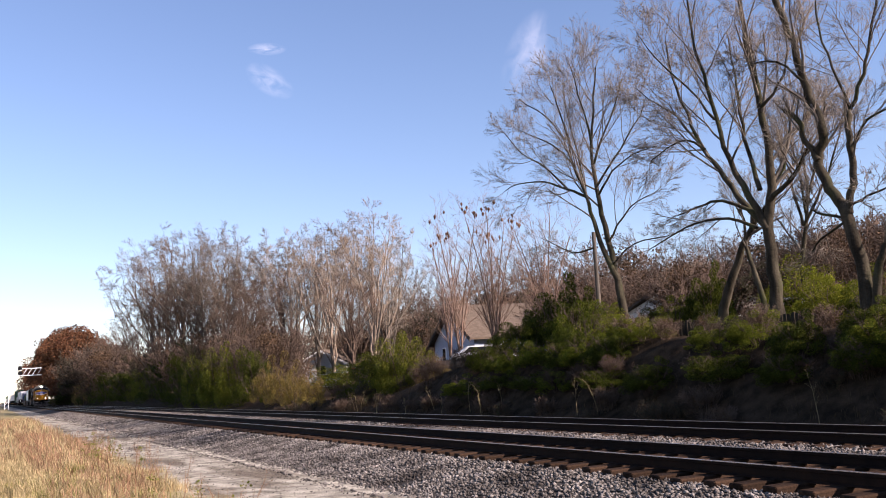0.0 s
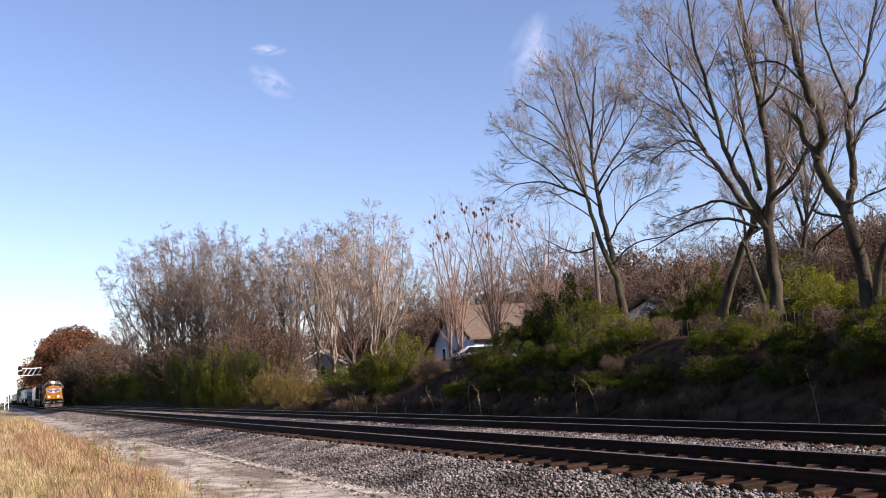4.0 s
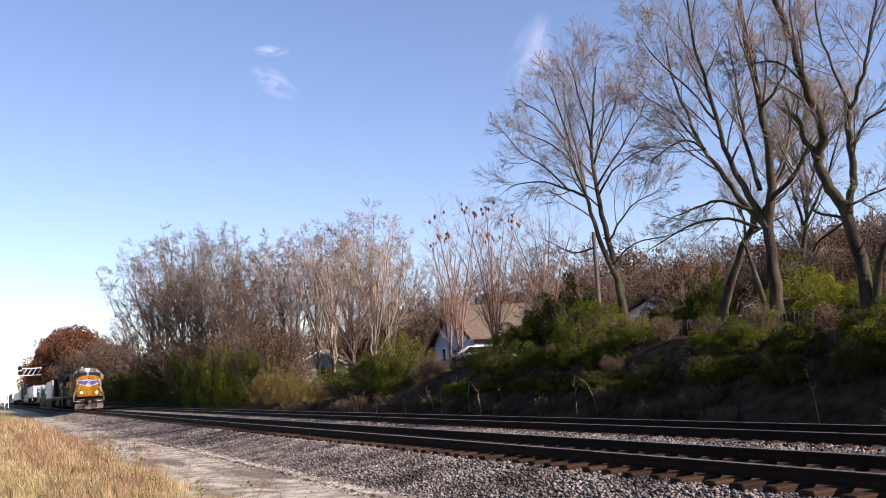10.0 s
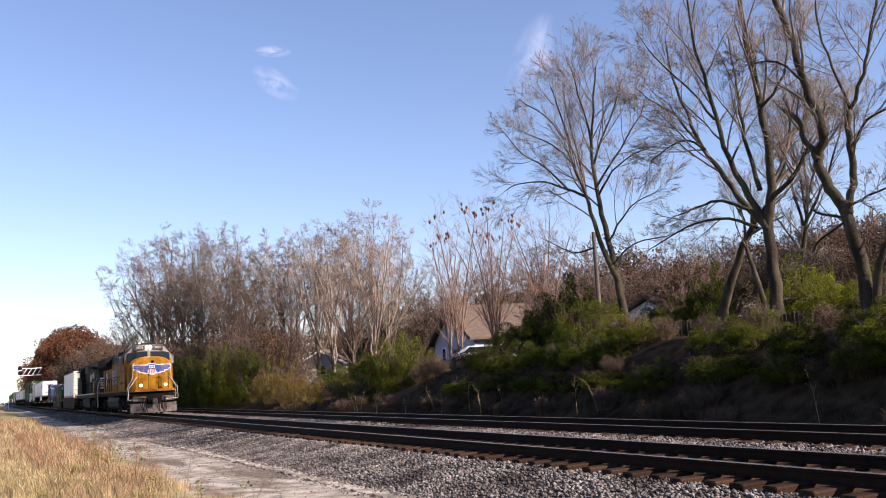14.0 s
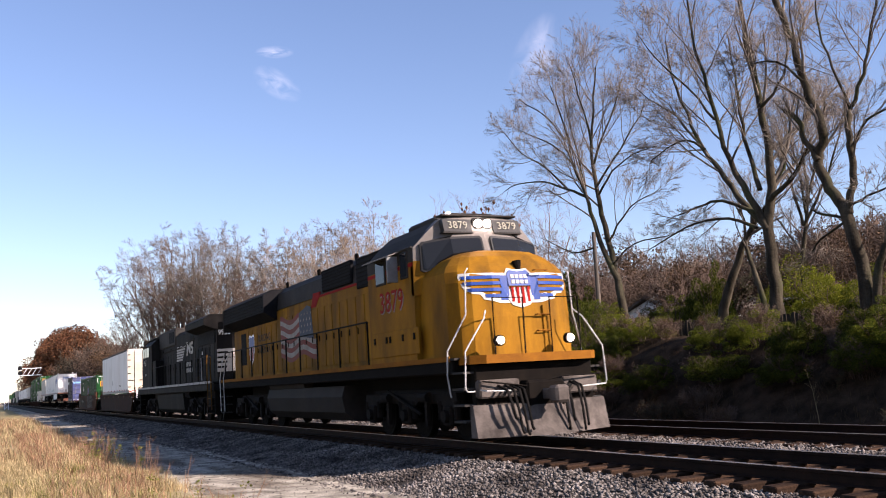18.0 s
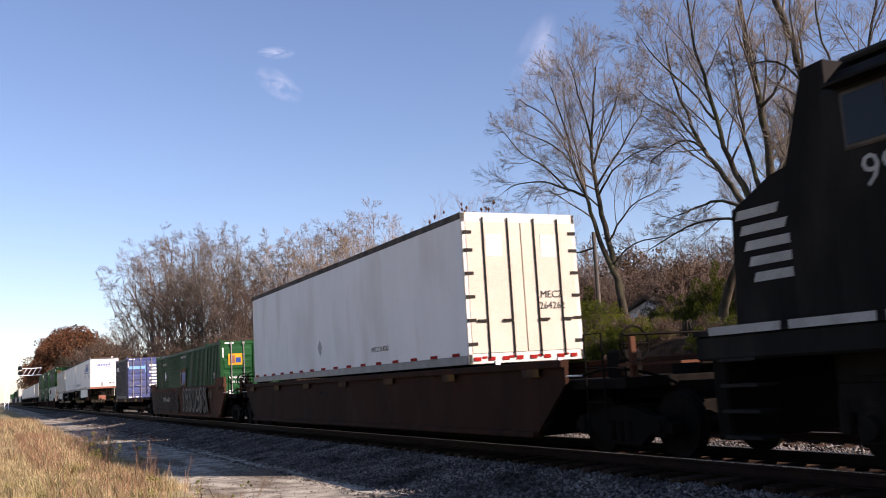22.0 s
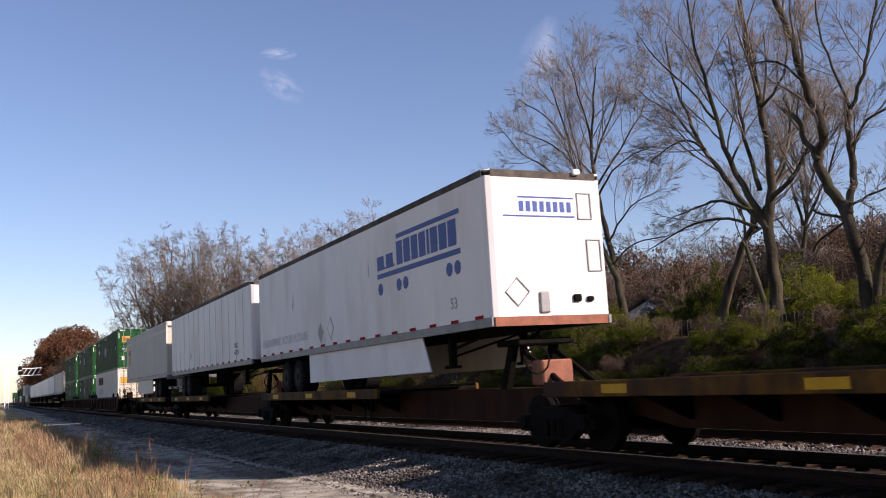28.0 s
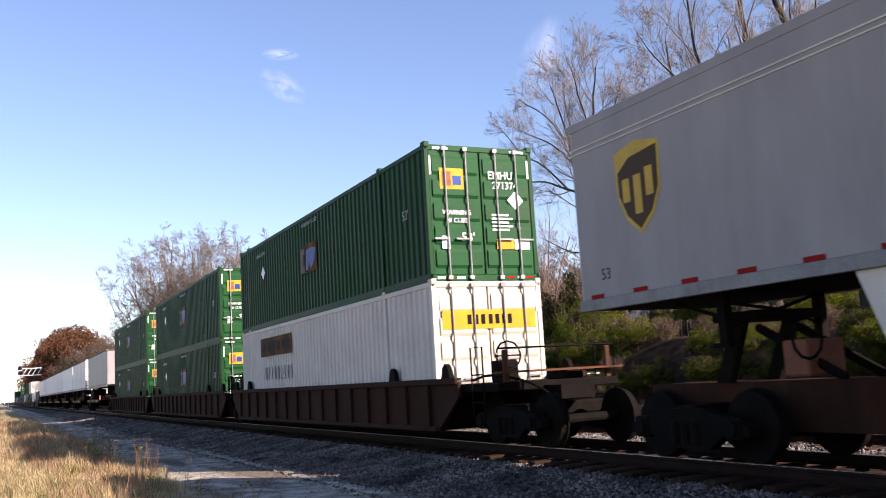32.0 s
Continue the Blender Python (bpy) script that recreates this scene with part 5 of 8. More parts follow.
# white markings, dimmed in the colour for the black locomotive's shaded side
M_DIMWHITE = mat("dimmed_white_paint", (0.36, 0.345, 0.32), (0.25, 0.24, 0.22), 2.0, 0.6, bump=0.02)
M_RAILWHITE = mat("worn_white_rail", (0.50, 0.49, 0.46), (0.38, 0.37, 0.35), 3.0, 0.5, bump=0.02)
# lighter copy of the container green, for the sunlit door ends
M_GREENLIT = mat("lit_green_steel", (0.008, 0.066, 0.017), (0.006, 0.046, 0.012), 0.9, 0.55, bump=0.03, dirt=((0.03, 0.045, 0.02), 0.58, 0.95, 1.4))
M_RUST = mat("rust_red", (0.27, 0.11, 0.07), (0.17, 0.075, 0.05), 3.0, 0.8, bump=0.15)
# flag paints: faded, and dimmed further to carry the hood side's shade
M_FLAGRED = mat("faded_flag_red", (0.17, 0.028, 0.022), (0.12, 0.03, 0.02), 2.5, 0.6, bump=0.03)
M_FLAGWHITE = mat("faded_flag_white", (0.27, 0.235, 0.21), (0.17, 0.14, 0.115), 2.5, 0.6, bump=0.03)
M_FLAGBLUE = mat("faded_flag_blue", (0.045, 0.052, 0.075), (0.03, 0.035, 0.05), 2.5, 0.6, bump=0.03)
M_BOARD = mat("number_board", (0.03, 0.03, 0.03), (0.025, 0.025, 0.025), 3, 0.4, bump=0.0)

M_ALLOY = mat("dull_alloy", (0.20, 0.20, 0.205), (0.13, 0.13, 0.13), 2.5, 0.5, 0.3, bump=0.05)
M_CREAMDOOR = mat("cream_door", (0.50, 0.45, 0.36), (0.43, 0.38, 0.30), 0.8, 0.5, bump=0.02, dirt=((0.42, 0.36, 0.28), 0.6, 0.95, 1.4))
# truck steel darkened to hold the shade below the locomotives
M_TRUCK = mat("shaded_truck_steel", (0.014, 0.011, 0.009), (0.006, 0.005, 0.004), 3.0, 0.8, bump=0.2, dirt=((0.026, 0.019, 0.014), 0.54, 0.85, 4.0))
M_ROD = mat("dull_zinc_rod", (0.26, 0.26, 0.25), (0.17, 0.165, 0.16), 3.0, 0.5, 0.3, bump=0.03)

SHARED = {}


def shared(key, build):
    """One mesh for all alike pieces."""
    if key not in SHARED:
        SHARED[key] = build()
    return SHARED[key]


def wheel_mesh(r, gauge=0.755):
    b = Build()
    for s in (-1, 1):
        y = s * gauge
        b.cyl((0, y - s * 0.09, 0), (0, y - s * 0.06, 0), r + 0.028, r + 0.028, 28)
        b.cyl((0, y - s * 0.06, 0), (0, y + s * 0.055, 0), r, r - 0.006, 28)
        b.cyl((0, y + s * 0.055, 0), (0, y + s * 0.062, 0), r * 0.84, r * 0.8, 24)
        b.cyl((0, y + s * 0.05, 0), (0, y + s * 0.12, 0), r * 0.34, r * 0.28, 12)
        # cast plate marks that show the turning
        for k in range(3):
            g = 2.09 * k
            b.box(r * 0.55 * math.cos(g) - 0.05, r * 0.55 * math.cos(g) + 0.05, y + s * 0.055, y + s * 0.075, r * 0.55 * math.sin(g) - 0.05, r * 0.55 * math.sin(g) + 0.05)
    b.cyl((0, -1.05, 0), (0, 1.05, 0), 0.085, 0.085, 10)
    me = b.mesh("wheelset")
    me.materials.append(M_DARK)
    return me


def freight_truck(parent, x, r=0.457):
    """Two-axle truck: cast side frames with springs, bolster, two wheelsets."""
    def frame_mesh():
        b = Build()
        for s in (-1, 1):
            y0, y1 = s * 0.96, s * 1.12
            b.prism([(-1.15, 0.50), (-0.62, 0.62), (-0.36, 0.70), (0.36, 0.70), (0.62, 0.62), (1.15, 0.50), (1.15, 0.36), (0.72, 0.38), (0.42, 0.18), (-0.42, 0.18), (-0.72, 0.38), (-1.15, 0.36)], y0, y1, "y")
            for ax in (-0.89, 0.89):
                b.cyl((ax, y1 - s * 0.02, r), (ax, y1 + s * 0.07, r), 0.115, 0.095, 10)
                b.box(ax - 0.16, ax + 0.16, y0 + s * 0.02, y1 + s * 0.03, r - 0.15, r + 0.14, 0.03)
            for k in (-0.2, 0, 0.2):
                b.cyl((k, y1 - s * 0.02, 0.24), (k, y1 - s * 0.02, 0.52), 0.075, 0.075, 8)
        b.box(-0.2, 0.2, -1.1, 1.1, 0.50, 0.74, 0.03)
        b.box(-0.62, -0.54, -0.9, 0.9, 0.3, 0.38)
        b.box(0.54, 0.62, -0.9, 0.9, 0.3, 0.38)
        me = b.mesh("truck")
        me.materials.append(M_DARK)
        return me
    t = part("truck", shared("truck", frame_mesh), None, parent, at=(x, 0, 0))
    for ax in (-0.89, 0.89):
        part("wheelset", shared("wheel_f", lambda: wheel_mesh(r)), None, t, at=(ax, 0, r))
    return t


def loco_truck(parent, x, r=0.52):
    """Three-axle powered truck with a cast frame, springs and brake gear."""
    def frame_mesh():
        b = Build()
        for s in (-1, 1):
            y0, y1 = s * 1.02, s * 1.2
            b.prism([(-2.45, 0.98), (2.45, 0.98), (2.5, 0.72), (2.15, 0.66), (1.5, 0.8), (0.6, 0.8), (0.3, 0.62), (-0.3, 0.62), (-0.6, 0.8), (-1.5, 0.8), (-2.15, 0.66), (-2.5, 0.72)], y0, y1, "y")
            for ax in (-2.05, 0, 2.05):
                b.box(ax - 0.2, ax + 0.2, y0, y1 + s * 0.04, r - 0.2, r + 0.22, 0.04)
                b.cyl((ax, y1, r), (ax, y1 + s * 0.12, r), 0.15, 0.12, 12)
                for k in (-0.36, 0.36):
                    b.cyl((ax + k, y1 - s * 0.05, 0.45), (ax + k, y1 - s * 0.05, 0.82), 0.09, 0.09, 8)
            for ax in (-1.05, 1.05):
                b.cyl((ax - 0.15, y1 + s * 0.05, 0.9), (ax + 0.25, y1 + s * 0.05, 0.9), 0.11, 0.11, 10)
                b.box(ax - 0.06, ax + 0.06, y1 - s * 0.05, y1 + s * 0.03, 0.3, 0.85)
            b.cyl((-0.9, y1 + s * 0.06, 1.05), (0.9, y1 + s * 0.06, 0.55), 0.035, 0.035, 6)
        b.box(-2.4, 2.4, -1.0, 1.0, 0.75, 1.05)
        me = b.mesh("truck")
        me.materials.append(M_TRUCK)
        return me
    t = part("truck", shared("ltruck", frame_mesh), None, parent, at=(x, 0, 0))
    for ax in (-2.05, 0, 2.05):
        part("wheelset", shared("wheel_l", lambda: wheel_mesh(r)), None, t, at=(ax, 0, r))
    return t


def coupler(parent, x, way):
    b = Build().box(x, x + way * 0.7, -0.09, 0.09, 0.78, 0.98, 0.02).box(x + way * 0.55, x + way * 0.85, -0.16, 0.14, 0.72, 1.04, 0.05)
    part("coupler", b, M_PILOT, parent, "rusty steel knuckle coupler")


def hose(parent, x, y, z, drop, way):
    pts = spline([(x, y, z), (x + way * 0.16, y + 0.02, z - drop * 0.45), (x + way * 0.12, y - 0.05, z - drop), (x + way * 0.02, y - 0.16, z - drop * 0.8)], 3)
    part("air_hose", Build().tube(pts, 0.022, 6), M_TYRE, parent)


def flat(parent, name, outline, y, material, thick=0.004, label="", axis="y"):
    """A thin painted or stuck-on shape on a side wall (axis y) or an end wall (axis x)."""
    if axis == "y":
        return part(name, Build().prism(outline, y - thick, y + thick * 0.2, "y"), material, parent, label)
    return part(name, Build().prism(outline, y - thick * 0.2, y + thick, "x"), material, parent, label)


def rect(a0, a1, b0, b1):
    return [(a0, b0), (a1, b0), (a1, b1), (a0, b1)]


def ribbon(points, w0, w1):
    """Outline pieces of a painted stroke along a curve, in two coordinates."""
    line = spline([(p[0], p[1], 0) for p in points], 5)
    k = len(line) - 1
    left, right = [], []
    for i, p in enumerate(line):
        d = (line[min(k, i + 1)] - line[max(0, i - 1)]).normalized()
        n = Vector((-d.y, d.x, 0))
        w = w0 + (w1 - w0) * math.sin(math.pi * i / k)
        left.append((p.x + n.x * w, p.y + n.y * w))
        right.append((p.x - n.x * w, p.y - n.y * w))
    return left, right


def stroke(parent, name, points, w0, w1, y, material, thick=0.003):
    l, r = ribbon(points, w0, w1)
    b = Build()
    for i in range(len(l) - 1):
        b.add([(l[i][0], y, l[i][1]), (l[i + 1][0], y, l[i + 1][1]), (r[i + 1][0], y, r[i + 1][1]), (r[i][0], y, r[i][1])], [(0, 1, 2, 3)])
        b.add([(l[i][0], y + thick, l[i][1]), (l[i + 1][0], y + thick, l[i + 1][1]), (r[i + 1][0], y + thick, r[i + 1][1]), (r[i][0], y + thick, r[i][1])], [(3, 2, 1, 0)])
    return part(name, b, material, parent)


def railing(parent, xs, y, z0, z1, material, r=0.02):
    """Walkway handrail: one part a post, one part the rail."""
    for x in xs:
        part("railing_post", Build().cyl((x, y, z0), (x, y, z1), r * 1.2, r * 1.2, 6), material, parent)
    part("handrail", Build().tube([(x, y, z1) for x in xs], r, 6), material, parent)


def emblem_shield(parent, x, y, z, w, h, axis):
    """Shield emblem: blue head over red and white stripes, as plain shapes."""
    def put(name, pts, depth, material):
        if axis == "y":
            flat(parent, name, [(x + a * w, z + b * h) for a, b in pts], y - depth, material)
        else:
            flat(parent, name, [(y + a * w, z + b * h) for a, b in pts], x + depth, material, axis="x")
    outer = [(-0.5, 0.42), (-0.32, 0.5), (0, 0.44), (0.32, 0.5), (0.5, 0.42), (0.46, -0.1), (0.36, -0.34), (0, -0.52), (-0.36, -0.34), (-0.46, -0.1)]
    put("shield", outer, 0.0, M_WHITE)
    put("shield_head", [(-0.45, 0.38), (-0.3, 0.44), (0, 0.39), (0.3, 0.44), (0.45, 0.38), (0.43, 0.08), (-0.43, 0.08)], 0.004, M_BLUE)
    for k in range(4):
        c = -0.33 + 0.22 * k
        low = -0.46 + 0.38 * abs(c)
        put("shield_stripe", rect(c - 0.055, c + 0.055, low, 0.06), 0.004, M_RED)


def yellow_locomotive():
    L = thing("diesel_locomotive", "yellow and grey diesel locomotive with lit headlights leading the freight train", "locomotive")
    W = 1.52
    part("frame", Build().box(-11.05, 9.0, -1.5, 1.5, 1.34, 1.60, 0.03).box(-9.5, 8.6, -0.7, 0.7, 0.95, 1.34), M_DARK, L)
    for s in (-1, 1):
        part("sill_stripe", Build().box(-11.05, 8.9, s * 1.505, s * 1.53, 1.58, 1.68), M_ORANGE, L)
    part("walkway", Build().box(-11.08, 9.1, -1.52, 1.52, 1.60, 1.64), M_LOCOGREY, L)
    # long hood
    hood = part("hood", Build().box(-10.65, 4.85, -1.06, 1.06, 1.64, 3.78, 0.05), M_YELLOW, L)
    part("hood_roof", Build().prism([(-1.05, 3.78), (1.05, 3.78), (1.0, 4.28), (0.75, 4.5), (-0.75, 4.5), (-1.0, 4.28)], -5.3, 4.85), M_LOCOGREY, L)
    part("red_stripe", Build().box(-0.2, 4.84, -1.066, 1.066, 3.74, 3.80), M_RED, L)
    part("red_stripe", Build().prism([(-0.95, 3.50), (-0.5, 3.50), (-0.1, 3.80), (-0.1, 3.9), (-0.7, 3.9)], -1.07, 1.07, "y"), M_RED, L)
    # grilles of the air intakes
    for x0, x1, z0, z1 in ((0.2, 2.55, 3.84, 4.44), (2.95, 4.7, 3.62, 4.4)):
        for s in (-1, 1):
            g = part("intake", Build().box(x0, x1, s * 1.0, s * 1.10, z0, z1, 0.02), M_BLACKHOLE, L)
            for k in range(7):
                z = z0 + (z1 - z0) * (k + 0.5) / 7
                part("slat", Build().box(x0 + 0.03, x1 - 0.03, s * 1.098, s * 1.112, z - 0.012, z + 0.012), M_DARK, g)
    # flared radiator section at the rear
    flare = part("radiator_housing", Build().prism([(-1.0, 3.42), (-1.5, 3.72), (-1.5, 4.28), (-1.2, 4.46), (1.2, 4.46), (1.5, 4.28), (1.5, 3.72), (1.0, 3.42)], -10.42, -4.6), M_BLACKHOLE, L, "black flared radiator housing")
    for s in (-1, 1):
        for k in range(5):
            z = 3.78 + 0.11 * k
            part("slat", Build().box(-10.3, -4.7, s * 1.5, s * 1.515, z - 0.01, z + 0.01), M_DARK, flare)
        part("housing_edge", Build().box(-10.45, -10.39, s * 1.0, s * 1.53, 3.45, 4.3, 0.01), M_LOCOGREY, flare)
    for x in (-8.6, -6.6):
        part("radiator_fan", Build().cyl((x, 0, 4.46), (x, 0, 4.56), 0.75, 0.75, 20), M_DARK, L)
    for x in (0.9, 2.0):
        part("brake_fan", Build().cyl((x, 0, 4.5), (x, 0, 4.6), 0.6, 0.6, 18), M_DARK, L)
    part("exhaust_stack", Build().box(-2.4, -1.6, -0.3, 0.3, 4.48, 4.72, 0.04), M_DARK, L)
    for x in (-3.6, -0.4, 2.7):
        part("lifting_eye", Build().box(x - 0.08, x + 0.08, -1.0, -0.92, 4.4, 4.58, 0.03), M_DARK, L)
    # doors of the engine room
    rng = random.Random(2)
    for x in [-9.0 + 0.62 * k for k in range(22)]:
        if -9.1 < x < 4.4:
            for s in (-1, 1):
                d = part("engine_door", Build().box(x + 0.02, x + 0.58, s * 1.06, s * 1.075, 1.80, 3.36 if x < -4.6 else 3.46, 0.006), M_YELLOW, hood)
                part("latch", Build().box(x + 0.08, x + 0.12, s * 1.075, s * 1.095, 2.5, 2.66), M_DARK, d)
    for s in (-1, 1):
        # raised dark plate, painted in for the intake's unlit recess
        part("air_intake_door", Build().box(-9.45, -8.7, s * 1.07, s * 1.085, 2.15, 3.3, 0.01), M_BLACKHOLE, L)
    # cab: a shell with chamfered roof edges and a bowed, sloping front
    lower = [(-W, 1.64), (W, 1.64), (W, 3.72), (-W, 3.72)]
    part("cab", Build().prism(lower, 4.85, 7.42), M_YELLOW, L)
    top = [(-W, 3.72), (W, 3.72), (W, 4.0), (1.15, 4.38), (0.88, 4.6), (0, 4.68), (-0.88, 4.6), (-1.15, 4.38), (-W, 4.0)]
    part("cab_roof", Build().prism(top, 4.83, 7.43), M_LOCOGREY, L, "grey upper cab and roof")
    part("roof_edge", Build().box(7.36, 7.66, -0.9, 0.9, 4.66, 4.70, 0.012), M_LOCOGREY, L)
    for s in (-1, 1):
        part("rain_gutter", Build().tube([(4.9, s * 1.54, 4.02), (7.44, s * 1.54, 4.02)], 0.022, 5), M_LOCOGREY, L)
    part("red_stripe", Build().box(4.84, 7.435, -1.526, 1.526, 3.62, 3.70), M_RED, L)
    part("air_conditioner", Build().box(5.2, 6.7, -0.6, 0.6, 4.64, 4.84, 0.06), M_LOCOGREY, L)
    part("horn", Build().cyl((6.9, -0.5, 4.72), (7.2, -0.5, 4.76), 0.03, 0.085, 10), M_STEEL, L)
    # front of the cab from roof to nose, bowed forward in the middle
    levels = ((3.0, W, 7.42, 7.9, 8.1), (3.42, W, 7.45, 7.92, 8.08), (3.72, W, 7.46, 7.88, 8.0), (4.0, W - 0.01, 7.45, 7.80, 7.90), (4.38, 1.15, 7.52, 7.70, 7.76), (4.62, 0.88, 7.55, 7.62, 7.66), (4.68, 0.5, 7.5, 7.55, 7.6))
    pts, quads = [], []
    for z, w, xe, xm, xc in levels:
        pts += [(7.3, -w, z), (xe, -w, z), (xm, -w * 0.55, z), (xc, 0, z), (xm, w * 0.55, z), (xe, w, z), (7.3, w, z)]
    for r in range(6):
        for k in range(6):
            quads.append((7 * r + k, 7 * r + k + 1, 7 * r + k + 8, 7 * r + k + 7))
    quads += [tuple(range(42, 49))]
    low = [q for q in quads if max(q) < 21]
    part("cab_front_base", Build().add(pts[:21], low + [(6, 5, 4, 3, 2, 1, 0)]), M_YELLOW, L)
    part("cab_front", Build().add(pts[14:], [tuple(i - 14 for i in q) for q in quads if min(q) >= 14]), M_CABGREY, L, "grey sloping cab front")

    def face_x(y, z):
        """How far forward the bowed front stands."""
        zs = [q[0] for q in levels]
        w, xe, xm, xc = (np.interp(z, zs, [q[k] for q in levels]) for k in (1, 2, 3, 4))
        return float(np.interp(abs(y), [0, w * 0.55, w], [xc, xm, xe]))
    for s in (-1, 1):
        def sheet(name, pts, depth, material, parent, label="", thick=0.03):
            v = [(face_x(y, z) + depth, y, z) for y, z in pts]
            v2 = [(x - thick, y, z) for x, y, z in v]
            k = len(v)
            return part(name, Build().add(v + v2, [tuple(range(k)), tuple(range(2 * k - 1, k - 1, -1))] + [(i, k + i, k + (i + 1) % k, (i + 1) % k) for i in range(k)]), material, parent, label)
        win = None
        m = 0.8
        gasket = [[(s * 0.10, 3.66), (s * m, 3.62), (s * m, 4.19), (s * 0.14, 4.21), (s * 0.10, 4.15)], [(s * m, 3.62), (s * 1.34, 3.46), (s * 1.40, 3.5), (s * 1.40, 4.06), (s * 1.34, 4.11), (s * m, 4.19)]]
        panes = [[(s * 0.14, 3.70), (s * m, 3.66), (s * m, 4.14), (s * 0.17, 4.16), (s * 0.14, 4.12)], [(s * m, 3.66), (s * 1.30, 3.51), (s * 1.36, 3.54), (s * 1.36, 4.03), (s * 1.31, 4.07), (s * m, 4.14)]]
        for g, p in zip(gasket, panes):
            win = sheet("windscreen_seal", g, 0.062, M_BOARD, L, thick=0.1)
            sheet("windscreen", p, 0.070, M_GLASS, win, thick=0.05)
        part("wiper", Build().tube([(face_x(0.7, 4.28) + 0.03, s * 0.7, 4.28), (face_x(0.75, 4.2) + 0.06, s * 0.78, 4.2), (face_x(1.1, 4.16) + 0.05, s * 1.1, 4.14)], 0.012, 5), M_DARK, win)
        part("wiper", Build().tube([(face_x(0.35, 3.84) + 0.06, s * 0.35, 3.86), (face_x(0.8, 3.8) + 0.06, s * 0.8, 3.8), (face_x(1.1, 3.64) + 0.05, s * 1.1, 3.64)], 0.016, 5), M_DARK, win)
        board = part("number_board", Build().prism([(7.5, 4.30), (7.80, 4.30), (7.70, 4.58), (7.5, 4.58)], s * 0.26, s * 0.92, "y"), M_BOARD, L)
        part("board_frame", Build().prism([(7.5, 4.27), (7.80, 4.27), (7.79, 4.30), (7.5, 4.30)], s * 0.24, s * 0.94, "y"), M_LOCOGREY, board)
        lettering("3879", 0.25, M_CREAM, L, on_front(7.775, s * 0.59, 4.44) @ pose(0, 0, 0, -20, 0, 0), "number", 0.95)
        # side windows
        for x0, x1 in ((5.35, 5.95), (6.02, 6.62), (6.78, 7.18)):
            w = part("cab_window", Build().box(x0, x1, s * 1.5, s * 1.545, 3.40, 3.98, 0.02), M_LOCOGREY, L)
            part("pane", Build().box(x0 + 0.05, x1 - 0.05, s * 1.54, s * 1.553, 3.45, 3.93), M_GLASS, w)
        part("sunshade", Build().prism([(s * 1.53, 4.03), (s * 1.80, 3.93), (s * 1.80, 3.91), (s * 1.53, 4.0)], 5.2, 6.75), M_CABGREY, L)
        part("mirror", Build().box(6.66, 6.70, s * 1.55, s * 1.80, 3.36, 3.92, 0.01), M_ALLOY, L)
    part("headlight_housing", Build().box(7.5, 7.76, -0.22, 0.22, 4.34, 4.62, 0.05), M_LOCOGREY, L)
    for y in (-0.105, 0.105):
        part("headlight", Build().cyl((7.74, y, 4.49), (7.80, y, 4.49), 0.085, 0.08, 14), M_LAMP, L, "lit round headlight")
    part("roof_rail", Build().tube([(7.3, -0.5, 4.68), (7.3, -0.5, 4.78), (7.3, 0.5, 4.78), (7.3, 0.5, 4.68)], 0.016, 5), M_LOCOGREY, L)
    # wide nose with sloping shoulders
    rows = ((1.64, 1.40, 1.04, 0.6, 8.68, 9.10, 9.2), (2.4, 1.40, 1.04, 0.6, 8.68, 9.08, 9.18), (3.1, 1.39, 1.02, 0.6, 8.64, 9.02, 9.12), (3.32, 1.37, 1.0, 0.58, 8.58, 8.95, 9.05), (3.46, 1.28, 0.95, 0.56, 8.5, 8.86, 8.95), (3.64, 1.08, 0.85, 0.5, 8.36, 8.68, 8.76), (3.77, 0.8, 0.66, 0.42, 8.2, 8.48, 8.54), (3.82, 0.5, 0.42, 0.3, 8.05, 8.3, 8.34))
    pts, quads = [], []
    for z, a, b, c, x0, x1, x2 in rows:
        pts += [(7.3, -a, z), (x0, -a, z), (x0 + (x1 - x0) * 0.62, -b - (a - b) * 0.55, z), (x1, -b, z), (x2, -c, z), (x2, c, z), (x1, b, z), (x0 + (x1 - x0) * 0.62, b + (a - b) * 0.55, z), (x0, a, z), (7.3, a, z)]
    nr = len(rows)
    for r in range(nr - 1):
        for k in range(9):
            quads.append((10 * r + k, 10 * r + k + 1, 10 * r + k + 11, 10 * r + k + 10))
    quads += [tuple(range(10 * (nr - 1), 10 * nr)), tuple(range(9, -1, -1))]
    part("nose", Build().add(pts, quads), M_YELLOW, L)
    # emblem with wings on the nose, as plain shapes
    def on_nose(name, pts, depth, material):
        def px(y, z):
            zs = [q[0] for q in rows]
            a, b, c, x0, x1, x2 = (np.interp(z, zs, [q[k] for q in rows]) for k in (1, 2, 3, 4, 5, 6))
            return float(np.interp(abs(y), [c, b, b + (a - b) * 0.55, a], [x2, x1, x0 + (x1 - x0) * 0.62, x0])) + depth
        v = [(px(y, z), y, z) for y, z in pts]
        v2 = [(a - 0.02, b, c) for a, b, c in v]
        k = len(v)
        part(name, Build().add(v + v2, [tuple(range(k)), tuple(range(2 * k - 1, k - 1, -1))] + [(i, k + i, k + (i + 1) % k, (i + 1) % k) for i in range(k)]), material, L)
    for s in (-1, 1):
        on_nose("wing", [(s * 0.25, 3.26), (s * 0.6, 3.27), (s * 0.6, 2.70), (s * 0.45, 2.66), (s * 0.25, 2.66)], 0.012, M_RAILWHITE)
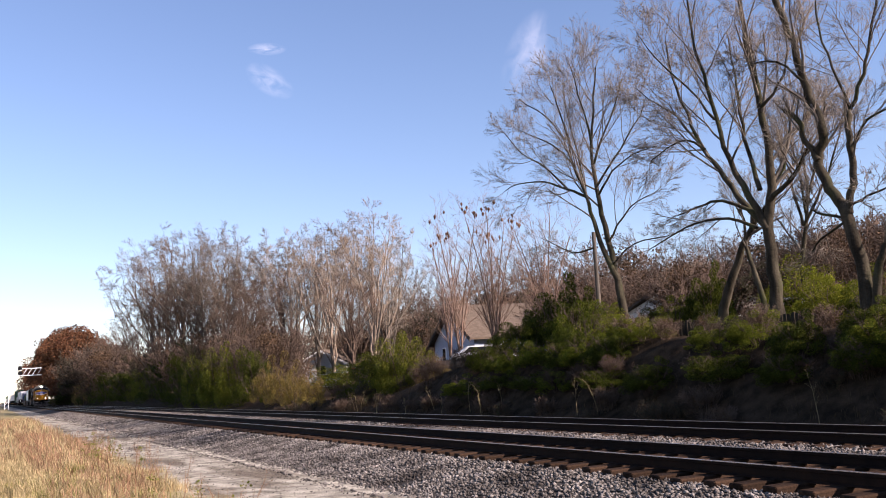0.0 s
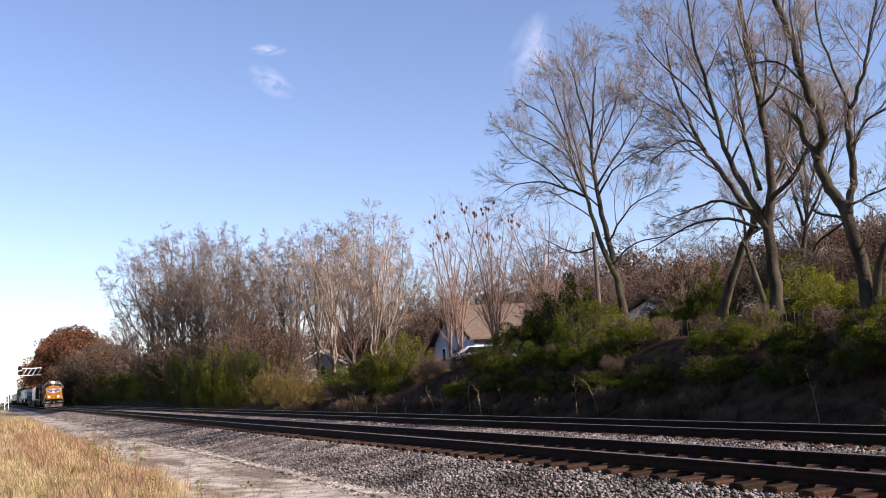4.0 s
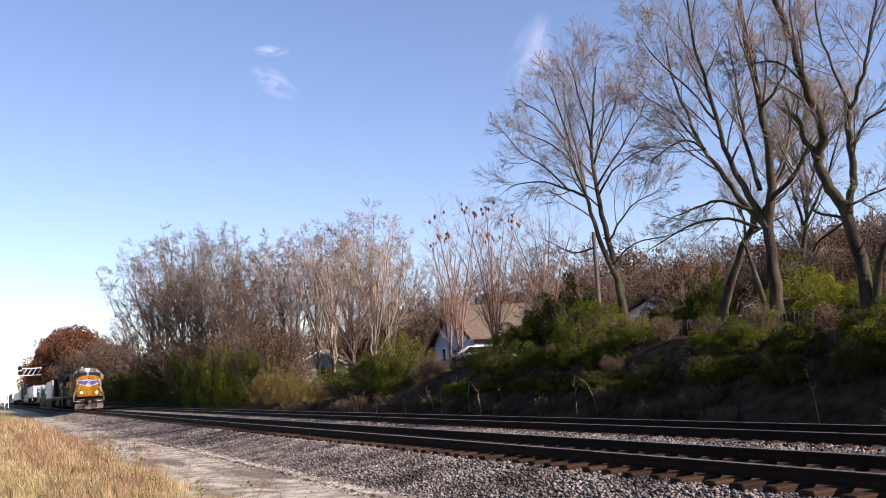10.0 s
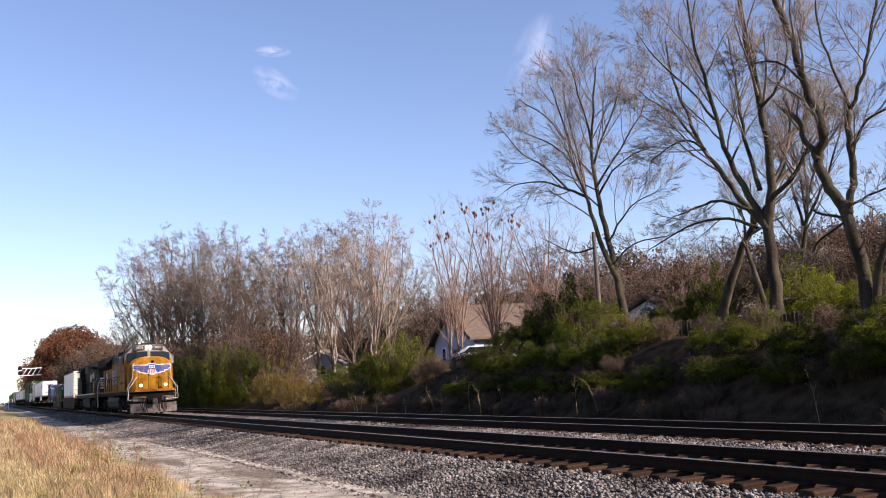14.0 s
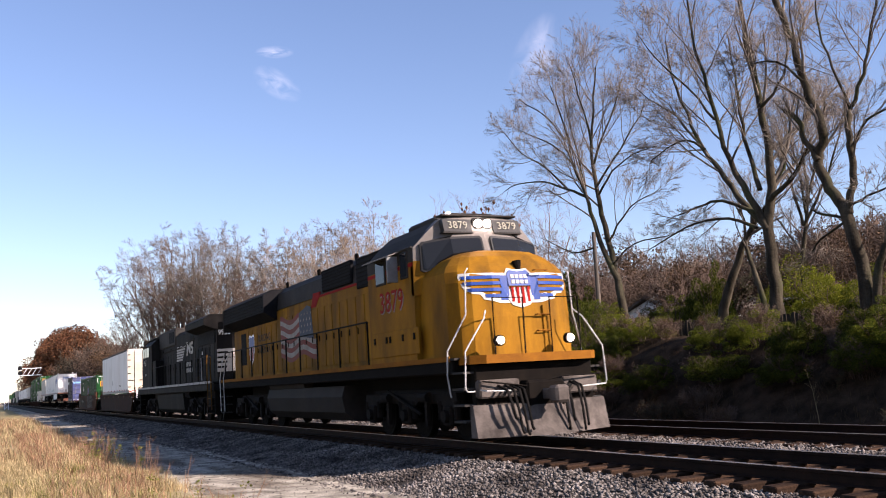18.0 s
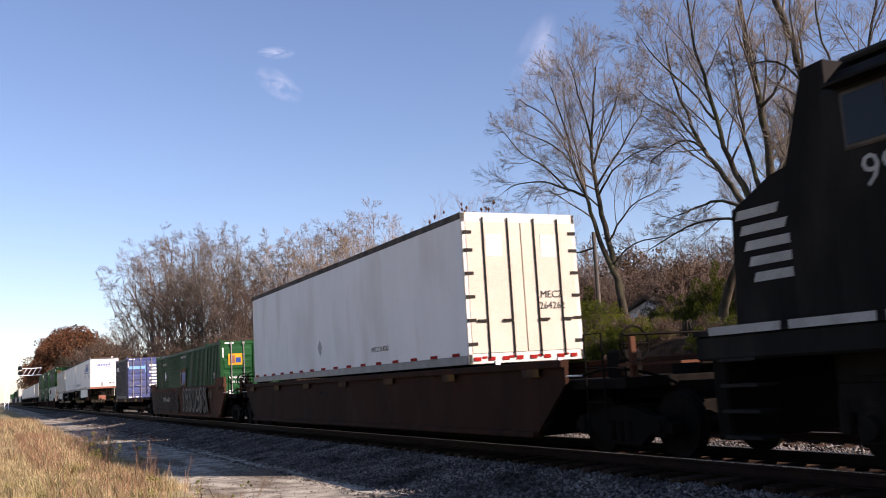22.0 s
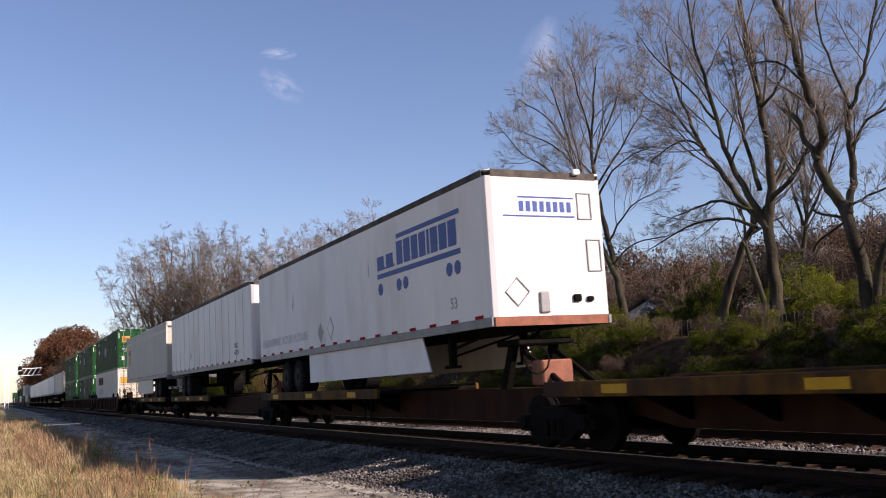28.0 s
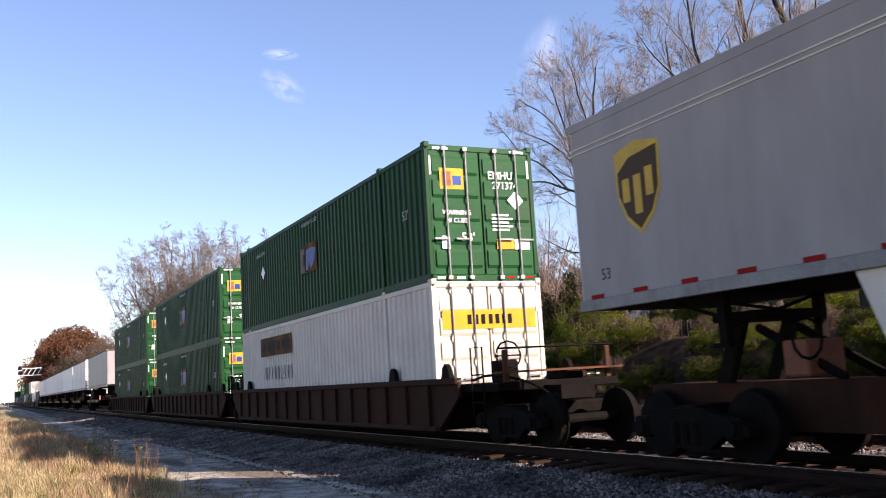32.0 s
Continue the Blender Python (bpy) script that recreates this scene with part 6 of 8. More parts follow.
        on_nose("wing", [(s * 0.6, 3.27), (s * 1.03, 3.27), (s * 1.03, 2.86), (s * 0.86, 2.84), (s * 0.80, 2.74), (s * 0.6, 2.70)], 0.012, M_RAILWHITE)
        on_nose("wing", [(s * 1.03, 3.27), (s * 1.2, 3.27), (s * 1.22, 3.2), (s * 1.17, 3.0), (s * 1.12, 2.92), (s * 1.03, 2.88)], 0.012, M_RAILWHITE)
        on_nose("wing_field", [(s * 0.25, 3.21), (s * 0.45, 3.21), (s * 0.42, 2.98), (s * 0.45, 2.72), (s * 0.25, 2.72)], 0.020, M_BLUE)
        for k, (r0, r1) in enumerate(((0.40, 1.18), (0.42, 1.16), (0.40, 1.10), (0.42, 0.78))):
            z = 3.215 - 0.125 * k
            on_nose("feather", [(s * r0, z), (s * 0.6, z), (s * 0.6, z - 0.066), (s * r0, z - 0.066)], 0.020, M_BLUE)
            on_nose("feather", [(s * 0.6, z), (s * min(r1, 1.03), z), (s * (min(r1, 1.03) - 0.02 * (r1 < 1)), z - 0.066), (s * 0.6, z - 0.066)], 0.020, M_BLUE)
            if r1 > 1.05:
                on_nose("feather", [(s * 1.03, z), (s * r1, z), (s * (r1 - 0.02), z - 0.066), (s * 1.03, z - 0.066)], 0.020, M_BLUE)
    sh = [(-0.30, 3.26), (-0.22, 3.36), (0, 3.33), (0.22, 3.36), (0.30, 3.26), (0.29, 2.74), (0.2, 2.62), (0, 2.56), (-0.2, 2.62), (-0.29, 2.74)]
    on_nose("shield", sh, 0.022, M_RAILWHITE)
    on_nose("shield_head", [(-0.26, 3.25), (-0.19, 3.32), (0, 3.29), (0.19, 3.32), (0.26, 3.25), (0.255, 3.0), (-0.255, 3.0)], 0.030, M_BLUE)
    for z in (3.19, 3.08):
        for c in (-0.15, -0.05, 0.05, 0.15):
            on_nose("letter_bar", rect(c - 0.035, c + 0.035, z - 0.035, z + 0.035), 0.036, M_RAILWHITE)
    for c in (-0.18, -0.06, 0.06, 0.18):
        on_nose("shield_stripe", rect(c - 0.03, c + 0.03, 2.63 + 0.3 * abs(c), 2.98), 0.030, M_RED)
    part("nose_door", Build().box(9.1, 9.215, 0.45, 0.5, 1.7, 2.6), M_YELLOW, L)
    for z in (2.1, 2.42, 3.3):
        part("grab_iron", Build().tube([(9.17, 0.3, z), (9.27, 0.3, z), (9.27, 0.58, z), (9.17, 0.58, z)], 0.014, 5), M_ORANGE, L)
    part("bell", Build().cyl((8.98, 0.05, 3.5), (9.02, 0.05, 3.34), 0.1, 0.06, 10), M_DARK, L)
    # front platform, ditch lights, plow, ladders
    part("front_platform", Build().prism([(9.05, -1.4), (9.5, -1.4), (9.72, -1.16), (9.72, 1.16), (9.5, 1.4), (9.05, 1.4)], 1.5, 1.66, "z"), M_ORANGE, L)
    for y in (-0.78, 0.78):
        d = part("ditch_light", Build().cyl((9.5, y, 1.92), (9.62, y, 1.92), 0.10, 0.105, 12), M_DARK, L)
        part("lens", Build().cyl((9.61, y, 1.92), (9.64, y, 1.92), 0.075, 0.07, 14), M_DITCH, d, "lit round lens")
    part("pilot", Build().box(9.3, 9.5, -1.3, 1.3, 0.62, 1.5, 0.02), M_DARK, L)
    part("plow", Build().add([(9.62, -1.45, 0.75), (9.62, 1.45, 0.75), (9.75, 1.45, 0.16), (9.75, -1.45, 0.16), (9.85, -0.3, 0.72), (9.85, 0.3, 0.72), (10.1, 0.25, 0.14), (10.1, -0.25, 0.14), (9.5, -1.45, 0.75), (9.5, 1.45, 0.75), (9.5, 1.45, 0.16), (9.5, -1.45, 0.16)],
         [(0, 4, 7, 3), (4, 5, 6, 7), (5, 1, 2, 6), (8, 9, 5, 4), (8, 4, 0), (9, 1, 5), (10, 11, 7, 6), (11, 3, 7), (10, 6, 2), (8, 11, 10, 9), (8, 0, 3, 11), (9, 10, 2, 1)]), M_PILOT, L, "worn grey snow plow")
    coupler(L, 9.6, 1)
    coupler(L, -11.1, -1)
    for y, drop in ((-0.92, 0.5), (-0.78, 0.75), (-0.66, 0.78), (-0.56, 0.7), (0.3, 0.75), (0.42, 0.6), (0.66, 0.78), (0.74, 0.7)):
        part("air_hose", Build().tube([(9.66, y, 1.08), (9.95, y * 0.98, 1.0), (10.08, y * 0.96, 1.0 - drop * 0.5), (10.1, y * 0.94 + 0.03, 1.0 - drop), (10.06, y * 0.92 + 0.07, 1.0 - drop * 1.05)], 0.026, 6), M_TYRE, L)
    for y0, y1 in ((-1.3, -0.45), (0.5, 1.3)):
        part("step_housing", Build().box(9.42, 9.66, y0, y1, 0.86, 1.2, 0.03), M_PILOT, L)
    # solid dark block stands in for the unlit cutout around the coupler
    part("coupler_pocket", Build().box(9.5, 9.86, -0.42, 0.42, 0.55, 1.15, 0.05), M_DARK, L)
    part("cut_lever", Build().tube([(9.75, -1.3, 1.18), (9.82, -0.4, 1.05), (9.82, 0.4, 1.2), (9.75, 1.3, 1.2)], 0.016, 5), M_DARK, L)
    for s in (-1, 1):
        # white corner handrails
        part("corner_handrail", Build().tube([(9.6, s * 1.38, 1.0), (9.6, s * 1.53, 1.0), (9.6, s * 1.57, 1.06), (9.6, s * 1.53, 1.74), (9.6, s * 1.1, 2.34), (9.45, s * 0.98, 2.5)], 0.0145, 6), M_RAILWHITE, L, "white bent handrail")
        part("corner_handrail", Build().tube([(8.85, s * 1.50, 0.9), (8.85, s * 1.56, 1.3), (8.85, s * 1.53, 1.78), (9.1, s * 1.22, 2.45), (9.1, s * 1.18, 3.28), (9.02, s * 1.08, 3.36)], 0.0145, 6), M_RAILWHITE, L, "white bent handrail")
        part("front_handrail", Build().tube([(9.70, s * 0.95, 1.66), (9.70, s * 0.95, 2.72), (9.70, s * 0.3, 2.72), (9.70, s * 0.3, 1.66)], 0.018, 6), M_DARK, L)
        part("drop_step", Build().tube([(9.68, s * 1.3, 1.02), (9.92, s * 1.3, 1.0), (9.92, s * 0.75, 0.98), (9.68, s * 0.75, 1.0)], 0.014, 5), M_RAILWHITE, L)
        for z in (0.45, 0.75, 1.05, 1.35):
            part("step", Build().box(8.98, 9.45, s * 1.2, s * 1.53, z - 0.02, z + 0.02), M_LOCOGREY, L)
            part("step", Build().box(-11.05, -10.55, s * 1.2, s * 1.53, z - 0.02, z + 0.02), M_LOCOGREY, L)
        railing(L, [-10.5, -9.3, -7.9, -6.5, -5.1, -3.7, -2.3, -0.9, 0.7, 2.5, 4.5], s * 1.46, 1.64, 2.68, M_BLACK)
        part("cab_ladder_rail", Build().tube([(4.6, s * 1.4, 2.68), (4.75, s * 1.44, 3.3), (4.82, s * 1.44, 3.45)], 0.02, 5), M_BLACK, L)
        lettering("3879", 0.66, M_RED, L, on_side(6.2, -1.535, 2.98) if s < 0 else pose(6.15, 1.535, 2.95, 90, 0, 180), "number", 1.05, "red cab number")
        if s < 0:
            lettering("3879", 0.66, M_FLAGWHITE, L, on_side(6.23, -1.530, 2.95), "number_shadow", 1.05, "pale edge of the cab number")
        part("battery_box", Build().box(4.95, 7.6, s * 1.52, s * 1.55, 1.8, 2.35, 0.01), M_YELLOW, L)
        for x in (5.2, 5.9, 6.1, 6.8, 7.4):
            part("hinge", Build().box(x - 0.04, x + 0.04, s * 1.55, s * 1.57, 2.1, 2.24), M_DARK, L)
    # rear end: pilot plate, end rails, white stair rails, cables to the next locomotive
    # pilot plate, plow and hoses are added to darken the gap between locomotives
    part("rear_pilot", Build().box(-11.25, -11.08, -1.42, 1.42, 0.36, 1.6, 0.02), M_DARK, L)
    part("rear_plow", Build().prism([(-11.25, 0.18), (-11.5, 0.16), (-11.3, 0.62), (-11.25, 0.62)], -1.4, 1.4, "y"), M_DARK, L)
    for s in (-1, 1):
        part("stair_rail", Build().tube([(-11.12, s * 1.52, 0.5), (-11.12, s * 1.55, 1.7), (-10.9, s * 1.5, 2.35), (-10.5, s * 1.46, 2.66)], 0.018, 6), M_RAILWHITE, L, "white stair handrail")
        part("stair_rail", Build().tube([(-10.5, s * 1.52, 0.5), (-10.5, s * 1.55, 1.7), (-10.3, s * 1.5, 2.4), (-9.6, s * 1.46, 2.68)], 0.018, 6), M_RAILWHITE, L, "white stair handrail")
        part("end_rail", Build().tube([(-11.05, s * 1.0, 1.64), (-11.05, s * 1.0, 2.66), (-11.05, s * 0.35, 2.66), (-11.05, s * 0.35, 1.64)], 0.02, 6), M_BLACK, L)
        part("tail_lamp", Build().cyl((-10.66, s * 0.8, 1.9), (-10.78, s * 0.8, 1.9), 0.09, 0.1, 12), M_ALLOY, L)
        for k in range(4):
            part("air_hose", Build().tube(spline([(-11.25, s * (0.45 + 0.13 * k), 1.05), (-11.5, s * (0.45 + 0.12 * k), 0.75), (-11.55, s * (0.4 + 0.12 * k), 0.45 + 0.05 * k), (-11.7, s * (0.35 + 0.1 * k), 0.6)], 3), 0.022, 6), M_TYRE, L)
    # painted flag on the hood side
    for s in (-1, 1):
        y = s * 1.082
        field = 9
        for k in range(9):
            za, zb = 3.42 - 0.145 * k, 3.42 - 0.145 * (k + 1)
            x0 = -4.15 if k > 3 else -4.15
            x1 = -0.55 if k > 4 else -2.1
            mtr = M_FLAGRED if k % 2 == 0 else M_FLAGWHITE
            n = 12
            b = Build()
            for i in range(n):
                xa, xb = x0 + (x1 - x0) * i / n, x0 + (x1 - x0) * (i + 1) / n
                wa, wb = 0.1 * math.sin(xa * 2.6), 0.1 * math.sin(xb * 2.6)
                b.add([(xa, y, zb + wa), (xb, y, zb + wb), (xb, y, za + wb), (xa, y, za + wa), (xa, y - s * 0.004, zb + wa), (xb, y - s * 0.004, zb + wb), (xb, y - s * 0.004, za + wb), (xa, y - s * 0.004, za + wa)], [(0, 1, 2, 3), (7, 6, 5, 4)])
            part("flag_stripe", b, mtr, L, "faded painted flag stripe")
        flat(L, "flag_field", [(-2.1, 2.75), (-0.75, 2.62), (-0.95, 3.55), (-1.3, 3.62), (-2.1, 3.45)], y if s < 0 else y + 0.004, M_FLAGBLUE, label="faded blue flag field with stars")
        for i in range(4):
            for j in range(4):
                cx, cz = -1.95 + 0.3 * i + 0.08 * (j % 2), 2.88 + 0.17 * j
                flat(L, "star", [(cx, cz + 0.05), (cx - 0.04, cz - 0.04), (cx + 0.05, cz)], y - s * -0.004 if s > 0 else y - 0.004, M_FLAGWHITE)
        emblem_shield(L, -7.92, s * 1.082, 2.68, 0.78, 1.02, "y")
    lettering("BUILDING", 0.35, M_LOCOGREY, L, on_side(-6.2, -1.08, 2.98), "lettering", 1.0)
    lettering("AMERICA", 0.35, M_LOCOGREY, L, on_side(-6.2, -1.08, 2.58), "lettering", 1.0)
    # underneath
    part("fuel_tank", Build().prism([(-1.3, 0.55), (-1.05, 0.34), (1.05, 0.34), (1.3, 0.55), (1.38, 0.95), (1.3, 1.22), (-1.3, 1.22), (-1.38, 0.95)], -4.9, 2.3), M_TANK, L)
    part("air_reservoir", Build().cyl((-4.7, -1.2, 1.33), (-1.0, -1.2, 1.33), 0.16, 0.16, 10), M_TANK, L)
    for x in (6.0, -7.4):
        loco_truck(L, x)
    TRAIN.append((L, 0.0, 0.0))


def black_locomotive():
    L = thing("diesel_locomotive", "black diesel locomotive with white markings, running long hood first", "locomotive")
    part("frame", Build().box(-10.9, 10.9, -1.5, 1.5, 1.30, 1.60, 0.03).box(-9.5, 9.5, -0.7, 0.7, 0.95, 1.3), M_BLACK, L)
    part("walkway", Build().box(-10.9, 10.9, -1.52, 1.52, 1.60, 1.66), M_BLACK, L)
    rng = random.Random(9)
    for s in (-1, 1):
        x = -10.6
        while x < 10.4:
            w = 1.15 + rng.uniform(-0.1, 0.1)
            part("sill_dash", Build().box(x, x + w, s * 1.515, s * 1.53, 1.60, 1.70), M_DIMWHITE, L)
            x += w + 0.12
    hood = part("hood", Build().prism([(-7.2, -1.02), (9.45, -1.02), (10.0, -0.5), (10.0, 0.5), (9.45, 1.02), (-7.2, 1.02)], 1.66, 4.12, "z"), M_BLACK, L)
    part("hood_roof", Build().prism([(-1.0, 4.1), (1.0, 4.1), (0.85, 4.30), (-0.85, 4.30)], -7.2, 5.4), M_BLACK, L)
    # radiator wings over the leading end
    part("radiator_wing", Build().prism([(-1.0, 3.82), (-1.56, 4.02), (-1.56, 4.3), (-1.3, 4.46), (1.3, 4.46), (1.56, 4.3), (1.56, 4.02), (1.0, 3.82)], 5.35, 9.5), M_BLACK, L, "overhanging black radiator wings")
    part("wing_grille", Build().box(5.6, 9.2, -1.06, 1.06, 3.3, 3.85), M_BLACKHOLE, L)
    for x0, x1, z0, z1 in ((3.6, 4.4, 3.3, 4.0), (2.9, 3.5, 2.2, 3.1), (1.9, 2.7, 2.2, 3.1), (-6.9, -5.6, 3.4, 4.05)):
        for s in (-1, 1):
            part("grille", Build().box(x0, x1, s * 1.0, s * 1.04, z0, z1, 0.01), M_BLACKHOLE, hood)
    for k in range(19):
        x = -6.6 + 0.82 * k
        for s in (-1, 1):
            part("engine_door", Build().box(x + 0.02, x + 0.78, s * 1.02, s * 1.035, 1.82, 3.28, 0.006), M_BLACK, hood)
    for k in range(19):
        x = -6.6 + 0.82 * k
        part("latch", Build().box(x + 0.68, x + 0.73, -1.055, -1.035, 2.45, 2.6), M_TANK, hood)
        if k % 3 == 0:
            part("lifting_lug", Build().box(x, x + 0.1, -1.06, -1.0, 3.5, 3.6, 0.02), M_BLACK, hood)
    for x0 in (5.0, 5.75, 6.6, 7.4):
        for z0 in (1.95, 2.65):
            part("radiator_shutter", Build().box(x0, x0 + 0.6, -1.05, -1.02, z0, z0 + 0.52, 0.01), M_BLACKHOLE, hood)
    part("conduit", Build().tube([(-4.9, -1.06, 3.45), (1.5, -1.06, 3.5), (4.8, -1.06, 3.72)], 0.025, 5), M_BLACK, L)
    part("inverter_box", Build().box(-5.15, -0.2, -1.08, 1.08, 3.7, 4.58, 0.04), M_LOCOGREY, L, "grey louvred box on the hood")
    for s in (-1, 1):
        part("louvre", Build().box(-1.85, -0.4, s * 1.08, s * 1.095, 3.85, 4.42), M_BLACKHOLE, L)
    part("exhaust_stack", Build().box(3.1, 4.2, -0.35, 0.35, 4.28, 4.5, 0.05), M_BLACK, L)
    for x in (2.1, 2.5):
        part("vent_cap", Build().cyl((x, -0.5, 4.28), (x, -0.5, 4.46), 0.16, 0.13, 10), M_BLACK, L)
    # leading end of the long hood
    part("headlight_housing", Build().box(9.98, 10.1, -0.2, 0.2, 3.75, 4.36, 0.03), M_BLACK, L)
    for z in (3.92, 4.18):
        part("headlight", Build().cyl((10.08, 0, z), (10.13, 0, z), 0.095, 0.09, 12), M_TANK, L, "unlit round headlight")
    # numbers, white panel and dark stripes over the cut corners
    for side in (-1, 1):
        turn = 90 + side * 46.6
        face = pose(9.725, side * 0.76, 0, 0, 0, turn - 90)
        lettering("9955", 0.31, M_WHITE, L, face @ pose(0.006, 0, 3.68, 90, 0, 90), "number", 1.0, "white road number")
        part("end_panel", Build().box(0.0, 0.006, -0.375, 0.375, 2.06, 3.0), M_DIMWHITE, L, "white end panel", at=face)
        for k in range(4):
            z = 2.86 - 0.2 * k
            part("end_stripe", Build().box(0.006, 0.010, -0.36 if side < 0 else -0.1, 0.10 + 0.02 * (3 - k) if side < 0 else 0.36, z - 0.045, z + 0.035), M_BLACK, L, at=face)
    part("end_panel", Build().box(10.0, 10.006, -0.49, 0.49, 2.06, 3.0), M_DIMWHITE, L, "white end panel")
    part("end_locker", Build().box(10.0, 10.24, -0.45, 0.3, 1.66, 2.04, 0.03), M_BLACK, L)
    part("end_door", Build().box(10.0, 10.02, -0.16, 0.2, 3.05, 3.6, 0.01), M_BLACKHOLE, L)
    flat(L, "horse_emblem", [(-0.2, 2.25), (-0.05, 2.3), (-0.02, 2.55), (0.12, 2.7), (0.2, 2.9), (0.05, 2.88), (-0.1, 2.75), (-0.18, 2.55)], 10.010, M_BLACK, axis="x")
    for s in (-1, 1):
        part("end_handrail", Build().tube([(10.85, s * 1.0, 1.66), (10.85, s * 1.0, 2.6), (10.85, s * 0.35, 2.6), (10.85, s * 0.35, 1.66)], 0.022, 6), M_BLACK, L)
        part("corner_handrail", Build().tube([(10.6, s * 1.53, 0.55), (10.6, s * 1.55, 2.3), (10.45, s * 1.5, 2.62), (10.0, s * 1.44, 2.68)], 0.025, 6), M_YELLOWDULL, L, "yellow grab handrail")
        part("corner_handrail", Build().tube([(9.9, s * 1.53, 0.55), (9.9, s * 1.55, 2.5), (9.75, s * 1.5, 2.75), (9.5, s * 1.44, 2.75)], 0.025, 6), M_YELLOWDULL, L, "yellow grab handrail")
        for z in (0.4, 0.7, 1.0, 1.3):
            st = part("step", Build().box(9.95, 10.6, s * 1.15, s * 1.52, z - 0.02, z + 0.02), M_BLACK, L)
            part("tread_edge", Build().box(9.95, 10.6, s * 1.52, s * 1.54, z - 0.015, z + 0.015), M_YELLOWDULL, st)
            part("step", Build().box(-10.5, -9.9, s * 1.15, s * 1.52, z - 0.02, z + 0.02), M_BLACK, L)
        railing(L, [-6.4, -5.0, -3.6, -2.2, -0.8, 0.6, 2.0, 3.4, 4.8, 6.2, 7.6, 9.3], s * 1.46, 1.66, 2.72, M_BLACK)
        part("white_bar", Build().cyl((8.6, s * 1.5, 1.75), (8.5, s * 1.5, 2.7), 0.018, 0.018, 6), M_DIMWHITE, L)
    part("cab_side_block", Build().prism([(-1.5, 1.66), (1.5, 1.66), (1.5, 4.0), (1.2, 4.3), (0.6, 4.46), (-0.6, 4.46), (-1.2, 4.3), (-1.5, 4.0)], -8.6, -5.2), M_BLACK, L)
    part("cab_roof_rim", Build().box(-8.75, -5.25, -1.0, 1.0, 4.44, 4.52, 0.03), M_LOCOGREY, L)
    part("cab_front", Build().prism([(-8.6, 1.66), (-8.6, 4.42), (-8.9, 4.4), (-9.3, 3.3), (-9.3, 1.66)], -1.4, 1.4, "y"), M_BLACK, L)
    part("nose", Build().prism([(-9.2, 1.66), (-9.2, 3.46), (-9.6, 3.38), (-10.25, 3.08), (-10.35, 1.66)], -1.3, 1.3, "y"), M_BLACK, L)
    for s in (-1, 1):
        for x0, x1 in ((-8.35, -7.75), (-7.68, -7.05), (-6.95, -5.9)):
            w = part("cab_window", Build().box(x0, x1, s * 1.48, s * 1.53, 3.34, 3.96, 0.02), M_PILOT if x0 < -7 else M_BLACK, L)
            part("pane", Build().box(x0 + 0.05, x1 - 0.05, s * 1.525, s * 1.54, 3.39, 3.91), M_GLASS, w)
        part("sunshade", Build().box(-8.4, -7.0, s * 1.5, s * 1.72, 4.0, 4.03), M_BLACK, L)
        for k in range(5):
            z = 3.0 - 0.19 * k
            part("nose_stripe", Build().prism([(-10.2 + 0.05 * k, z - 0.055), (-9.55 + 0.1 * k, z - 0.055), (-9.5 + 0.1 * k, z + 0.055), (-10.15 + 0.05 * k, z + 0.055)], s * 1.3, s * 1.306, "y"), M_DIMWHITE, L)
        part("equipment_cabinet", Build().box(-5.2, -4.1, s * 1.0, s * 1.46, 1.66, 3.1, 0.03), M_BLACK, L)
    lettering("9955", 0.48, M_DIMWHITE, L, on_side(-7.72, -1.505, 3.07), "number", 1.0, "white cab number")
    part("small_plate", Build().box(-7.6, -7.3, -1.506, -1.50, 2.35, 2.47), M_GREYTEXT, L)
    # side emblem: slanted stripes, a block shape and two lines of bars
    for k in range(6):
        z = 3.52 - 0.125 * k
        flat(L, "emblem_stripe", [(0.12 - 0.02 * k, z - 0.045), (2.45 - 0.16 * k, z - 0.045), (2.52 - 0.16 * k, z + 0.045), (0.12 - 0.02 * k, z + 0.045)], -1.04, M_DIMWHITE)
    for pts in ([(1.55, 2.85), (1.85, 2.85), (2.0, 3.3), (2.5, 2.95), (2.75, 2.95), (2.9, 3.55), (2.6, 3.55), (2.5, 3.3), (1.95, 3.62), (1.45, 3.62), (1.7, 3.45)],
                [(2.85, 2.9), (3.45, 2.9), (3.6, 3.0), (3.6, 3.28), (3.15, 3.33), (3.15, 3.42), (3.6, 3.42), (3.6, 3.6), (3.05, 3.6), (2.92, 3.5), (2.92, 3.25), (3.32, 3.17), (3.32, 3.07), (2.85, 3.07)]):
        flat(L, "emblem_block", [(2.65 + (x - 1.45) * 0.79, 3.03 + (z - 2.85) * 0.83) for x, z in pts], -1.04, M_DIMWHITE)
    for row, n in ((2.62, 7), (2.33, 8)):
        for k in range(n):
            x = 2.6 + 0.2 * k
            flat(L, "letter_bar", [(x, row - 0.1), (x + 0.13, row - 0.1), (x + 0.17, row + 0.1), (x + 0.04, row + 0.1)], -1.04, M_DIMWHITE)
    flat(L, "notice", rect(6.05, 6.35, 2.9, 3.05), -1.04, M_YELLOWDULL)
    flat(L, "notice", rect(6.38, 6.65, 2.9, 3.05), -1.04, M_GREYTEXT)
    part("fuel_tank", Build().prism([(-1.35, 0.5), (-1.1, 0.32), (1.1, 0.32), (1.35, 0.5), (1.42, 1.25), (-1.42, 1.25)], -3.9, 3.7), M_BLACK, L)
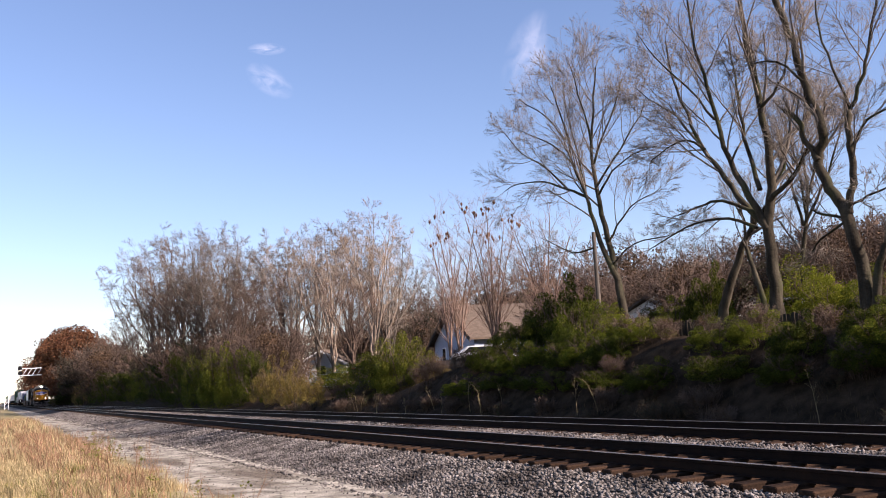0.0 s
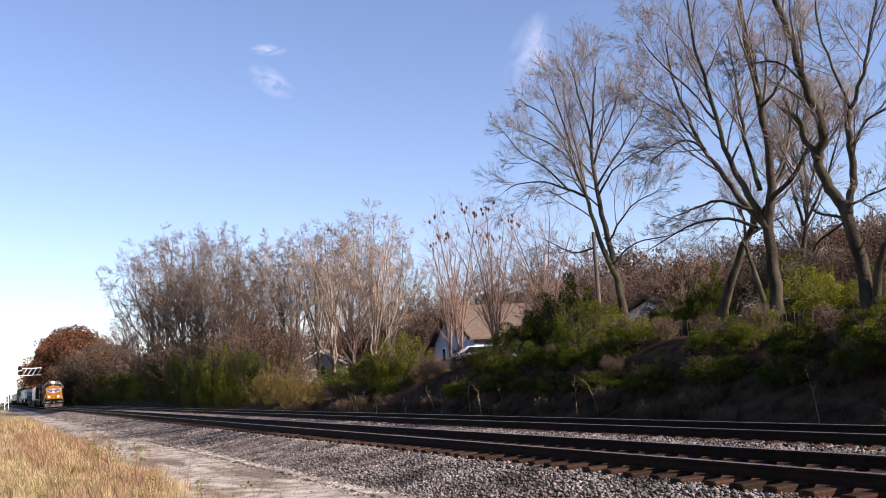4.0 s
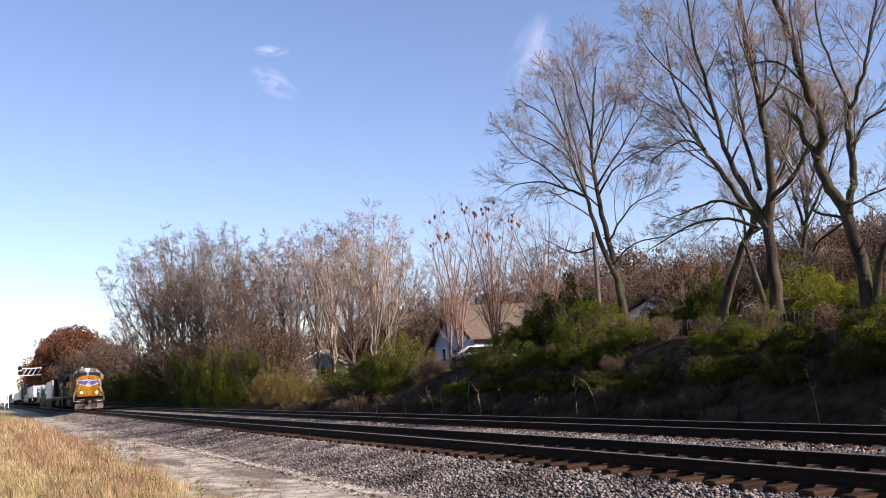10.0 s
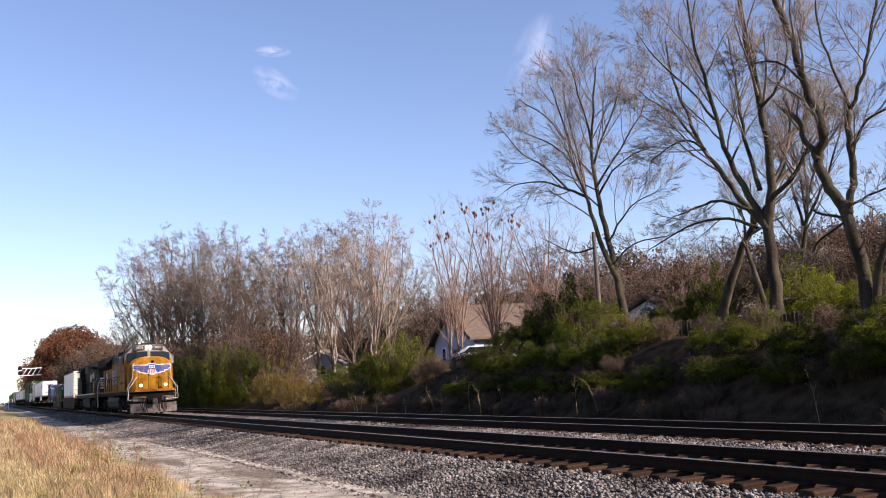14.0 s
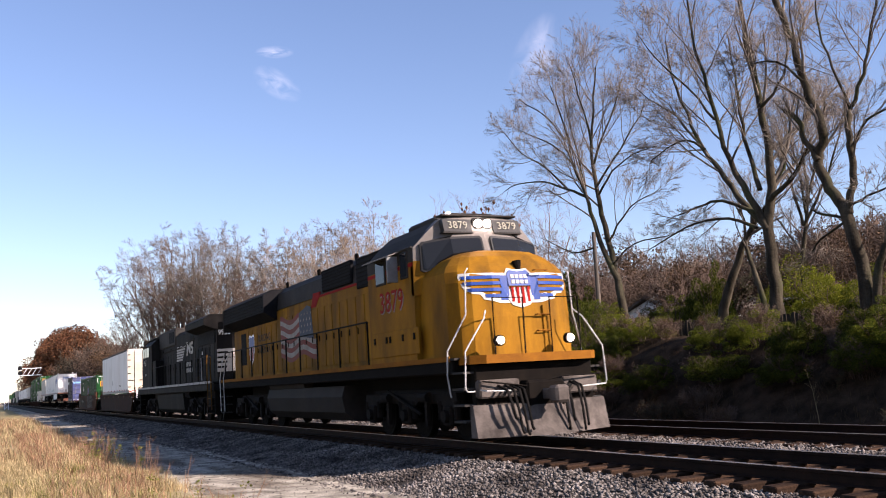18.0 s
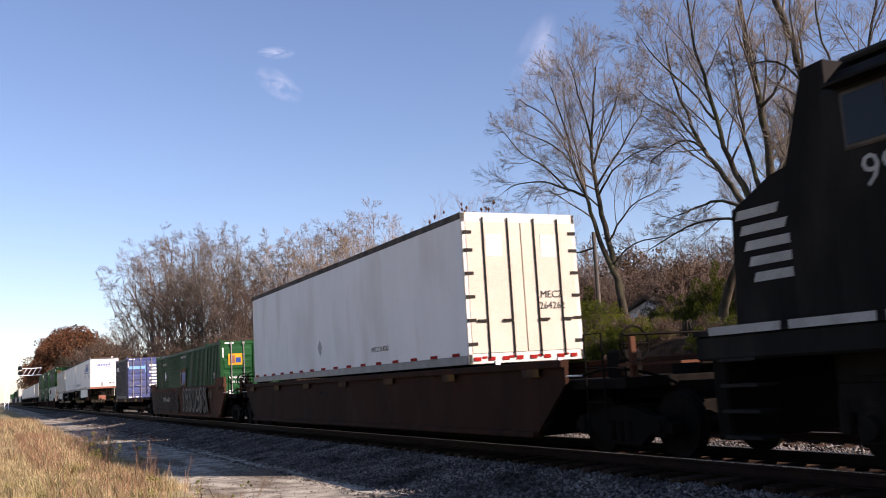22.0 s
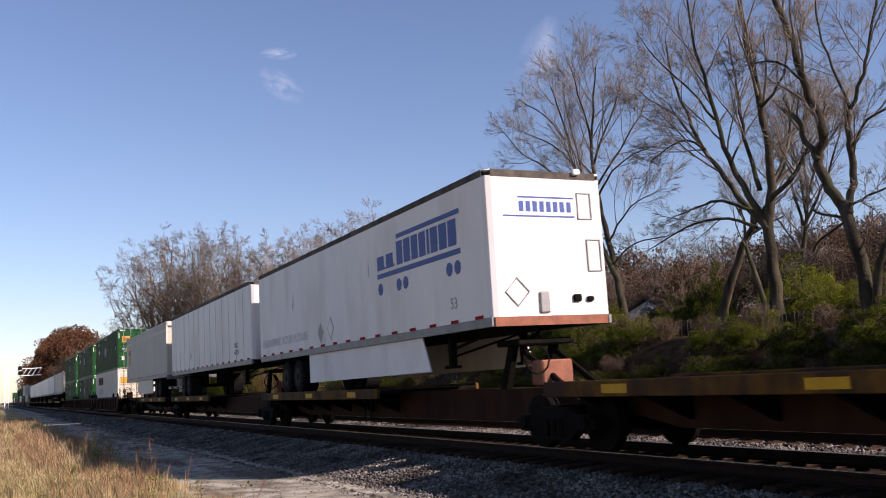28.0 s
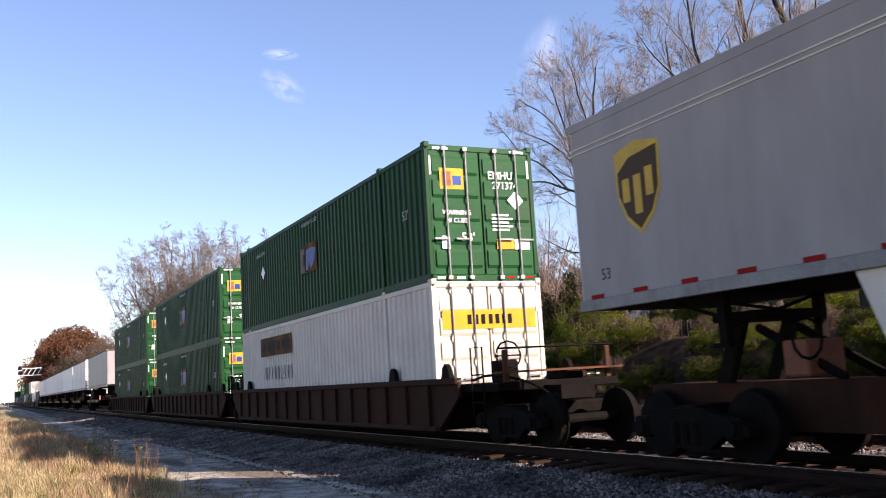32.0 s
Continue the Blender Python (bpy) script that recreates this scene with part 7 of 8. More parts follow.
    part("air_reservoir", Build().cyl((3.9, -1.2, 1.2), (5.0, -1.2, 1.2), 0.18, 0.18, 10), M_DARK, L)
    # darker than the hood black: the leading locomotive's shade is in the colour
    part("pilot", Build().box(10.5, 10.7, -1.4, 1.4, 0.35, 1.4, 0.03), M_DARK, L)
    part("pilot", Build().box(-10.75, -10.5, -1.4, 1.4, 0.35, 1.4, 0.03), M_DARK, L)
    coupler(L, 10.7, 1)
    coupler(L, -10.7, -1)
    for y in (-0.7, -0.45, 0.5, 0.7):
        hose(L, 10.72, y, 1.0, 0.5, 1)
    part("hand_wheel", Build().tube([(6.35 + 0.22 * math.cos(0.52 * k), -1.06, 2.5 + 0.22 * math.sin(0.52 * k)) for k in range(13)], 0.014, 5), M_TANK, L)
    for x in (6.6, -6.6):
        loco_truck(L, x)
    TRAIN.append((L, -23.42, 0.0))


# ---- wagons ----
def well_car(name, label, front, back, trucks, top=1.45, ribs=0, marks=(), raised=False, base=None):
    """Well wagon: tall side sills with a well between, end platforms over the trucks. Places along the train, from its datum."""
    c = thing(name, label, "well wagon", group="wagons of the train")
    mid = (front + back) / 2
    f, b = front - mid, back - mid
    for s in (-1, 1):
        y0, y1 = s * 1.36, s * 1.43
        side = part("side_sill", Build().prism([(f, top), (b, top), (b, top - 0.35), (b + 0.95, 0.27), (f - 0.95, 0.27), (f, top - 0.35)], y0, y1, "y"), base or M_BROWN, c)
        part("top_chord", Build().box(b, f, s * 1.34, s * 1.5, top - 0.1, top + 0.02, 0.015), base or M_BROWN, side)
        part("bottom_chord", Build().box(b + 0.95, f - 0.95, s * 1.33, s * 1.5, 0.24, 0.34, 0.015), base or M_BROWN, side)
        for k in range(ribs):
            x = b + 1.3 + (f - b - 2.6) * k / (ribs - 1)
            part("rib", Build().box(x - 0.07, x + 0.07, s * 1.42, s * 1.5, 0.3, top - 0.1, 0.01), base or M_BROWN, side)
        for k in range(0 if ribs else 7):
            x = b + 0.9 + (f - b - 1.8) * k / 6
            part("reflector", Build().box(x - 0.26, x + 0.26, s * 1.5, s * 1.506, top - 0.22, top - 0.09), M_YELLOWDULL, c)
        for x in (b + 0.5, b + 2.4, f - 3.2, f - 0.5)[:4 if ribs else 0]:
            part("corner_guide", Build().prism([(x - 0.2, top), (x + 0.2, top), (x + 0.1, top + 0.24), (x - 0.02, top + 0.3), (x - 0.12, top + 0.22)], s * 1.34, s * 1.44, "y"), M_DARK, side)
        if raised:
            for x0, x1 in ((f - 1.5, f), (b, b + 1.5)):
                part("corner_guide", Build().prism([(x0, top), (x1, top), (x1, top + 0.28), (x0, top + 0.28)] if x0 > 0 else [(x0, top), (x1, top), (x1 - 0.4, top + 0.28), (x0, top + 0.28)], s * 1.36, s * 1.46, "y"), base or M_BROWN, c)
    part("floor", Build().box(b + 1.2, f - 1.2, -1.33, 1.33, 0.24, 0.33), M_DARK, c)
    for e, way in ((f, 1), (b, -1)):
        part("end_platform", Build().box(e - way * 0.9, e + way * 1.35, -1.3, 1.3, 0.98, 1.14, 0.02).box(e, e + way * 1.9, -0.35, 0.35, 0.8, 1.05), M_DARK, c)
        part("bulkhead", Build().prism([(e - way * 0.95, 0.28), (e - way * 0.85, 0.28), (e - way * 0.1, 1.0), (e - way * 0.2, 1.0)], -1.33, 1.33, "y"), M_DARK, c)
        for s in (-1, 1):
            part("ladder", Build().tube([(e + way * 0.5, s * 1.38, 0.5), (e + way * 0.5, s * 1.38, 1.8), (e + way * 0.95, s * 1.38, 1.8), (e + way * 0.95, s * 1.38, 0.5)], 0.018, 5)
                 .tube([(e + way * 0.5, s * 1.38, 0.8), (e + way * 0.95, s * 1.38, 0.8)], 0.014, 5).tube([(e + way * 0.5, s * 1.38, 1.3), (e + way * 0.95, s * 1.38, 1.3)], 0.014, 5), M_DARK, c)
        part("end_rail", Build().tube([(e + way * 1.3, -1.25, 1.1), (e + way * 1.3, -1.25, 1.75), (e + way * 1.3, 1.25, 1.75), (e + way * 1.3, 1.25, 1.1)], 0.02, 5), M_DARK, c)
        part("brake_cylinder", Build().box(e + way * 0.35, e + way * 0.75, -0.9, -0.5, 1.12, 1.55, 0.04), M_DARK, c)
        part("brake_gear", Build().box(e + way * 0.4, e + way * 1.1, 0.3, 0.7, 1.12, 1.35, 0.04), M_DARK, c)
        part("brake_wheel", Build().tube([(e + way * 1.15, -0.95 + 0.26 * math.cos(0.5236 * k), 1.62 + 0.26 * math.sin(0.5236 * k)) for k in range(13)], 0.018, 5).tube([(e + way * 1.15, -1.2, 1.62), (e + way * 1.15, -0.7, 1.62)], 0.014, 5), M_DARK, c)
        part("brake_pipe", Build().tube(spline([(e + way * 0.1, -1.15, 1.2), (e + way * 0.8, -1.1, 1.28), (e + way * 1.5, -0.7, 1.1), (e + way * 1.9, -0.4, 0.75)], 3), 0.025, 6), M_DARK, c)
        part("crossover_step", Build().box(e + way * 1.2, e + way * 1.5, -1.3, 1.3, 1.3, 1.34), M_RUSTBROWN, c)
        for s in (-1, 1):
            part("end_post", Build().box(e + way * 1.25, e + way * 1.33, s * 1.05, s * 1.15, 1.1, 1.72, 0.01), M_RUSTBROWN, c)
            part("grab_iron", Build().tube([(e + way * 0.15, s * 1.42, 1.2), (e + way * 0.15, s * 1.5, 1.2), (e + way * 0.45, s * 1.5, 1.2), (e + way * 0.45, s * 1.42, 1.2)], 0.014, 5), M_RAILWHITE, c)
    for x in trucks:
        freight_truck(c, x - mid)
    TRAIN.append((c, mid, 0.0))
    return c, mid, f, b


def spine_unit(label, front, back, deck, trucks, hitch=None):
    """Spine wagon unit: narrow centre sill, wide wheel platform, trailer hitch."""
    c = thing("spine_wagon", label, "spine wagon", group="wagons of the train")
    mid = (front + back) / 2
    f, b = front - mid, back - mid
    part("centre_sill", Build().prism([(b + 0.2, 1.0), (f - 0.2, 1.0), (f - 0.2, 0.72), (f - 2.2, 0.38), (b + 2.2, 0.38), (b + 0.2, 0.72)], -0.42, 0.42, "y"), M_BROWN, c)
    d0, d1 = deck[0] - mid, deck[1] - mid
    part("platform", Build().box(d1, d0, -1.27, 1.27, 0.98, 1.06, 0.01), M_DARK, c)
    for s in (-1, 1):
        part("side_channel", Build().box(d1, d0, s * 1.26, s * 1.34, 0.88, 1.12, 0.012), M_YELLOWDULL if label.count("yellow") else M_BROWN, c)
        k = max(2, int((d0 - d1) / 1.6))
        for i in range(k):
            x = d1 + (d0 - d1) * (i + 0.5) / k
            part("cross_bearer", Build().prism([(s * 0.42, 0.5), (s * 0.42, 0.98), (s * 1.26, 0.98), (s * 1.26, 0.88)], x - 0.05, x + 0.05, "x"), M_DARK, c)
        for i in range(3):
            x = d1 + (d0 - d1) * (i + 0.5) / 3
            part("reflector", Build().box(x - 0.3, x + 0.3, s * 1.34, s * 1.346, 0.93, 1.06), M_YELLOWSIGN, c)
        part("step_ladder", Build().tube([(d0 - 0.5, s * 1.3, 0.9), (d0 - 0.5, s * 1.3, 0.4), (d0 - 0.9, s * 1.3, 0.4), (d0 - 0.9, s * 1.3, 0.9)], 0.02, 5), M_DARK, c)
    if hitch is not None:
        h = hitch - mid
        for s in (-1, 1):
            part("hitch_leg", Build().prism([(h - 0.5, 1.0), (h - 0.25, 1.0), (h + 0.1, 1.8), (h - 0.1, 1.8)], s * 0.45 - 0.06, s * 0.45 + 0.06, "y"), M_DARK, c)
        part("hitch_plate", Build().box(h - 0.4, h + 0.45, -0.6, 0.6, 1.8, 1.92, 0.03), M_DARK, c)
        part("hitch_box", Build().box(h + 0.75, h + 1.15, -0.55, 0.1, 1.05, 1.5, 0.03), M_RUST, c, "rust-red steel box")
        part("hand_wheel", Build().tube([(h + 1.4, -0.8 + 0.24 * math.cos(0.5236 * k), 1.5 + 0.24 * math.sin(0.5236 * k)) for k in range(13)], 0.02, 5), M_DARK, c)
        part("hitch_strut", Build().cyl((h + 1.5, -0.35, 1.02), (h + 0.2, -0.35, 1.7), 0.06, 0.06, 6).cyl((h + 1.5, 0.35, 1.02), (h + 0.2, 0.35, 1.7), 0.06, 0.06, 6), M_DARK, c)
    for x in trucks:
        freight_truck(c, x - mid)
    TRAIN.append((c, mid, 0.0))
    return c, mid


def corrugated(x0, x1, y, z0, z1, pitch, depth, s):
    """One ribbed side sheet with real depth."""
    b = Build()
    n = int((x1 - x0) / pitch)
    xs, ds = [], []
    for i in range(n):
        a = x0 + (x1 - x0) * i / n
        w = (x1 - x0) / n
        for u, d in ((0.0, 0), (0.35, 0), (0.5, 1), (0.85, 1)):
            xs.append(a + u * w)
            ds.append(d * depth)
    xs.append(x1)
    ds.append(0)
    vs = []
    for x, d in zip(xs, ds):
        vs += [(x, y - s * d, z0), (x, y - s * d, z1)]
    fs = [(2 * i, 2 * i + 2, 2 * i + 3, 2 * i + 1) for i in range(len(xs) - 1)]
    return b.add(vs, fs)


def container(label, length, height, steel, off, z, doors=None, style="", width=1.3, hide_parts=False):
    """Steel freight container: posts, rails, ribbed sides, doors with lock rods at the +x end."""
    c = thing("freight_container", label, "container", group="containers of the train")
    H, W = height, width
    doors = doors or steel
    key = (length, height, steel.name, doors.name)
    for s in (-1, 1):
        part("side_wall", shared(("side", s) + key, lambda: _with(corrugated(-length + 0.1, -0.1, s * (W - 0.012), 0.16, H - 0.1, 0.28, 0.036, s).mesh("side_wall"), steel)), None, c)
        part("bottom_rail", shared(("brail", s) + key, lambda: _with(Build().box(-length, 0, s * (W - 0.07), s * W, 0, 0.17, 0.012).mesh("bottom_rail"), steel)), None, c)
        part("top_rail", shared(("trail", s) + key, lambda: _with(Build().box(-length, 0, s * (W - 0.07), s * W, H - 0.11, H, 0.012).mesh("top_rail"), steel)), None, c)
        for x in ((-length + 0.07, -length * 0.93, -length * 0.16, -0.07) if length > 10 else (-length + 0.07, -0.07)):
            part("corner_post", shared(("post", s, x) + key, lambda: _with(Build().box(x - 0.07, x + 0.07, s * (W - 0.1), s * (W + 0.006), 0, H, 0.012).mesh("corner_post"), steel)), None, c)
            part("corner_casting", Build().box(x - 0.09, x + 0.09, s * (W - 0.12), s * (W + 0.012), H - 0.06, H + 0.06, 0.015), doors, c)
    part("roof", shared(("roof",) + key, lambda: _with(Build().box(-length + 0.02, -0.02, -W + 0.03, W - 0.03, H - 0.05, H - 0.005).mesh("roof"), steel)), None, c)
    part("floor", shared(("floor",) + key, lambda: _with(Build().box(-length + 0.02, -0.02, -W + 0.03, W - 0.03, 0.08, 0.15).mesh("floor"), M_DARK)), None, c)
    part("front_wall", shared(("front",) + key, lambda: _with(Build().box(-length, -length + 0.05, -W + 0.05, W - 0.05, 0, H).mesh("front_wall"), steel)), None, c)
    # door leaves with pressed panels
    for s in (-1, 1):
        y0, y1 = (s * 0.015, s * (W - 0.1))
        leaf = part("door", shared(("leaf", s) + key, lambda: _with(Build().box(-0.06, -0.02, y0, y1, 0.12, H - 0.1, 0.01).mesh("door"), doors)), None, c)
        for k in range(5):
            z0 = 0.22 + (H - 0.42) * k / 5
            part("pressed_panel", shared(("press", s, k) + key, lambda: _with(Build().prism([(-0.02, z0 + 0.05), (0.012, z0 + 0.12), (0.012, z0 + (H - 0.42) / 5 - 0.1), (-0.02, z0 + (H - 0.42) / 5 - 0.03)], min(y0, y1) + 0.06, max(y0, y1) - 0.06, "y").mesh("pressed_panel"), doors)), None, leaf)
        for y in (s * 0.36, s * 0.86):
            rod = part("lock_rod", shared(("rod", y, H), lambda: _with(Build().cyl((0.04, y, 0.03), (0.04, y, H - 0.03), 0.02, 0.02, 7).box(0.0, 0.06, y - 0.05, y + 0.05, 0.04, 0.12).box(0.0, 0.06, y - 0.05, y + 0.05, H - 0.12, H - 0.04).mesh("lock_rod"), M_ROD)), None, c, "galvanised lock rod")
            part("handle", shared(("handle", y, H), lambda: _with(Build().box(0.03, 0.07, y - 0.02, y + s * 0.32, H * 0.3, H * 0.3 + 0.035).mesh("handle"), M_ROD)), None, rod)
    part("door_header", Build().box(-0.08, 0.0, -W + 0.08, W - 0.08, H - 0.12, H, 0.01), doors, c)
    part("door_sill", Build().box(-0.08, 0.0, -W + 0.08, W - 0.08, 0.0, 0.14, 0.01), doors, c)
    for x, y0, y1, z0, z1 in ((0.002, -W + 0.1, -W + 0.14, H - 0.65, H - 0.25), (0.002, W - 0.14, W - 0.1, H - 0.65, H - 0.25), (0.006, -1.1, -0.75, H - 0.1, H - 0.05), (0.006, 0.75, 1.1, H - 0.1, H - 0.05)):
        part("white_mark", Build().box(x - 0.003, x + 0.003, y0, y1, z0, z1), M_WHITE, c)
    for k, y in enumerate((-1.05, -0.85, -0.6, 0.6, 0.85, 1.05)):
        part("reflector", Build().box(0.0, 0.006, y - 0.09, y + 0.09, 0.05, 0.1), M_RED if k % 2 else M_WHITE, c)
    if style == "green":
        side = -W - 0.004
        # square emblem: yellow panel with plain blocks; the duller yellow paints in the side's shade
        flat(c, "emblem", rect(-8.82, -7.3, 1.22, 2.05), side - 0.004, M_YELLOWDULL)
        flat(c, "emblem_block", rect(-8.78, -8.4, 1.26, 1.95), side - 0.010, M_BROWNPAINT)
        flat(c, "emblem_block", rect(-8.56, -8.4, 1.44, 1.78), side - 0.014, M_YELLOWDULL)
        flat(c, "emblem_block", [(-8.3, 1.3), (-8.12, 1.3), (-8.0, 1.55), (-7.88, 1.3), (-7.5, 1.5), (-7.4, 1.85), (-7.75, 1.9), (-8.25, 1.88)], side - 0.010, M_NAVYPAINT)
        flat(c, "placard", [(-13.25, 1.82), (-13.03, 1.60), (-12.8, 1.82), (-13.03, 2.04)], side - 0.004, M_WHITE)
        flat(c, "emblem", rect(-0.98, -0.42, H - 0.95, H - 0.5), 0.014, M_YELLOWSIGN, axis="x")
        flat(c, "emblem_block", rect(-0.92, -0.72, H - 0.88, H - 0.57), 0.020, M_RUST, axis="x")
        flat(c, "emblem_block", rect(-0.68, -0.48, H - 0.86, H - 0.66), 0.020, M_BLUE, axis="x")
        lettering("EMHU", 0.24, M_WHITE, c, on_front(0.018, 0.48, H - 0.62), "lettering", 0.95)
        lettering("271374" if z > 2 else "273091", 0.22, M_WHITE, c, on_front(0.018, 0.58, H - 0.84), "number", 0.95)
        for k in range(5):
            part("letter_bar", Build().box(0.012, 0.018, 0.22, 0.62 + 0.1 * (k % 2), H - 1.5 - 0.08 * k, H - 1.46 - 0.08 * k), M_WHITE, c)
        lettering("WARNING", 0.14, M_WHITE, c, on_front(0.018, -0.62, H - 1.45), "lettering", 1.0)
        lettering("HI CUBE", 0.14, M_WHITE, c, on_front(0.018, -0.62, H - 1.62), "lettering", 1.0)
        lettering("53'", 0.27, M_WHITE, c, on_front(0.018, -0.38, H - 1.98), "number", 1.0)
        lettering("53'", 0.30, M_GREYTEXT, c, on_side(-1.1, side - 0.012, 1.56), "number")
        flat(c, "placard", [(0.62, H - 1.15), (0.82, H - 0.95), (1.02, H - 1.15), (0.82, H - 1.35)], 0.014, M_WHITE, axis="x")
        flat(c, "notice", rect(0.3, 0.72, 0.68, 0.9), 0.014, M_YELLOWSIGN, axis="x")
        flat(c, "notice", rect(0.74, 1.1, 0.68, 0.9), 0.014, M_WHITE, axis="x")
        flat(c, "notice", rect(-1.0, -0.82, 0.68, 0.95), 0.014, M_WHITE, axis="x")
        lettering("WARNING HI CUBE", 0.16, M_GREYTEXT, c, on_side(-7.95, side - 0.004, H - 0.27), "lettering", 1.0)
        lettering("EMHU 273091" if z < 1 else "EMHU 271374", 0.17, M_GREYTEXT, c, on_side(-13.3, side - 0.004, H - 0.45), "number", 1.0)
    if style == "white":
        flat(c, "sign", rect(-1.1, 1.12, 1.9, 2.3), 0.014, M_YELLOWSIGN, label="yellow sign board", axis="x")
        for k, y in enumerate((-0.52, -0.36, -0.2, -0.02, 0.14, 0.3, 0.44)):
            part("letter_bar", Build().box(0.018, 0.026, y, y + 0.09, 2.0, 2.2), M_BLACK, c)
        side = -W - 0.004
        # same sign as on the doors, the side's shade in its duller yellow
        flat(c, "sign", rect(-13.6, -10.0, 1.95, 2.55), side - 0.004, M_YELLOWDULL, label="yellow sign board")
        for k in range(6):
            flat(c, "letter_bar", rect(-13.3 + 0.55 * k, -12.95 + 0.55 * k, 2.1, 2.4), side - 0.010, M_TANK)
        for k in range(9):
            flat(c, "letter_bar", rect(-13.2 + 0.36 * k, -13.0 + 0.36 * k, 1.2, 1.6), side - 0.004, M_GREYTEXT)
        for k in range(4):
            part("letter_bar", Build().box(0.012, 0.018, 0.2, 0.75, 1.55 - 0.1 * k, 1.6 - 0.1 * k), M_GREYTEXT, c)
    if style == "navy":
        side = -W - 0.004
        for k in range(4):
            flat(c, "letter_bar", rect(-5.3 + 0.32 * k, -5.08 + 0.32 * k, H - 0.75, H - 0.5), side - 0.004, M_WHITE)
        flat(c, "light_panel", rect(-1.12, -0.05, H - 1.0, H - 0.42), 0.002, M_LIGHTBLUE, axis="x")
        for k in range(7):
            part("letter_bar", Build().box(0.012, 0.018, 0.2 + 0.1 * (k % 2), 0.95, H - 0.6 - 0.22 * k, H - 0.48 - 0.22 * k), M_WHITE, c)
        part("notice", Build().box(0.012, 0.018, 0.6, 0.85, 0.6, 0.95), M_WHITE, c)
    TRAIN.append((c, off, z))
    return c


def _with(me, material):
    me.materials.append(material)
    return me


def trailer(label, off, z=2.14, height=2.9, skin=None, turned=False, skirt=None, panels=0, wheels=True, landing=True, style="", steel=False):
    """Road trailer body with rails, reflectors, doors or a plain front, running gear. The +x end leads; turned: its doors lead."""
    t = thing("semi_trailer", label, "trailer", group="trailers of the train")
    skin = skin or M_WHITEBOX
    Lg, W, H = 16.15, 1.3, height
    r = 0.14
    out = [(-Lg, -W), (-r, -W), (-r * 0.3, -W + r * 0.3), (0, -W + r), (0, W - r), (-r * 0.3, W - r * 0.3), (-r, W), (-Lg, W)]
    if turned:
        out = [(-Lg - x, y) for x, y in out]
    part("body", shared(("tbody", H, turned, skin.name), lambda: _with(Build().prism(out, 0.16, H - 0.12, "z").mesh("body"), skin)), None, t)
    part("roof", shared(("troof", H, turned), lambda: _with(Build().prism([(x * 0.999, y * 0.995) for x, y in out], H - 0.02, H, "z").mesh("roof"), M_WHITE)), None, t)
    for s in (-1, 1):
        part("top_rail", shared(("ttop", H, s, style == "shield"), lambda: _with(Build().box(-Lg, 0 if turned else -0.12, s * (W - 0.02), s * (W + 0.008), H - 0.13, H, 0.006).mesh("top_rail"), M_GREYBOX if style == "shield" else M_PILOT)), None, t)
        part("bottom_rail", shared(("tbot", s), lambda: _with(Build().box(-Lg + 0.02, -0.02, s * (W - 0.06), s * (W + 0.012), 0, 0.17, 0.008).mesh("bottom_rail"), M_ALLOY)), None, t)
        for k in range(16):
            x = -Lg + 0.5 + (Lg - 1.0) * k / 15
            part("reflector", shared(("refl", s), lambda: _with(Build().box(-0.15, 0.15, s * (W + 0.001), s * (W + 0.016), 0.15, 0.21).mesh("reflector"), M_RED)), None, t, at=(x, 0, 0.02))
        if panels:
            for k in range(panels):
                x = -Lg + Lg * (k + 1) / (panels + 1)
                part("panel_joint", shared(("joint", s, H), lambda: _with(Build().box(-0.025, 0.025, s * (W - 0.002), s * (W + 0.004), 0.17, H - 0.13).mesh("panel_joint"), M_GREYBOX)), None, t, at=(x, 0, 0))
    part("front_rail", Build().box(-0.03 if not turned else -Lg - 0.004, 0.004 if not turned else -Lg + 0.03, -W + r, W - r, H - 0.14, H + 0.004, 0.005), M_PILOT, t)
    part("floor", Build().box(-Lg + 0.05, -0.05, -W + 0.05, W - 0.05, 0.02, 0.15), M_DARK, t)
    # doors at the rear
    xd = -Lg if not turned else 0.0
    way = -1 if not turned else 1
    if style == "shield":
        d = part("roller_door", Build().box(xd, xd + way * 0.01, -W + 0.1, W - 0.1, 0.2, H - 0.3), M_CREAMDOOR, t, "plain cream roller door")
        part("door_header", Build().box(xd, xd + way * 0.05, -W + 0.1, W - 0.1, H - 0.3, H - 0.24), M_PILOT, d)
        for k in range(1, 6):
            part("slat_joint", Build().box(xd + way * 0.01, xd + way * 0.014, -W + 0.1, W - 0.1, 0.2 + 0.4 * k, 0.212 + 0.4 * k), M_WHITECORR, d)
        part("marker_plate", Build().box(xd + way * 0.01, xd + way * 0.03, 0.85, 1.12, 0.6, 0.9, 0.01), M_YELLOWSIGN, t)
        part("door_latch", Build().box(xd + way * 0.01, xd + way * 0.06, 0.1, 0.75, 0.22, 0.34, 0.02), M_DARK, d)
        part("rear_sill", Build().box(xd, xd + way * 0.12, -W, W, -0.12, 0.12, 0.015), M_ALLOY, t)
    else:
        for s in (-1, 1):
            d = part("rear_door", Build().box(xd, xd + way * 0.04, s * 0.01, s * (W - 0.08), 0.2, H - 0.18, 0.008), M_CREAMDOOR if style == "box" else skin, t)
            for y in (s * 0.3, s * 0.85):
                rod = part("lock_rod", Build().cyl((xd + way * 0.06, y, 0.1), (xd + way * 0.06, y, H - 0.1), 0.018, 0.018, 6), M_TANK, d)
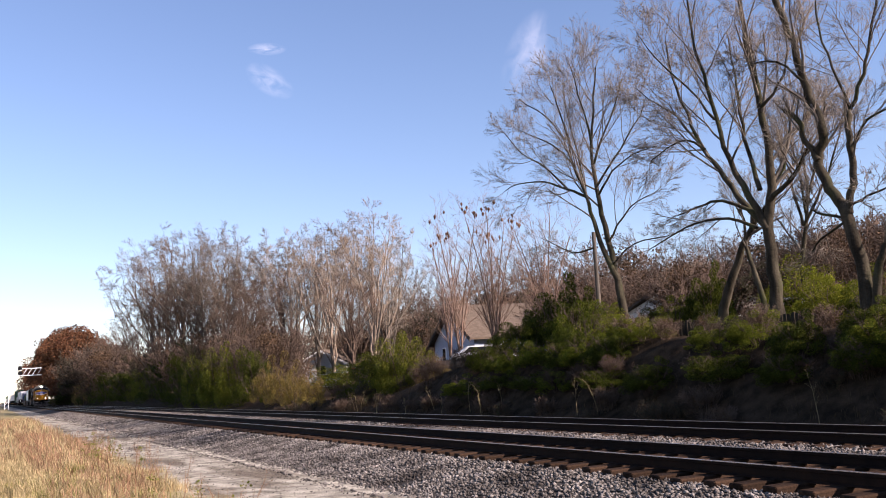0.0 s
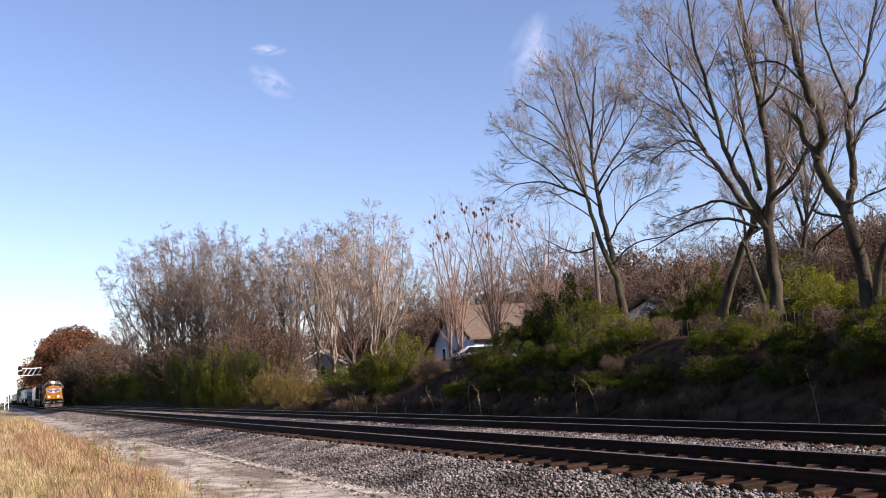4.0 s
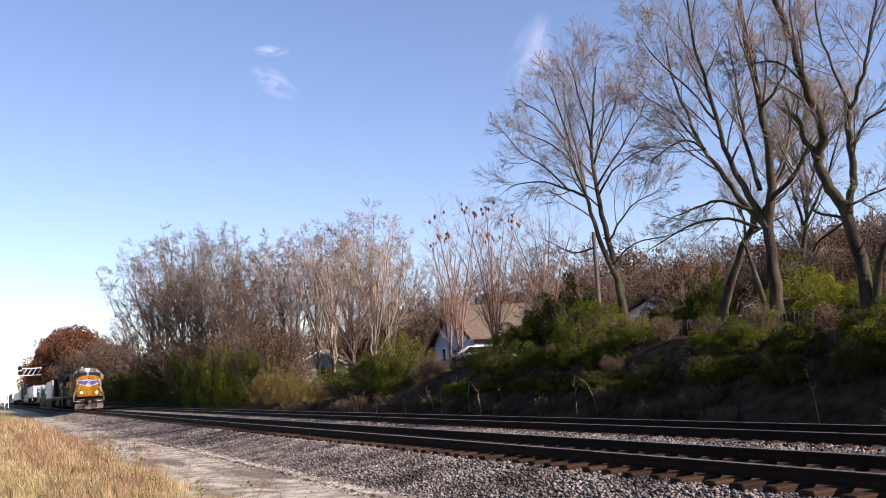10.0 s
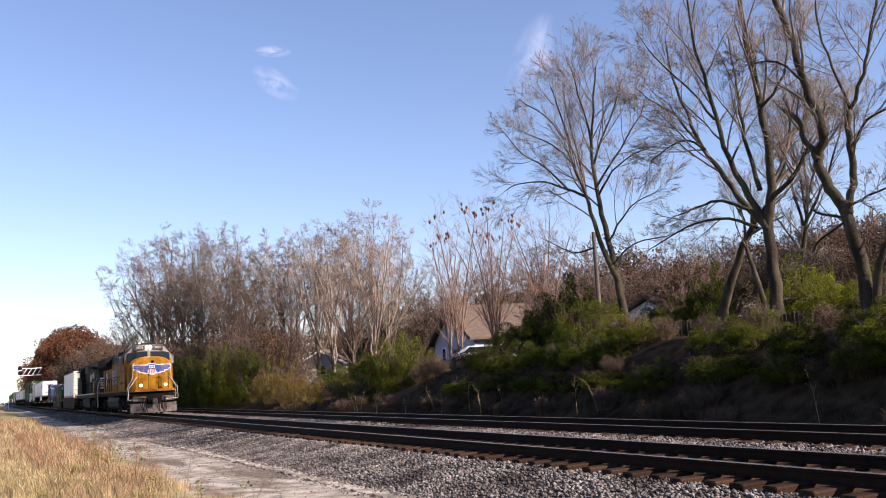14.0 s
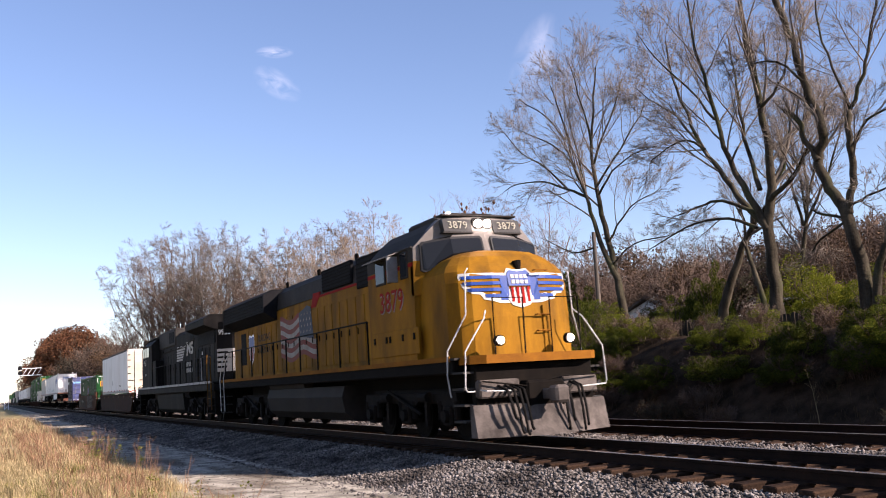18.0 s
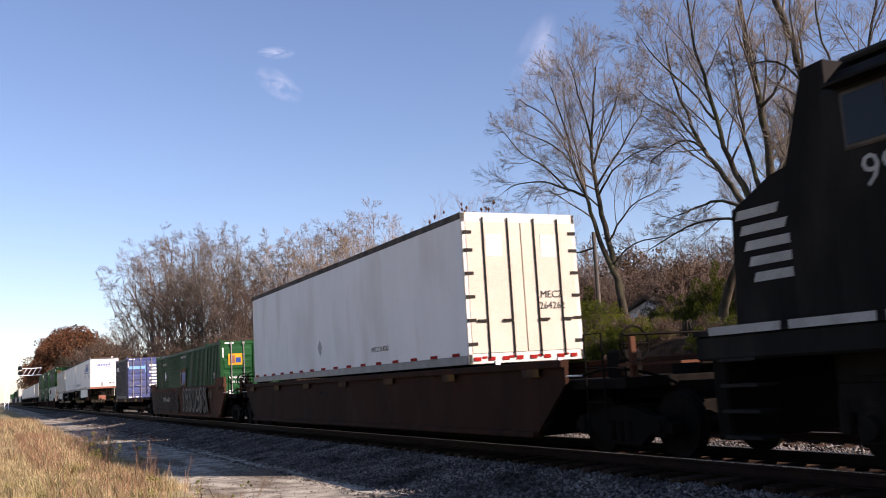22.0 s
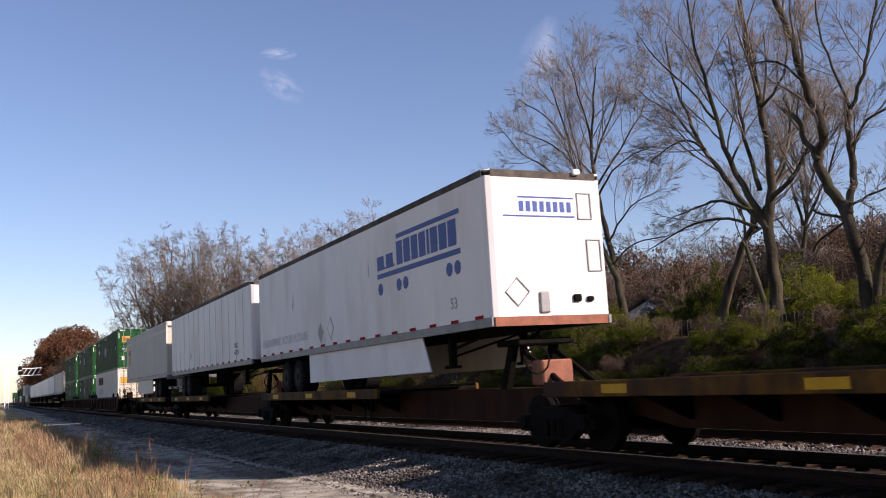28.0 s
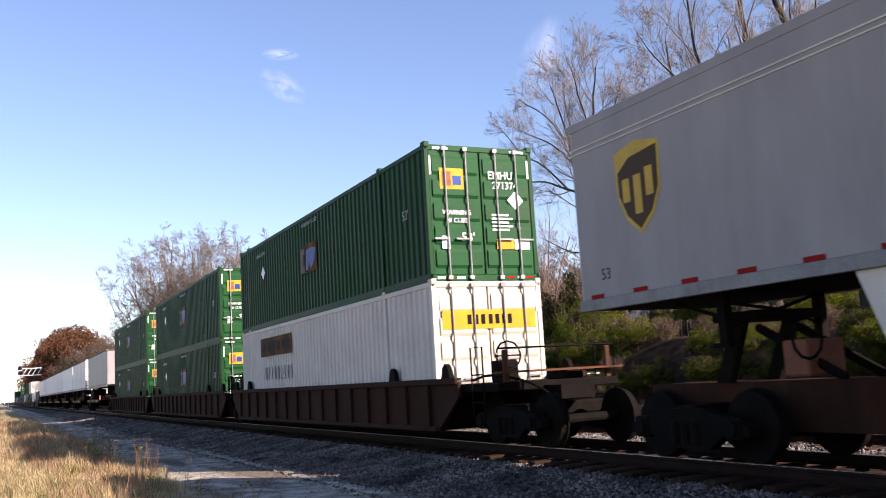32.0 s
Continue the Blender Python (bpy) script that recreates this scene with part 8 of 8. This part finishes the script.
                part("handle", Build().box(xd + way * 0.05, xd + way * 0.09, y - 0.02, y + s * 0.22, 0.8, 0.84), M_TANK, rod)
            for z0 in (0.35, 0.8, 1.25, 1.7, 2.15, 2.5):
                part("hinge", Build().box(xd + way * 0.03, xd + way * 0.055, s * (W - 0.2), s * (W - 0.02), z0, z0 + 0.06), M_TANK, d)
    part("door_frame", Build().box(xd - way * 0.02, xd + way * 0.03, -W, W, H - 0.2, H, 0.01).box(xd - way * 0.02, xd + way * 0.03, -W, W, 0, 0.2, 0.01).box(xd - way * 0.02, xd + way * 0.03, -W, -W + 0.09, 0, H, 0.01).box(xd - way * 0.02, xd + way * 0.03, W - 0.09, W, 0, H, 0.01), M_WHITECORR if turned else M_ALLOY, t)
    flip = (lambda x: x) if not turned else (lambda x: -Lg - x)
    if wheels:
        base = 1.06 - z
        for ax in (-12.2, -13.45):
            x = flip(ax)
            for s in (-1, 1):
                ty = part("tyre", shared(("tyre", s), lambda: _with(Build().cyl((0, s * 0.72, 0), (0, s * 0.76, 0), 0.44, 0.5, 24).cyl((0, s * 0.76, 0), (0, s * 1.2, 0), 0.5, 0.5, 24).cyl((0, s * 1.2, 0), (0, s * 1.24, 0), 0.5, 0.43, 24).mesh("tyre"), M_TYRE)), None, t, at=(x, 0, base + 0.5))
                part("rim", shared(("rim", s), lambda: _with(Build().cyl((0, s * 1.18, 0), (0, s * 1.25, 0), 0.29, 0.27, 18).cyl((0, s * 1.2, 0), (0, s * 1.29, 0), 0.11, 0.09, 10).mesh("rim"), M_TANK)), None, ty, "dull dark steel rim and hub")
            part("axle", Build().cyl((x, -0.8, base + 0.5), (x, 0.8, base + 0.5), 0.07, 0.07, 8), M_DARK, t)
        x0, x1 = flip(-14.3), flip(-11.2)
        part("bogie_frame", Build().box(x0, x1, -0.62, -0.5, base + 0.55, 0.05).box(x0, x1, 0.5, 0.62, base + 0.55, 0.05), M_DARK, t)
    if landing:
        for s in (-1, 1):
            x = flip(-2.6)
            part("landing_leg", Build().box(x - 0.07, x + 0.07, s * 0.85 - 0.07, s * 0.85 + 0.07, -0.62, 0.05, 0.01).box(x - 0.15, x + 0.15, s * 0.85 - 0.12, s * 0.85 + 0.12, -0.68, -0.62), M_DARK, t)
        part("leg_brace", Build().tube([(x, -0.85, -0.3), (x + (1.3 if not turned else -1.3), -0.5, 0.0)], 0.03, 5).tube([(x, 0.85, -0.3), (x + (1.3 if not turned else -1.3), 0.5, 0.0)], 0.03, 5).tube([(x, -0.85, -0.45), (x, 0.85, 0.0)], 0.025, 5), M_DARK, t)
    if skirt:
        for s in (-1, 1):
            a, b = flip(skirt[0]), flip(skirt[1])
            lo, hi = min(a, b), max(a, b)
            inset = 0.35 if not turned else -0.35
            part("side_skirt", Build().prism([(lo, 0.0), (hi, 0.0), (hi + (0.0 if not turned else 0.0), -0.78), (lo + 0.3, -0.78)] if turned else [(lo, 0.0), (hi, 0.0), (hi + 0.35, -0.72), (lo, -0.78)], s * 1.22, s * 1.25, "y"), M_WHITECORR if turned else skin, t)
    if turned:
        part("bumper_guard", Build().box(0.0, 0.08, -1.2, 1.2, -0.62, -0.5).box(0.0, 0.06, -0.75, -0.65, -0.6, 0.05).box(0.0, 0.06, 0.65, 0.75, -0.6, 0.05), M_STEEL, t)
        for k in range(8):
            part("reflector", Build().box(0.08, 0.086, -1.1 + 0.28 * k, -0.96 + 0.28 * k, -0.6, -0.52), M_RED, t)
            part("reflector", Build().box(0.045, 0.05, -1.2 + 0.31 * k, -1.05 + 0.31 * k, 0.06, 0.13), M_RED, t)
    else:
        part("nose_fittings", Build().box(0.0, 0.06, 0.45, 0.62, 0.42, 0.56, 0.02).box(0.0, 0.06, 0.75, 0.9, 0.42, 0.52, 0.02), M_DARK, t)
    side = -W - 0.003
    if style == "stripes":
        # big company lettering drawn as plain bars between two long stripes
        flat(t, "stripe", rect(-4.2, -1.08, 2.27, 2.37), side, M_NAVYPAINT)
        flat(t, "stripe", rect(-5.4, -1.1, 1.49, 1.60), side, M_NAVYPAINT)
        xs = [-4.22, -3.82, -3.40, -3.0, -2.6, -2.42, -2.02, -1.6]
        ws = [0.33, 0.35, 0.33, 0.33, 0.12, 0.33, 0.35, 0.36]
        for x, w in zip(xs, ws):
            flat(t, "letter_bar", rect(x, x + w, 1.68, 2.2), side, M_NAVYPAINT)
        for x in (-5.38, -4.84):
            flat(t, "letter_bar", rect(x, x + 0.4, 1.68, 2.0), side, M_NAVYPAINT)
            flat(t, "letter_bar", rect(x + 0.43, x + 0.49, 1.68, 1.74), side, M_NAVYPAINT)
        for x in (-5.24, -4.15, -3.78, -1.62, -1.26):
            n = 14
            flat(t, "dot", [(x + 0.14 * math.cos(6.283 * k / n), 1.24 + 0.14 * math.sin(6.283 * k / n)) for k in range(n)], side, M_NAVYPAINT)
        for cx, cz, w, h, m in ((-8.9, 0.62, 0.26, 0.32, M_GREYTEXT), (-8.9, 0.62, 0.21, 0.26, M_WHITEBOX), (-9.75, 0.55, 0.24, 0.28, M_GREYBOX)):
            flat(t, "placard", [(cx - w, cz), (cx, cz - h), (cx + w, cz), (cx, cz + h)], side - (0.004 if m is M_WHITEBOX else 0), m)
        flat(t, "scuff", [(-12.32, 1.5), (-12.27, 1.35), (-12.22, 1.55), (-12.2, 1.95), (-12.26, 1.7)], side, M_GREYBOX)
        flat(t, "scuff", [(-6.0, 1.75), (-5.97, 1.6), (-5.95, 1.8), (-5.96, 2.0)], side, M_GREYBOX)
        lettering("53", 0.32, M_GREYTEXT, t, on_side(-1.5, side - 0.002, 0.55), "number")
        lettering("DELIVERING YOUR FUTURE", 0.36, M_TEALPAINT, t, on_side(-13.35, side - 0.002, 0.55), "lettering", 1.12)
        for y0, y1, z0, z1 in ((-0.62, 0.62, 2.38, 2.41), (-0.95, 0.62, 2.02, 2.05)):
            part("thin_stripe", Build().box(0.0, 0.006, y0, y1, z0, z1), M_NAVYPAINT, t)
        for k in range(8):
            part("letter_bar", Build().box(0.0, 0.006, -0.6 + 0.15 * k, -0.5 + 0.15 * k, 2.12, 2.32), M_NAVYPAINT, t)
        for y, z0, s2 in ((0.85, 2.0, 0.5), (1.0, 1.0, 0.6)):
            part("frame_holder", Build().tube([(0.01, y - 0.15, z0), (0.01, y + 0.15, z0), (0.01, y + 0.15, z0 + s2), (0.01, y - 0.15, z0 + s2), (0.01, y - 0.15, z0)], 0.018, 5), M_GREYTEXT, t)
        part("placard_holder", Build().tube([(0.01, -0.75, 0.36), (0.01, -0.5, 0.62), (0.01, -0.75, 0.88), (0.01, -1.0, 0.62), (0.01, -0.75, 0.36)], 0.016, 5), M_GREYTEXT, t)
        part("document_box", Build().box(0.0, 0.05, -0.3, -0.08, 0.22, 0.62, 0.03), M_GREYTEXT, t)
        part("roof_lamp", Build().box(-0.1, 0.08, 0.62, 0.78, H - 0.05, H + 0.06, 0.02), M_WHITE, t)
        part("rust_edge", Build().box(-0.02, 0.012, -W + 0.05, W - 0.1, 0.0, 0.17), M_RUST, t)
    if style == "mecz":
        lettering("MECZ", 0.25, M_BOARD, t, on_side(-2.25, side - 0.002, 0.76), "lettering")
        lettering("467231", 0.25, M_BOARD, t, on_side(-2.25, side - 0.002, 0.50), "number")
        lettering("MECZ", 0.24, M_BOARD, t, on_front(0.006, -0.6, 1.42), "lettering")
        lettering("467231", 0.24, M_BOARD, t, on_front(0.006, -0.6, 1.16), "number")
        part("placard_holder", Build().tube([(0.01, -0.7, 0.3), (0.01, -0.4, 0.6), (0.01, -0.7, 0.9), (0.01, -1.0, 0.6), (0.01, -0.7, 0.3)], 0.016, 5), M_GREYTEXT, t)
        flat(t, "placard", [(-11.3, 0.75), (-11.15, 0.55), (-11.0, 0.75), (-11.15, 0.95)], side, M_GREYTEXT)
    if style == "box":
        lettering("MECZ 264262", 0.17, M_BOARD, t, on_side(-4.42, side - 0.002, 0.52), "number", 1.05)
        flat(t, "placard", [(-9.0, 0.78), (-8.82, 0.56), (-8.64, 0.78), (-8.82, 1.0)], side, M_GREYTEXT)
        lettering("MECZ", 0.2, M_BOARD, t, on_front(0.05, 0.62, 1.3), "lettering")
        lettering("264262", 0.2, M_BOARD, t, on_front(0.05, 0.62, 1.08), "number")
        for y in (-0.62, 0.62):
            part("document_plate", Build().box(0.04, 0.046, y - 0.18, y + 0.18, 2.05, 2.5), M_WHITECORR, t)
            for k in range(2):
                part("reflector", Build().box(0.04, 0.05, y - 0.4 + 0.6 * k, y - 0.3 + 0.6 * k, 0.1, 0.14), M_RED, t)
    if style == "shield":
        # brown shield with a gold curve, no letters
        x, z0, k = -14.5, 1.60, 0.8
        rim = [(-0.62, 0.72), (0, 0.86), (0.62, 0.72), (0.6, -0.05), (0.38, -0.5), (0, -0.8), (-0.38, -0.5), (-0.6, -0.05)]
        field = [(-0.54, 0.36), (-0.2, 0.58), (0.56, 0.66), (0.53, -0.05), (0.33, -0.44), (0, -0.71), (-0.33, -0.44), (-0.53, -0.05)]
        flat(t, "shield", [(x + k * p, z0 + k * q) for p, q in rim], side, M_GOLD)
        flat(t, "shield_field", [(x + k * p, z0 + k * q) for p, q in field], side - 0.006, M_BROWNPAINT)
        for p, w, lo, hi in ((-0.42, 0.2, -0.2, 0.22), (-0.1, 0.2, -0.45, 0.24), (0.22, 0.2, -0.18, 0.32)):
            flat(t, "letter_bar", rect(x + k * p, x + k * (p + w), z0 + k * lo, z0 + k * hi), side - 0.012, M_GOLD)
        lettering("53", 0.24, M_BOARD, t, on_side(-15.4, side - 0.002, 0.5), "number")
        for k in range(2):
            part("belt_line", Build().box(-Lg + 0.05, -0.05, -W - 0.012, -W, H - 0.50 + 0.08 * k, H - 0.48 + 0.08 * k), M_WHITECORR, t)
    TRAIN.append((t, off, z))
    return t


def graffiti(c, mid, f, b):
    """Sprayed loops over the well wagon's side: dark-edged pale curves at one end, dim brown bubbles at the other."""
    rng = random.Random(41)
    y = -1.508

    def curve(pts, w, edge, fill, depth):
        stroke(c, "spray_outline", pts, w * 0.35 + 0.05, w + 0.06, y - depth, edge)
        stroke(c, "spray_stroke", pts, w * 0.35, w, y - depth - 0.003, fill)

    # smudged undercoat
    for k in range(9):
        x = f - 3.1 - 0.62 * k
        stroke(c, "spray_haze", [(x + rng.uniform(-0.2, 0.2), 0.5), (x + rng.uniform(-0.3, 0.3), 0.9), (x + rng.uniform(-0.3, 0.3), 1.4)], 0.12, rng.uniform(0.2, 0.34), y + 0.001, M_GRAFDARK if k % 2 else M_GRAFBROWN)
    for k in range(7):
        x = f - 3.4 - 0.78 * k
        g = rng.uniform(-0.25, 0.25)
        curve([(x + 0.34, 1.36), (x - 0.12, 1.42), (x - 0.22, 1.14), (x + 0.16 + g, 0.96), (x + 0.24 + g, 0.66), (x - 0.14, 0.48), (x - 0.34, 0.6)], rng.uniform(0.085, 0.13), M_GRAFDARK, M_GRAF, 0.004)
    for k in range(8):
        x = f - 3.15 - 0.66 * k
        lean = rng.choice((-0.5, 0.45, 0.3))
        curve([(x - lean * 0.6, 1.44), (x, 1.1), (x + lean * 0.3, 0.8), (x + lean, 0.44)], rng.uniform(0.05, 0.10), M_GRAF if k % 3 else M_GRAFDARK, M_GRAFDARK if k % 3 else M_GRAF, 0.012)
    for k in range(9):
        x = f - 2.0 - 0.09 * k
        stroke(c, "spray_tag", [(x, 1.0 + rng.uniform(-0.1, 0.1)), (x + rng.uniform(-0.15, 0.15), 1.15), (x + rng.uniform(-0.15, 0.15), 1.3)], 0.006, 0.016, y - 0.004, M_GRAF)
    # tall dark letters with pale edges over the rest of the side
    for k in range(10):
        x = b + 1.3 + 0.78 * k
        w, h = rng.uniform(0.26, 0.36), rng.uniform(0.8, 1.0)
        lean = rng.uniform(-0.25, 0.25)
        form = k % 3
        if form == 0:
            loop = [(x + w, 1.3), (x - w * 0.3, 1.38), (x - w, 1.1), (x + lean, 0.92), (x + w, 0.68), (x + w * 0.2, 0.46), (x - w, 0.56)]
        elif form == 1:
            loop = [(x - w, 0.44), (x - w + lean * 0.4, 1.0), (x + lean, 0.42 + h), (x + w + lean * 0.4, 0.95), (x + w * 0.7, 0.44)]
        else:
            loop = [(x - w * 0.6, 1.4), (x - w + lean, 0.8), (x - w * 0.1, 0.46), (x + w * 0.8, 0.62), (x + w + lean, 1.36)]
        curve(loop, rng.uniform(0.06, 0.10), M_GRAFEDGE, M_GRAFDARK, 0.004)
        stroke(c, "spray_haze", [(x - w, 0.5 + rng.uniform(0, 0.3)), (x, 0.7 + rng.uniform(0, 0.4)), (x + w, 0.6 + rng.uniform(0, 0.5))], 0.03, rng.uniform(0.06, 0.13), y + 0.001, M_GRAFBROWN)
    lettering("DTTX 646824", 0.3, M_CREAM, c, on_side(b + 5.6, y - 0.026, 0.98), "number", 1.15)


def build_train():
    yellow_locomotive()
    black_locomotive()
    well_car("well_wagon", "brown well wagon with tall smooth side sills", -37.4, -57.4, (-36.5, -57.9), 1.43)
    lettering("72666", 0.26, M_TANK, TRAIN[-1][0], on_side(-1.75, -1.435, 1.03), "number")
    trailer("white container with dark hinges, riding in a well wagon", -40.84, 1.50, 2.92, M_WHITEBOX, True, None, 0, False, False, "box")
    c, mid, f, b = well_car("well_wagon", "brown well wagon covered in pale graffiti", -61.0, -79.3, (-60.6, -79.9), 1.52, 0, raised=True, base=M_RUSTBROWN)
    graffiti(c, mid, f, b)
    container("green ribbed steel container low in a graffitied well wagon", 16.15, 2.87, M_GREENSHADE, -62.25, 0.35, M_GREENLIT, "green")
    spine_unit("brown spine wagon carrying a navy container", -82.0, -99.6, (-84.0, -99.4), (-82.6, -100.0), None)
    container("short navy blue ribbed container with brighter blue doors", 6.06, 2.70, M_NAVYBOX, -91.5, 1.12, M_NAVYDOOR, "navy")
    spine_unit("empty spine wagon with faded yellow side channels", -100.2, -117.2, (-105.8, -117.2), (-117.3,), -101.5)
    spine_unit("spine wagon with faded yellow side channels under a trailer", -117.4, -135.0, (-124.5, -134.9), (-135.1,), -119.6)
    trailer("white trailer with blue stripes and a rust-edged front", -118.8, 2.14, 2.9, M_WHITEBOX, False, (-11.0, -3.2), 0, True, True, "stripes")
    spine_unit("spine wagon with faded yellow side channels under a trailer", -135.2, -152.6, (-143.5, -152.6), (-152.7,), -137.0)
    trailer("white panelled trailer on a spine wagon", -136.15, 2.14, 2.9, M_WHITEBOX, False, None, 13, True, True, "mecz")
    spine_unit("spine wagon with faded yellow side channels under a trailer", -152.8, -170.0, (-154.7, -164.0), (-168.3,), -167.8)
    trailer("grey trailer with a brown and gold shield emblem", -154.1, 2.14, 2.9, M_GREYBOX, True, (-5.0, -11.0), 0, True, True, "shield")
    for k, off in enumerate((-175.5, -195.3, -215.3)):
        f0, b0 = off + 1.2, off - 17.3
        well_car("well_wagon", "brown ribbed well wagon with a double stack", f0, b0, ((off + 2.4, off - 18.0) if k == 0 else (off - 18.0,)), 1.25, 15)
        if k == 0:
            container("white ribbed container under a green one, with a yellow sign", 16.15, 2.9, M_WHITECORR, off, 0.35, M_CREAMDOOR, "white")
        else:
            container("green ribbed steel container at the bottom of a stack", 16.15, 2.9, M_GREENSHADE, off, 0.35, M_GREENLIT, "green")
        container("green ribbed steel container on top of a stack", 16.15, 2.9, M_GREENSHADE, off, 3.25, M_GREENLIT, "green")
    # the rest of the train, far down the line
    off = -237.3
    rng = random.Random(6)
    for k in range(7):
        spine_unit("spine wagon with faded yellow side channels under a trailer", off + 0.9, off - 17.0, (off - 6.0, off - 16.9), (off + 1.2, off - 17.2) if k == 0 else (off - 17.2,), off - 0.9)
        trailer("plain white trailer far down the train" if k else "pale grey trailer far down the train", off, 2.14, 2.95, M_WHITEBOX if k else M_GREYBOX, k == 1, None, 13 if k % 2 else 0, True, True, "")
        off -= 19.3 if k == 0 else 17.7
    for k in range(12):
        off -= 3.0
        well_car("well_wagon", "brown ribbed well wagon far down the train", off + 1.2, off - 17.3, (off + 2.2, off - 18.3), 1.25, 0)
        kind = rng.choice(((M_GREENSHADE, "green ribbed container far down the train"), (M_WHITECORR, "white ribbed container far down the train"), (M_NAVYBOX, "navy ribbed container far down the train")))
        container(kind[1], 16.15, 2.9, kind[0], off, 0.35)
        if rng.random() < 0.55:
            kind = rng.choice(((M_GREENSHADE, "green ribbed container on a stack far down the train"), (M_WHITECORR, "white ribbed container on a stack far down the train")))
            container(kind[1], 16.15, 2.9, kind[0], off, 3.25)
        off -= 19.8


build_train()


# ---- motion ----
def run(t):
    """How far the train has come at t seconds, from its place at 20 s."""
    u = (t - 20) / 12
    return 150.315 * u + 10.1945 * u * u - 0.1274 * u ** 3 - 1.8419 * u ** 4


def rolling(r, x, z):
    """Rows of a wheelset: its turn follows the way that the train has gone."""
    rows, gone, t = [], -1e9, 0.0
    while t <= 32.0001:
        rows.append((t, pose(x, 0, z, 0, math.degrees(run(t) / r), 0)))
        t += 1 / 30
    return rows


def motions():
    walk(cam, [(0, STAND), (32, STAND)], EXPOSURES)
    for ob, off, z in TRAIN:
        walk(ob, [(t, pose(run(t) + off, TRACK_Y, z)) for t in range(33)])
    for ob, place, k in CLOUDS:
        walk(ob, [(s, STAND @ Matrix.Translation(((s - 16) * 0.75 * k, -(s - 16) * 0.3 * k, 0)) @ STAND.inverted() @ place) for s in (0, 32)])
    # wheelsets at the same place in their trucks turn alike
    first = {}
    for ob in list(scene.collection.objects):
        if ob.name.startswith("wheelset"):
            key = (round(ob.location.x, 2), round(ob.location.z, 3))
            if key not in first:
                walk(ob, rolling(key[1], *key))
                first[key] = ob
            else:
                ob.rotation_mode = "QUATERNION"
                data = ob.animation_data_create()
                data.action = first[key].animation_data.action
                data.action_slot = first[key].animation_data.action_slot


motions()
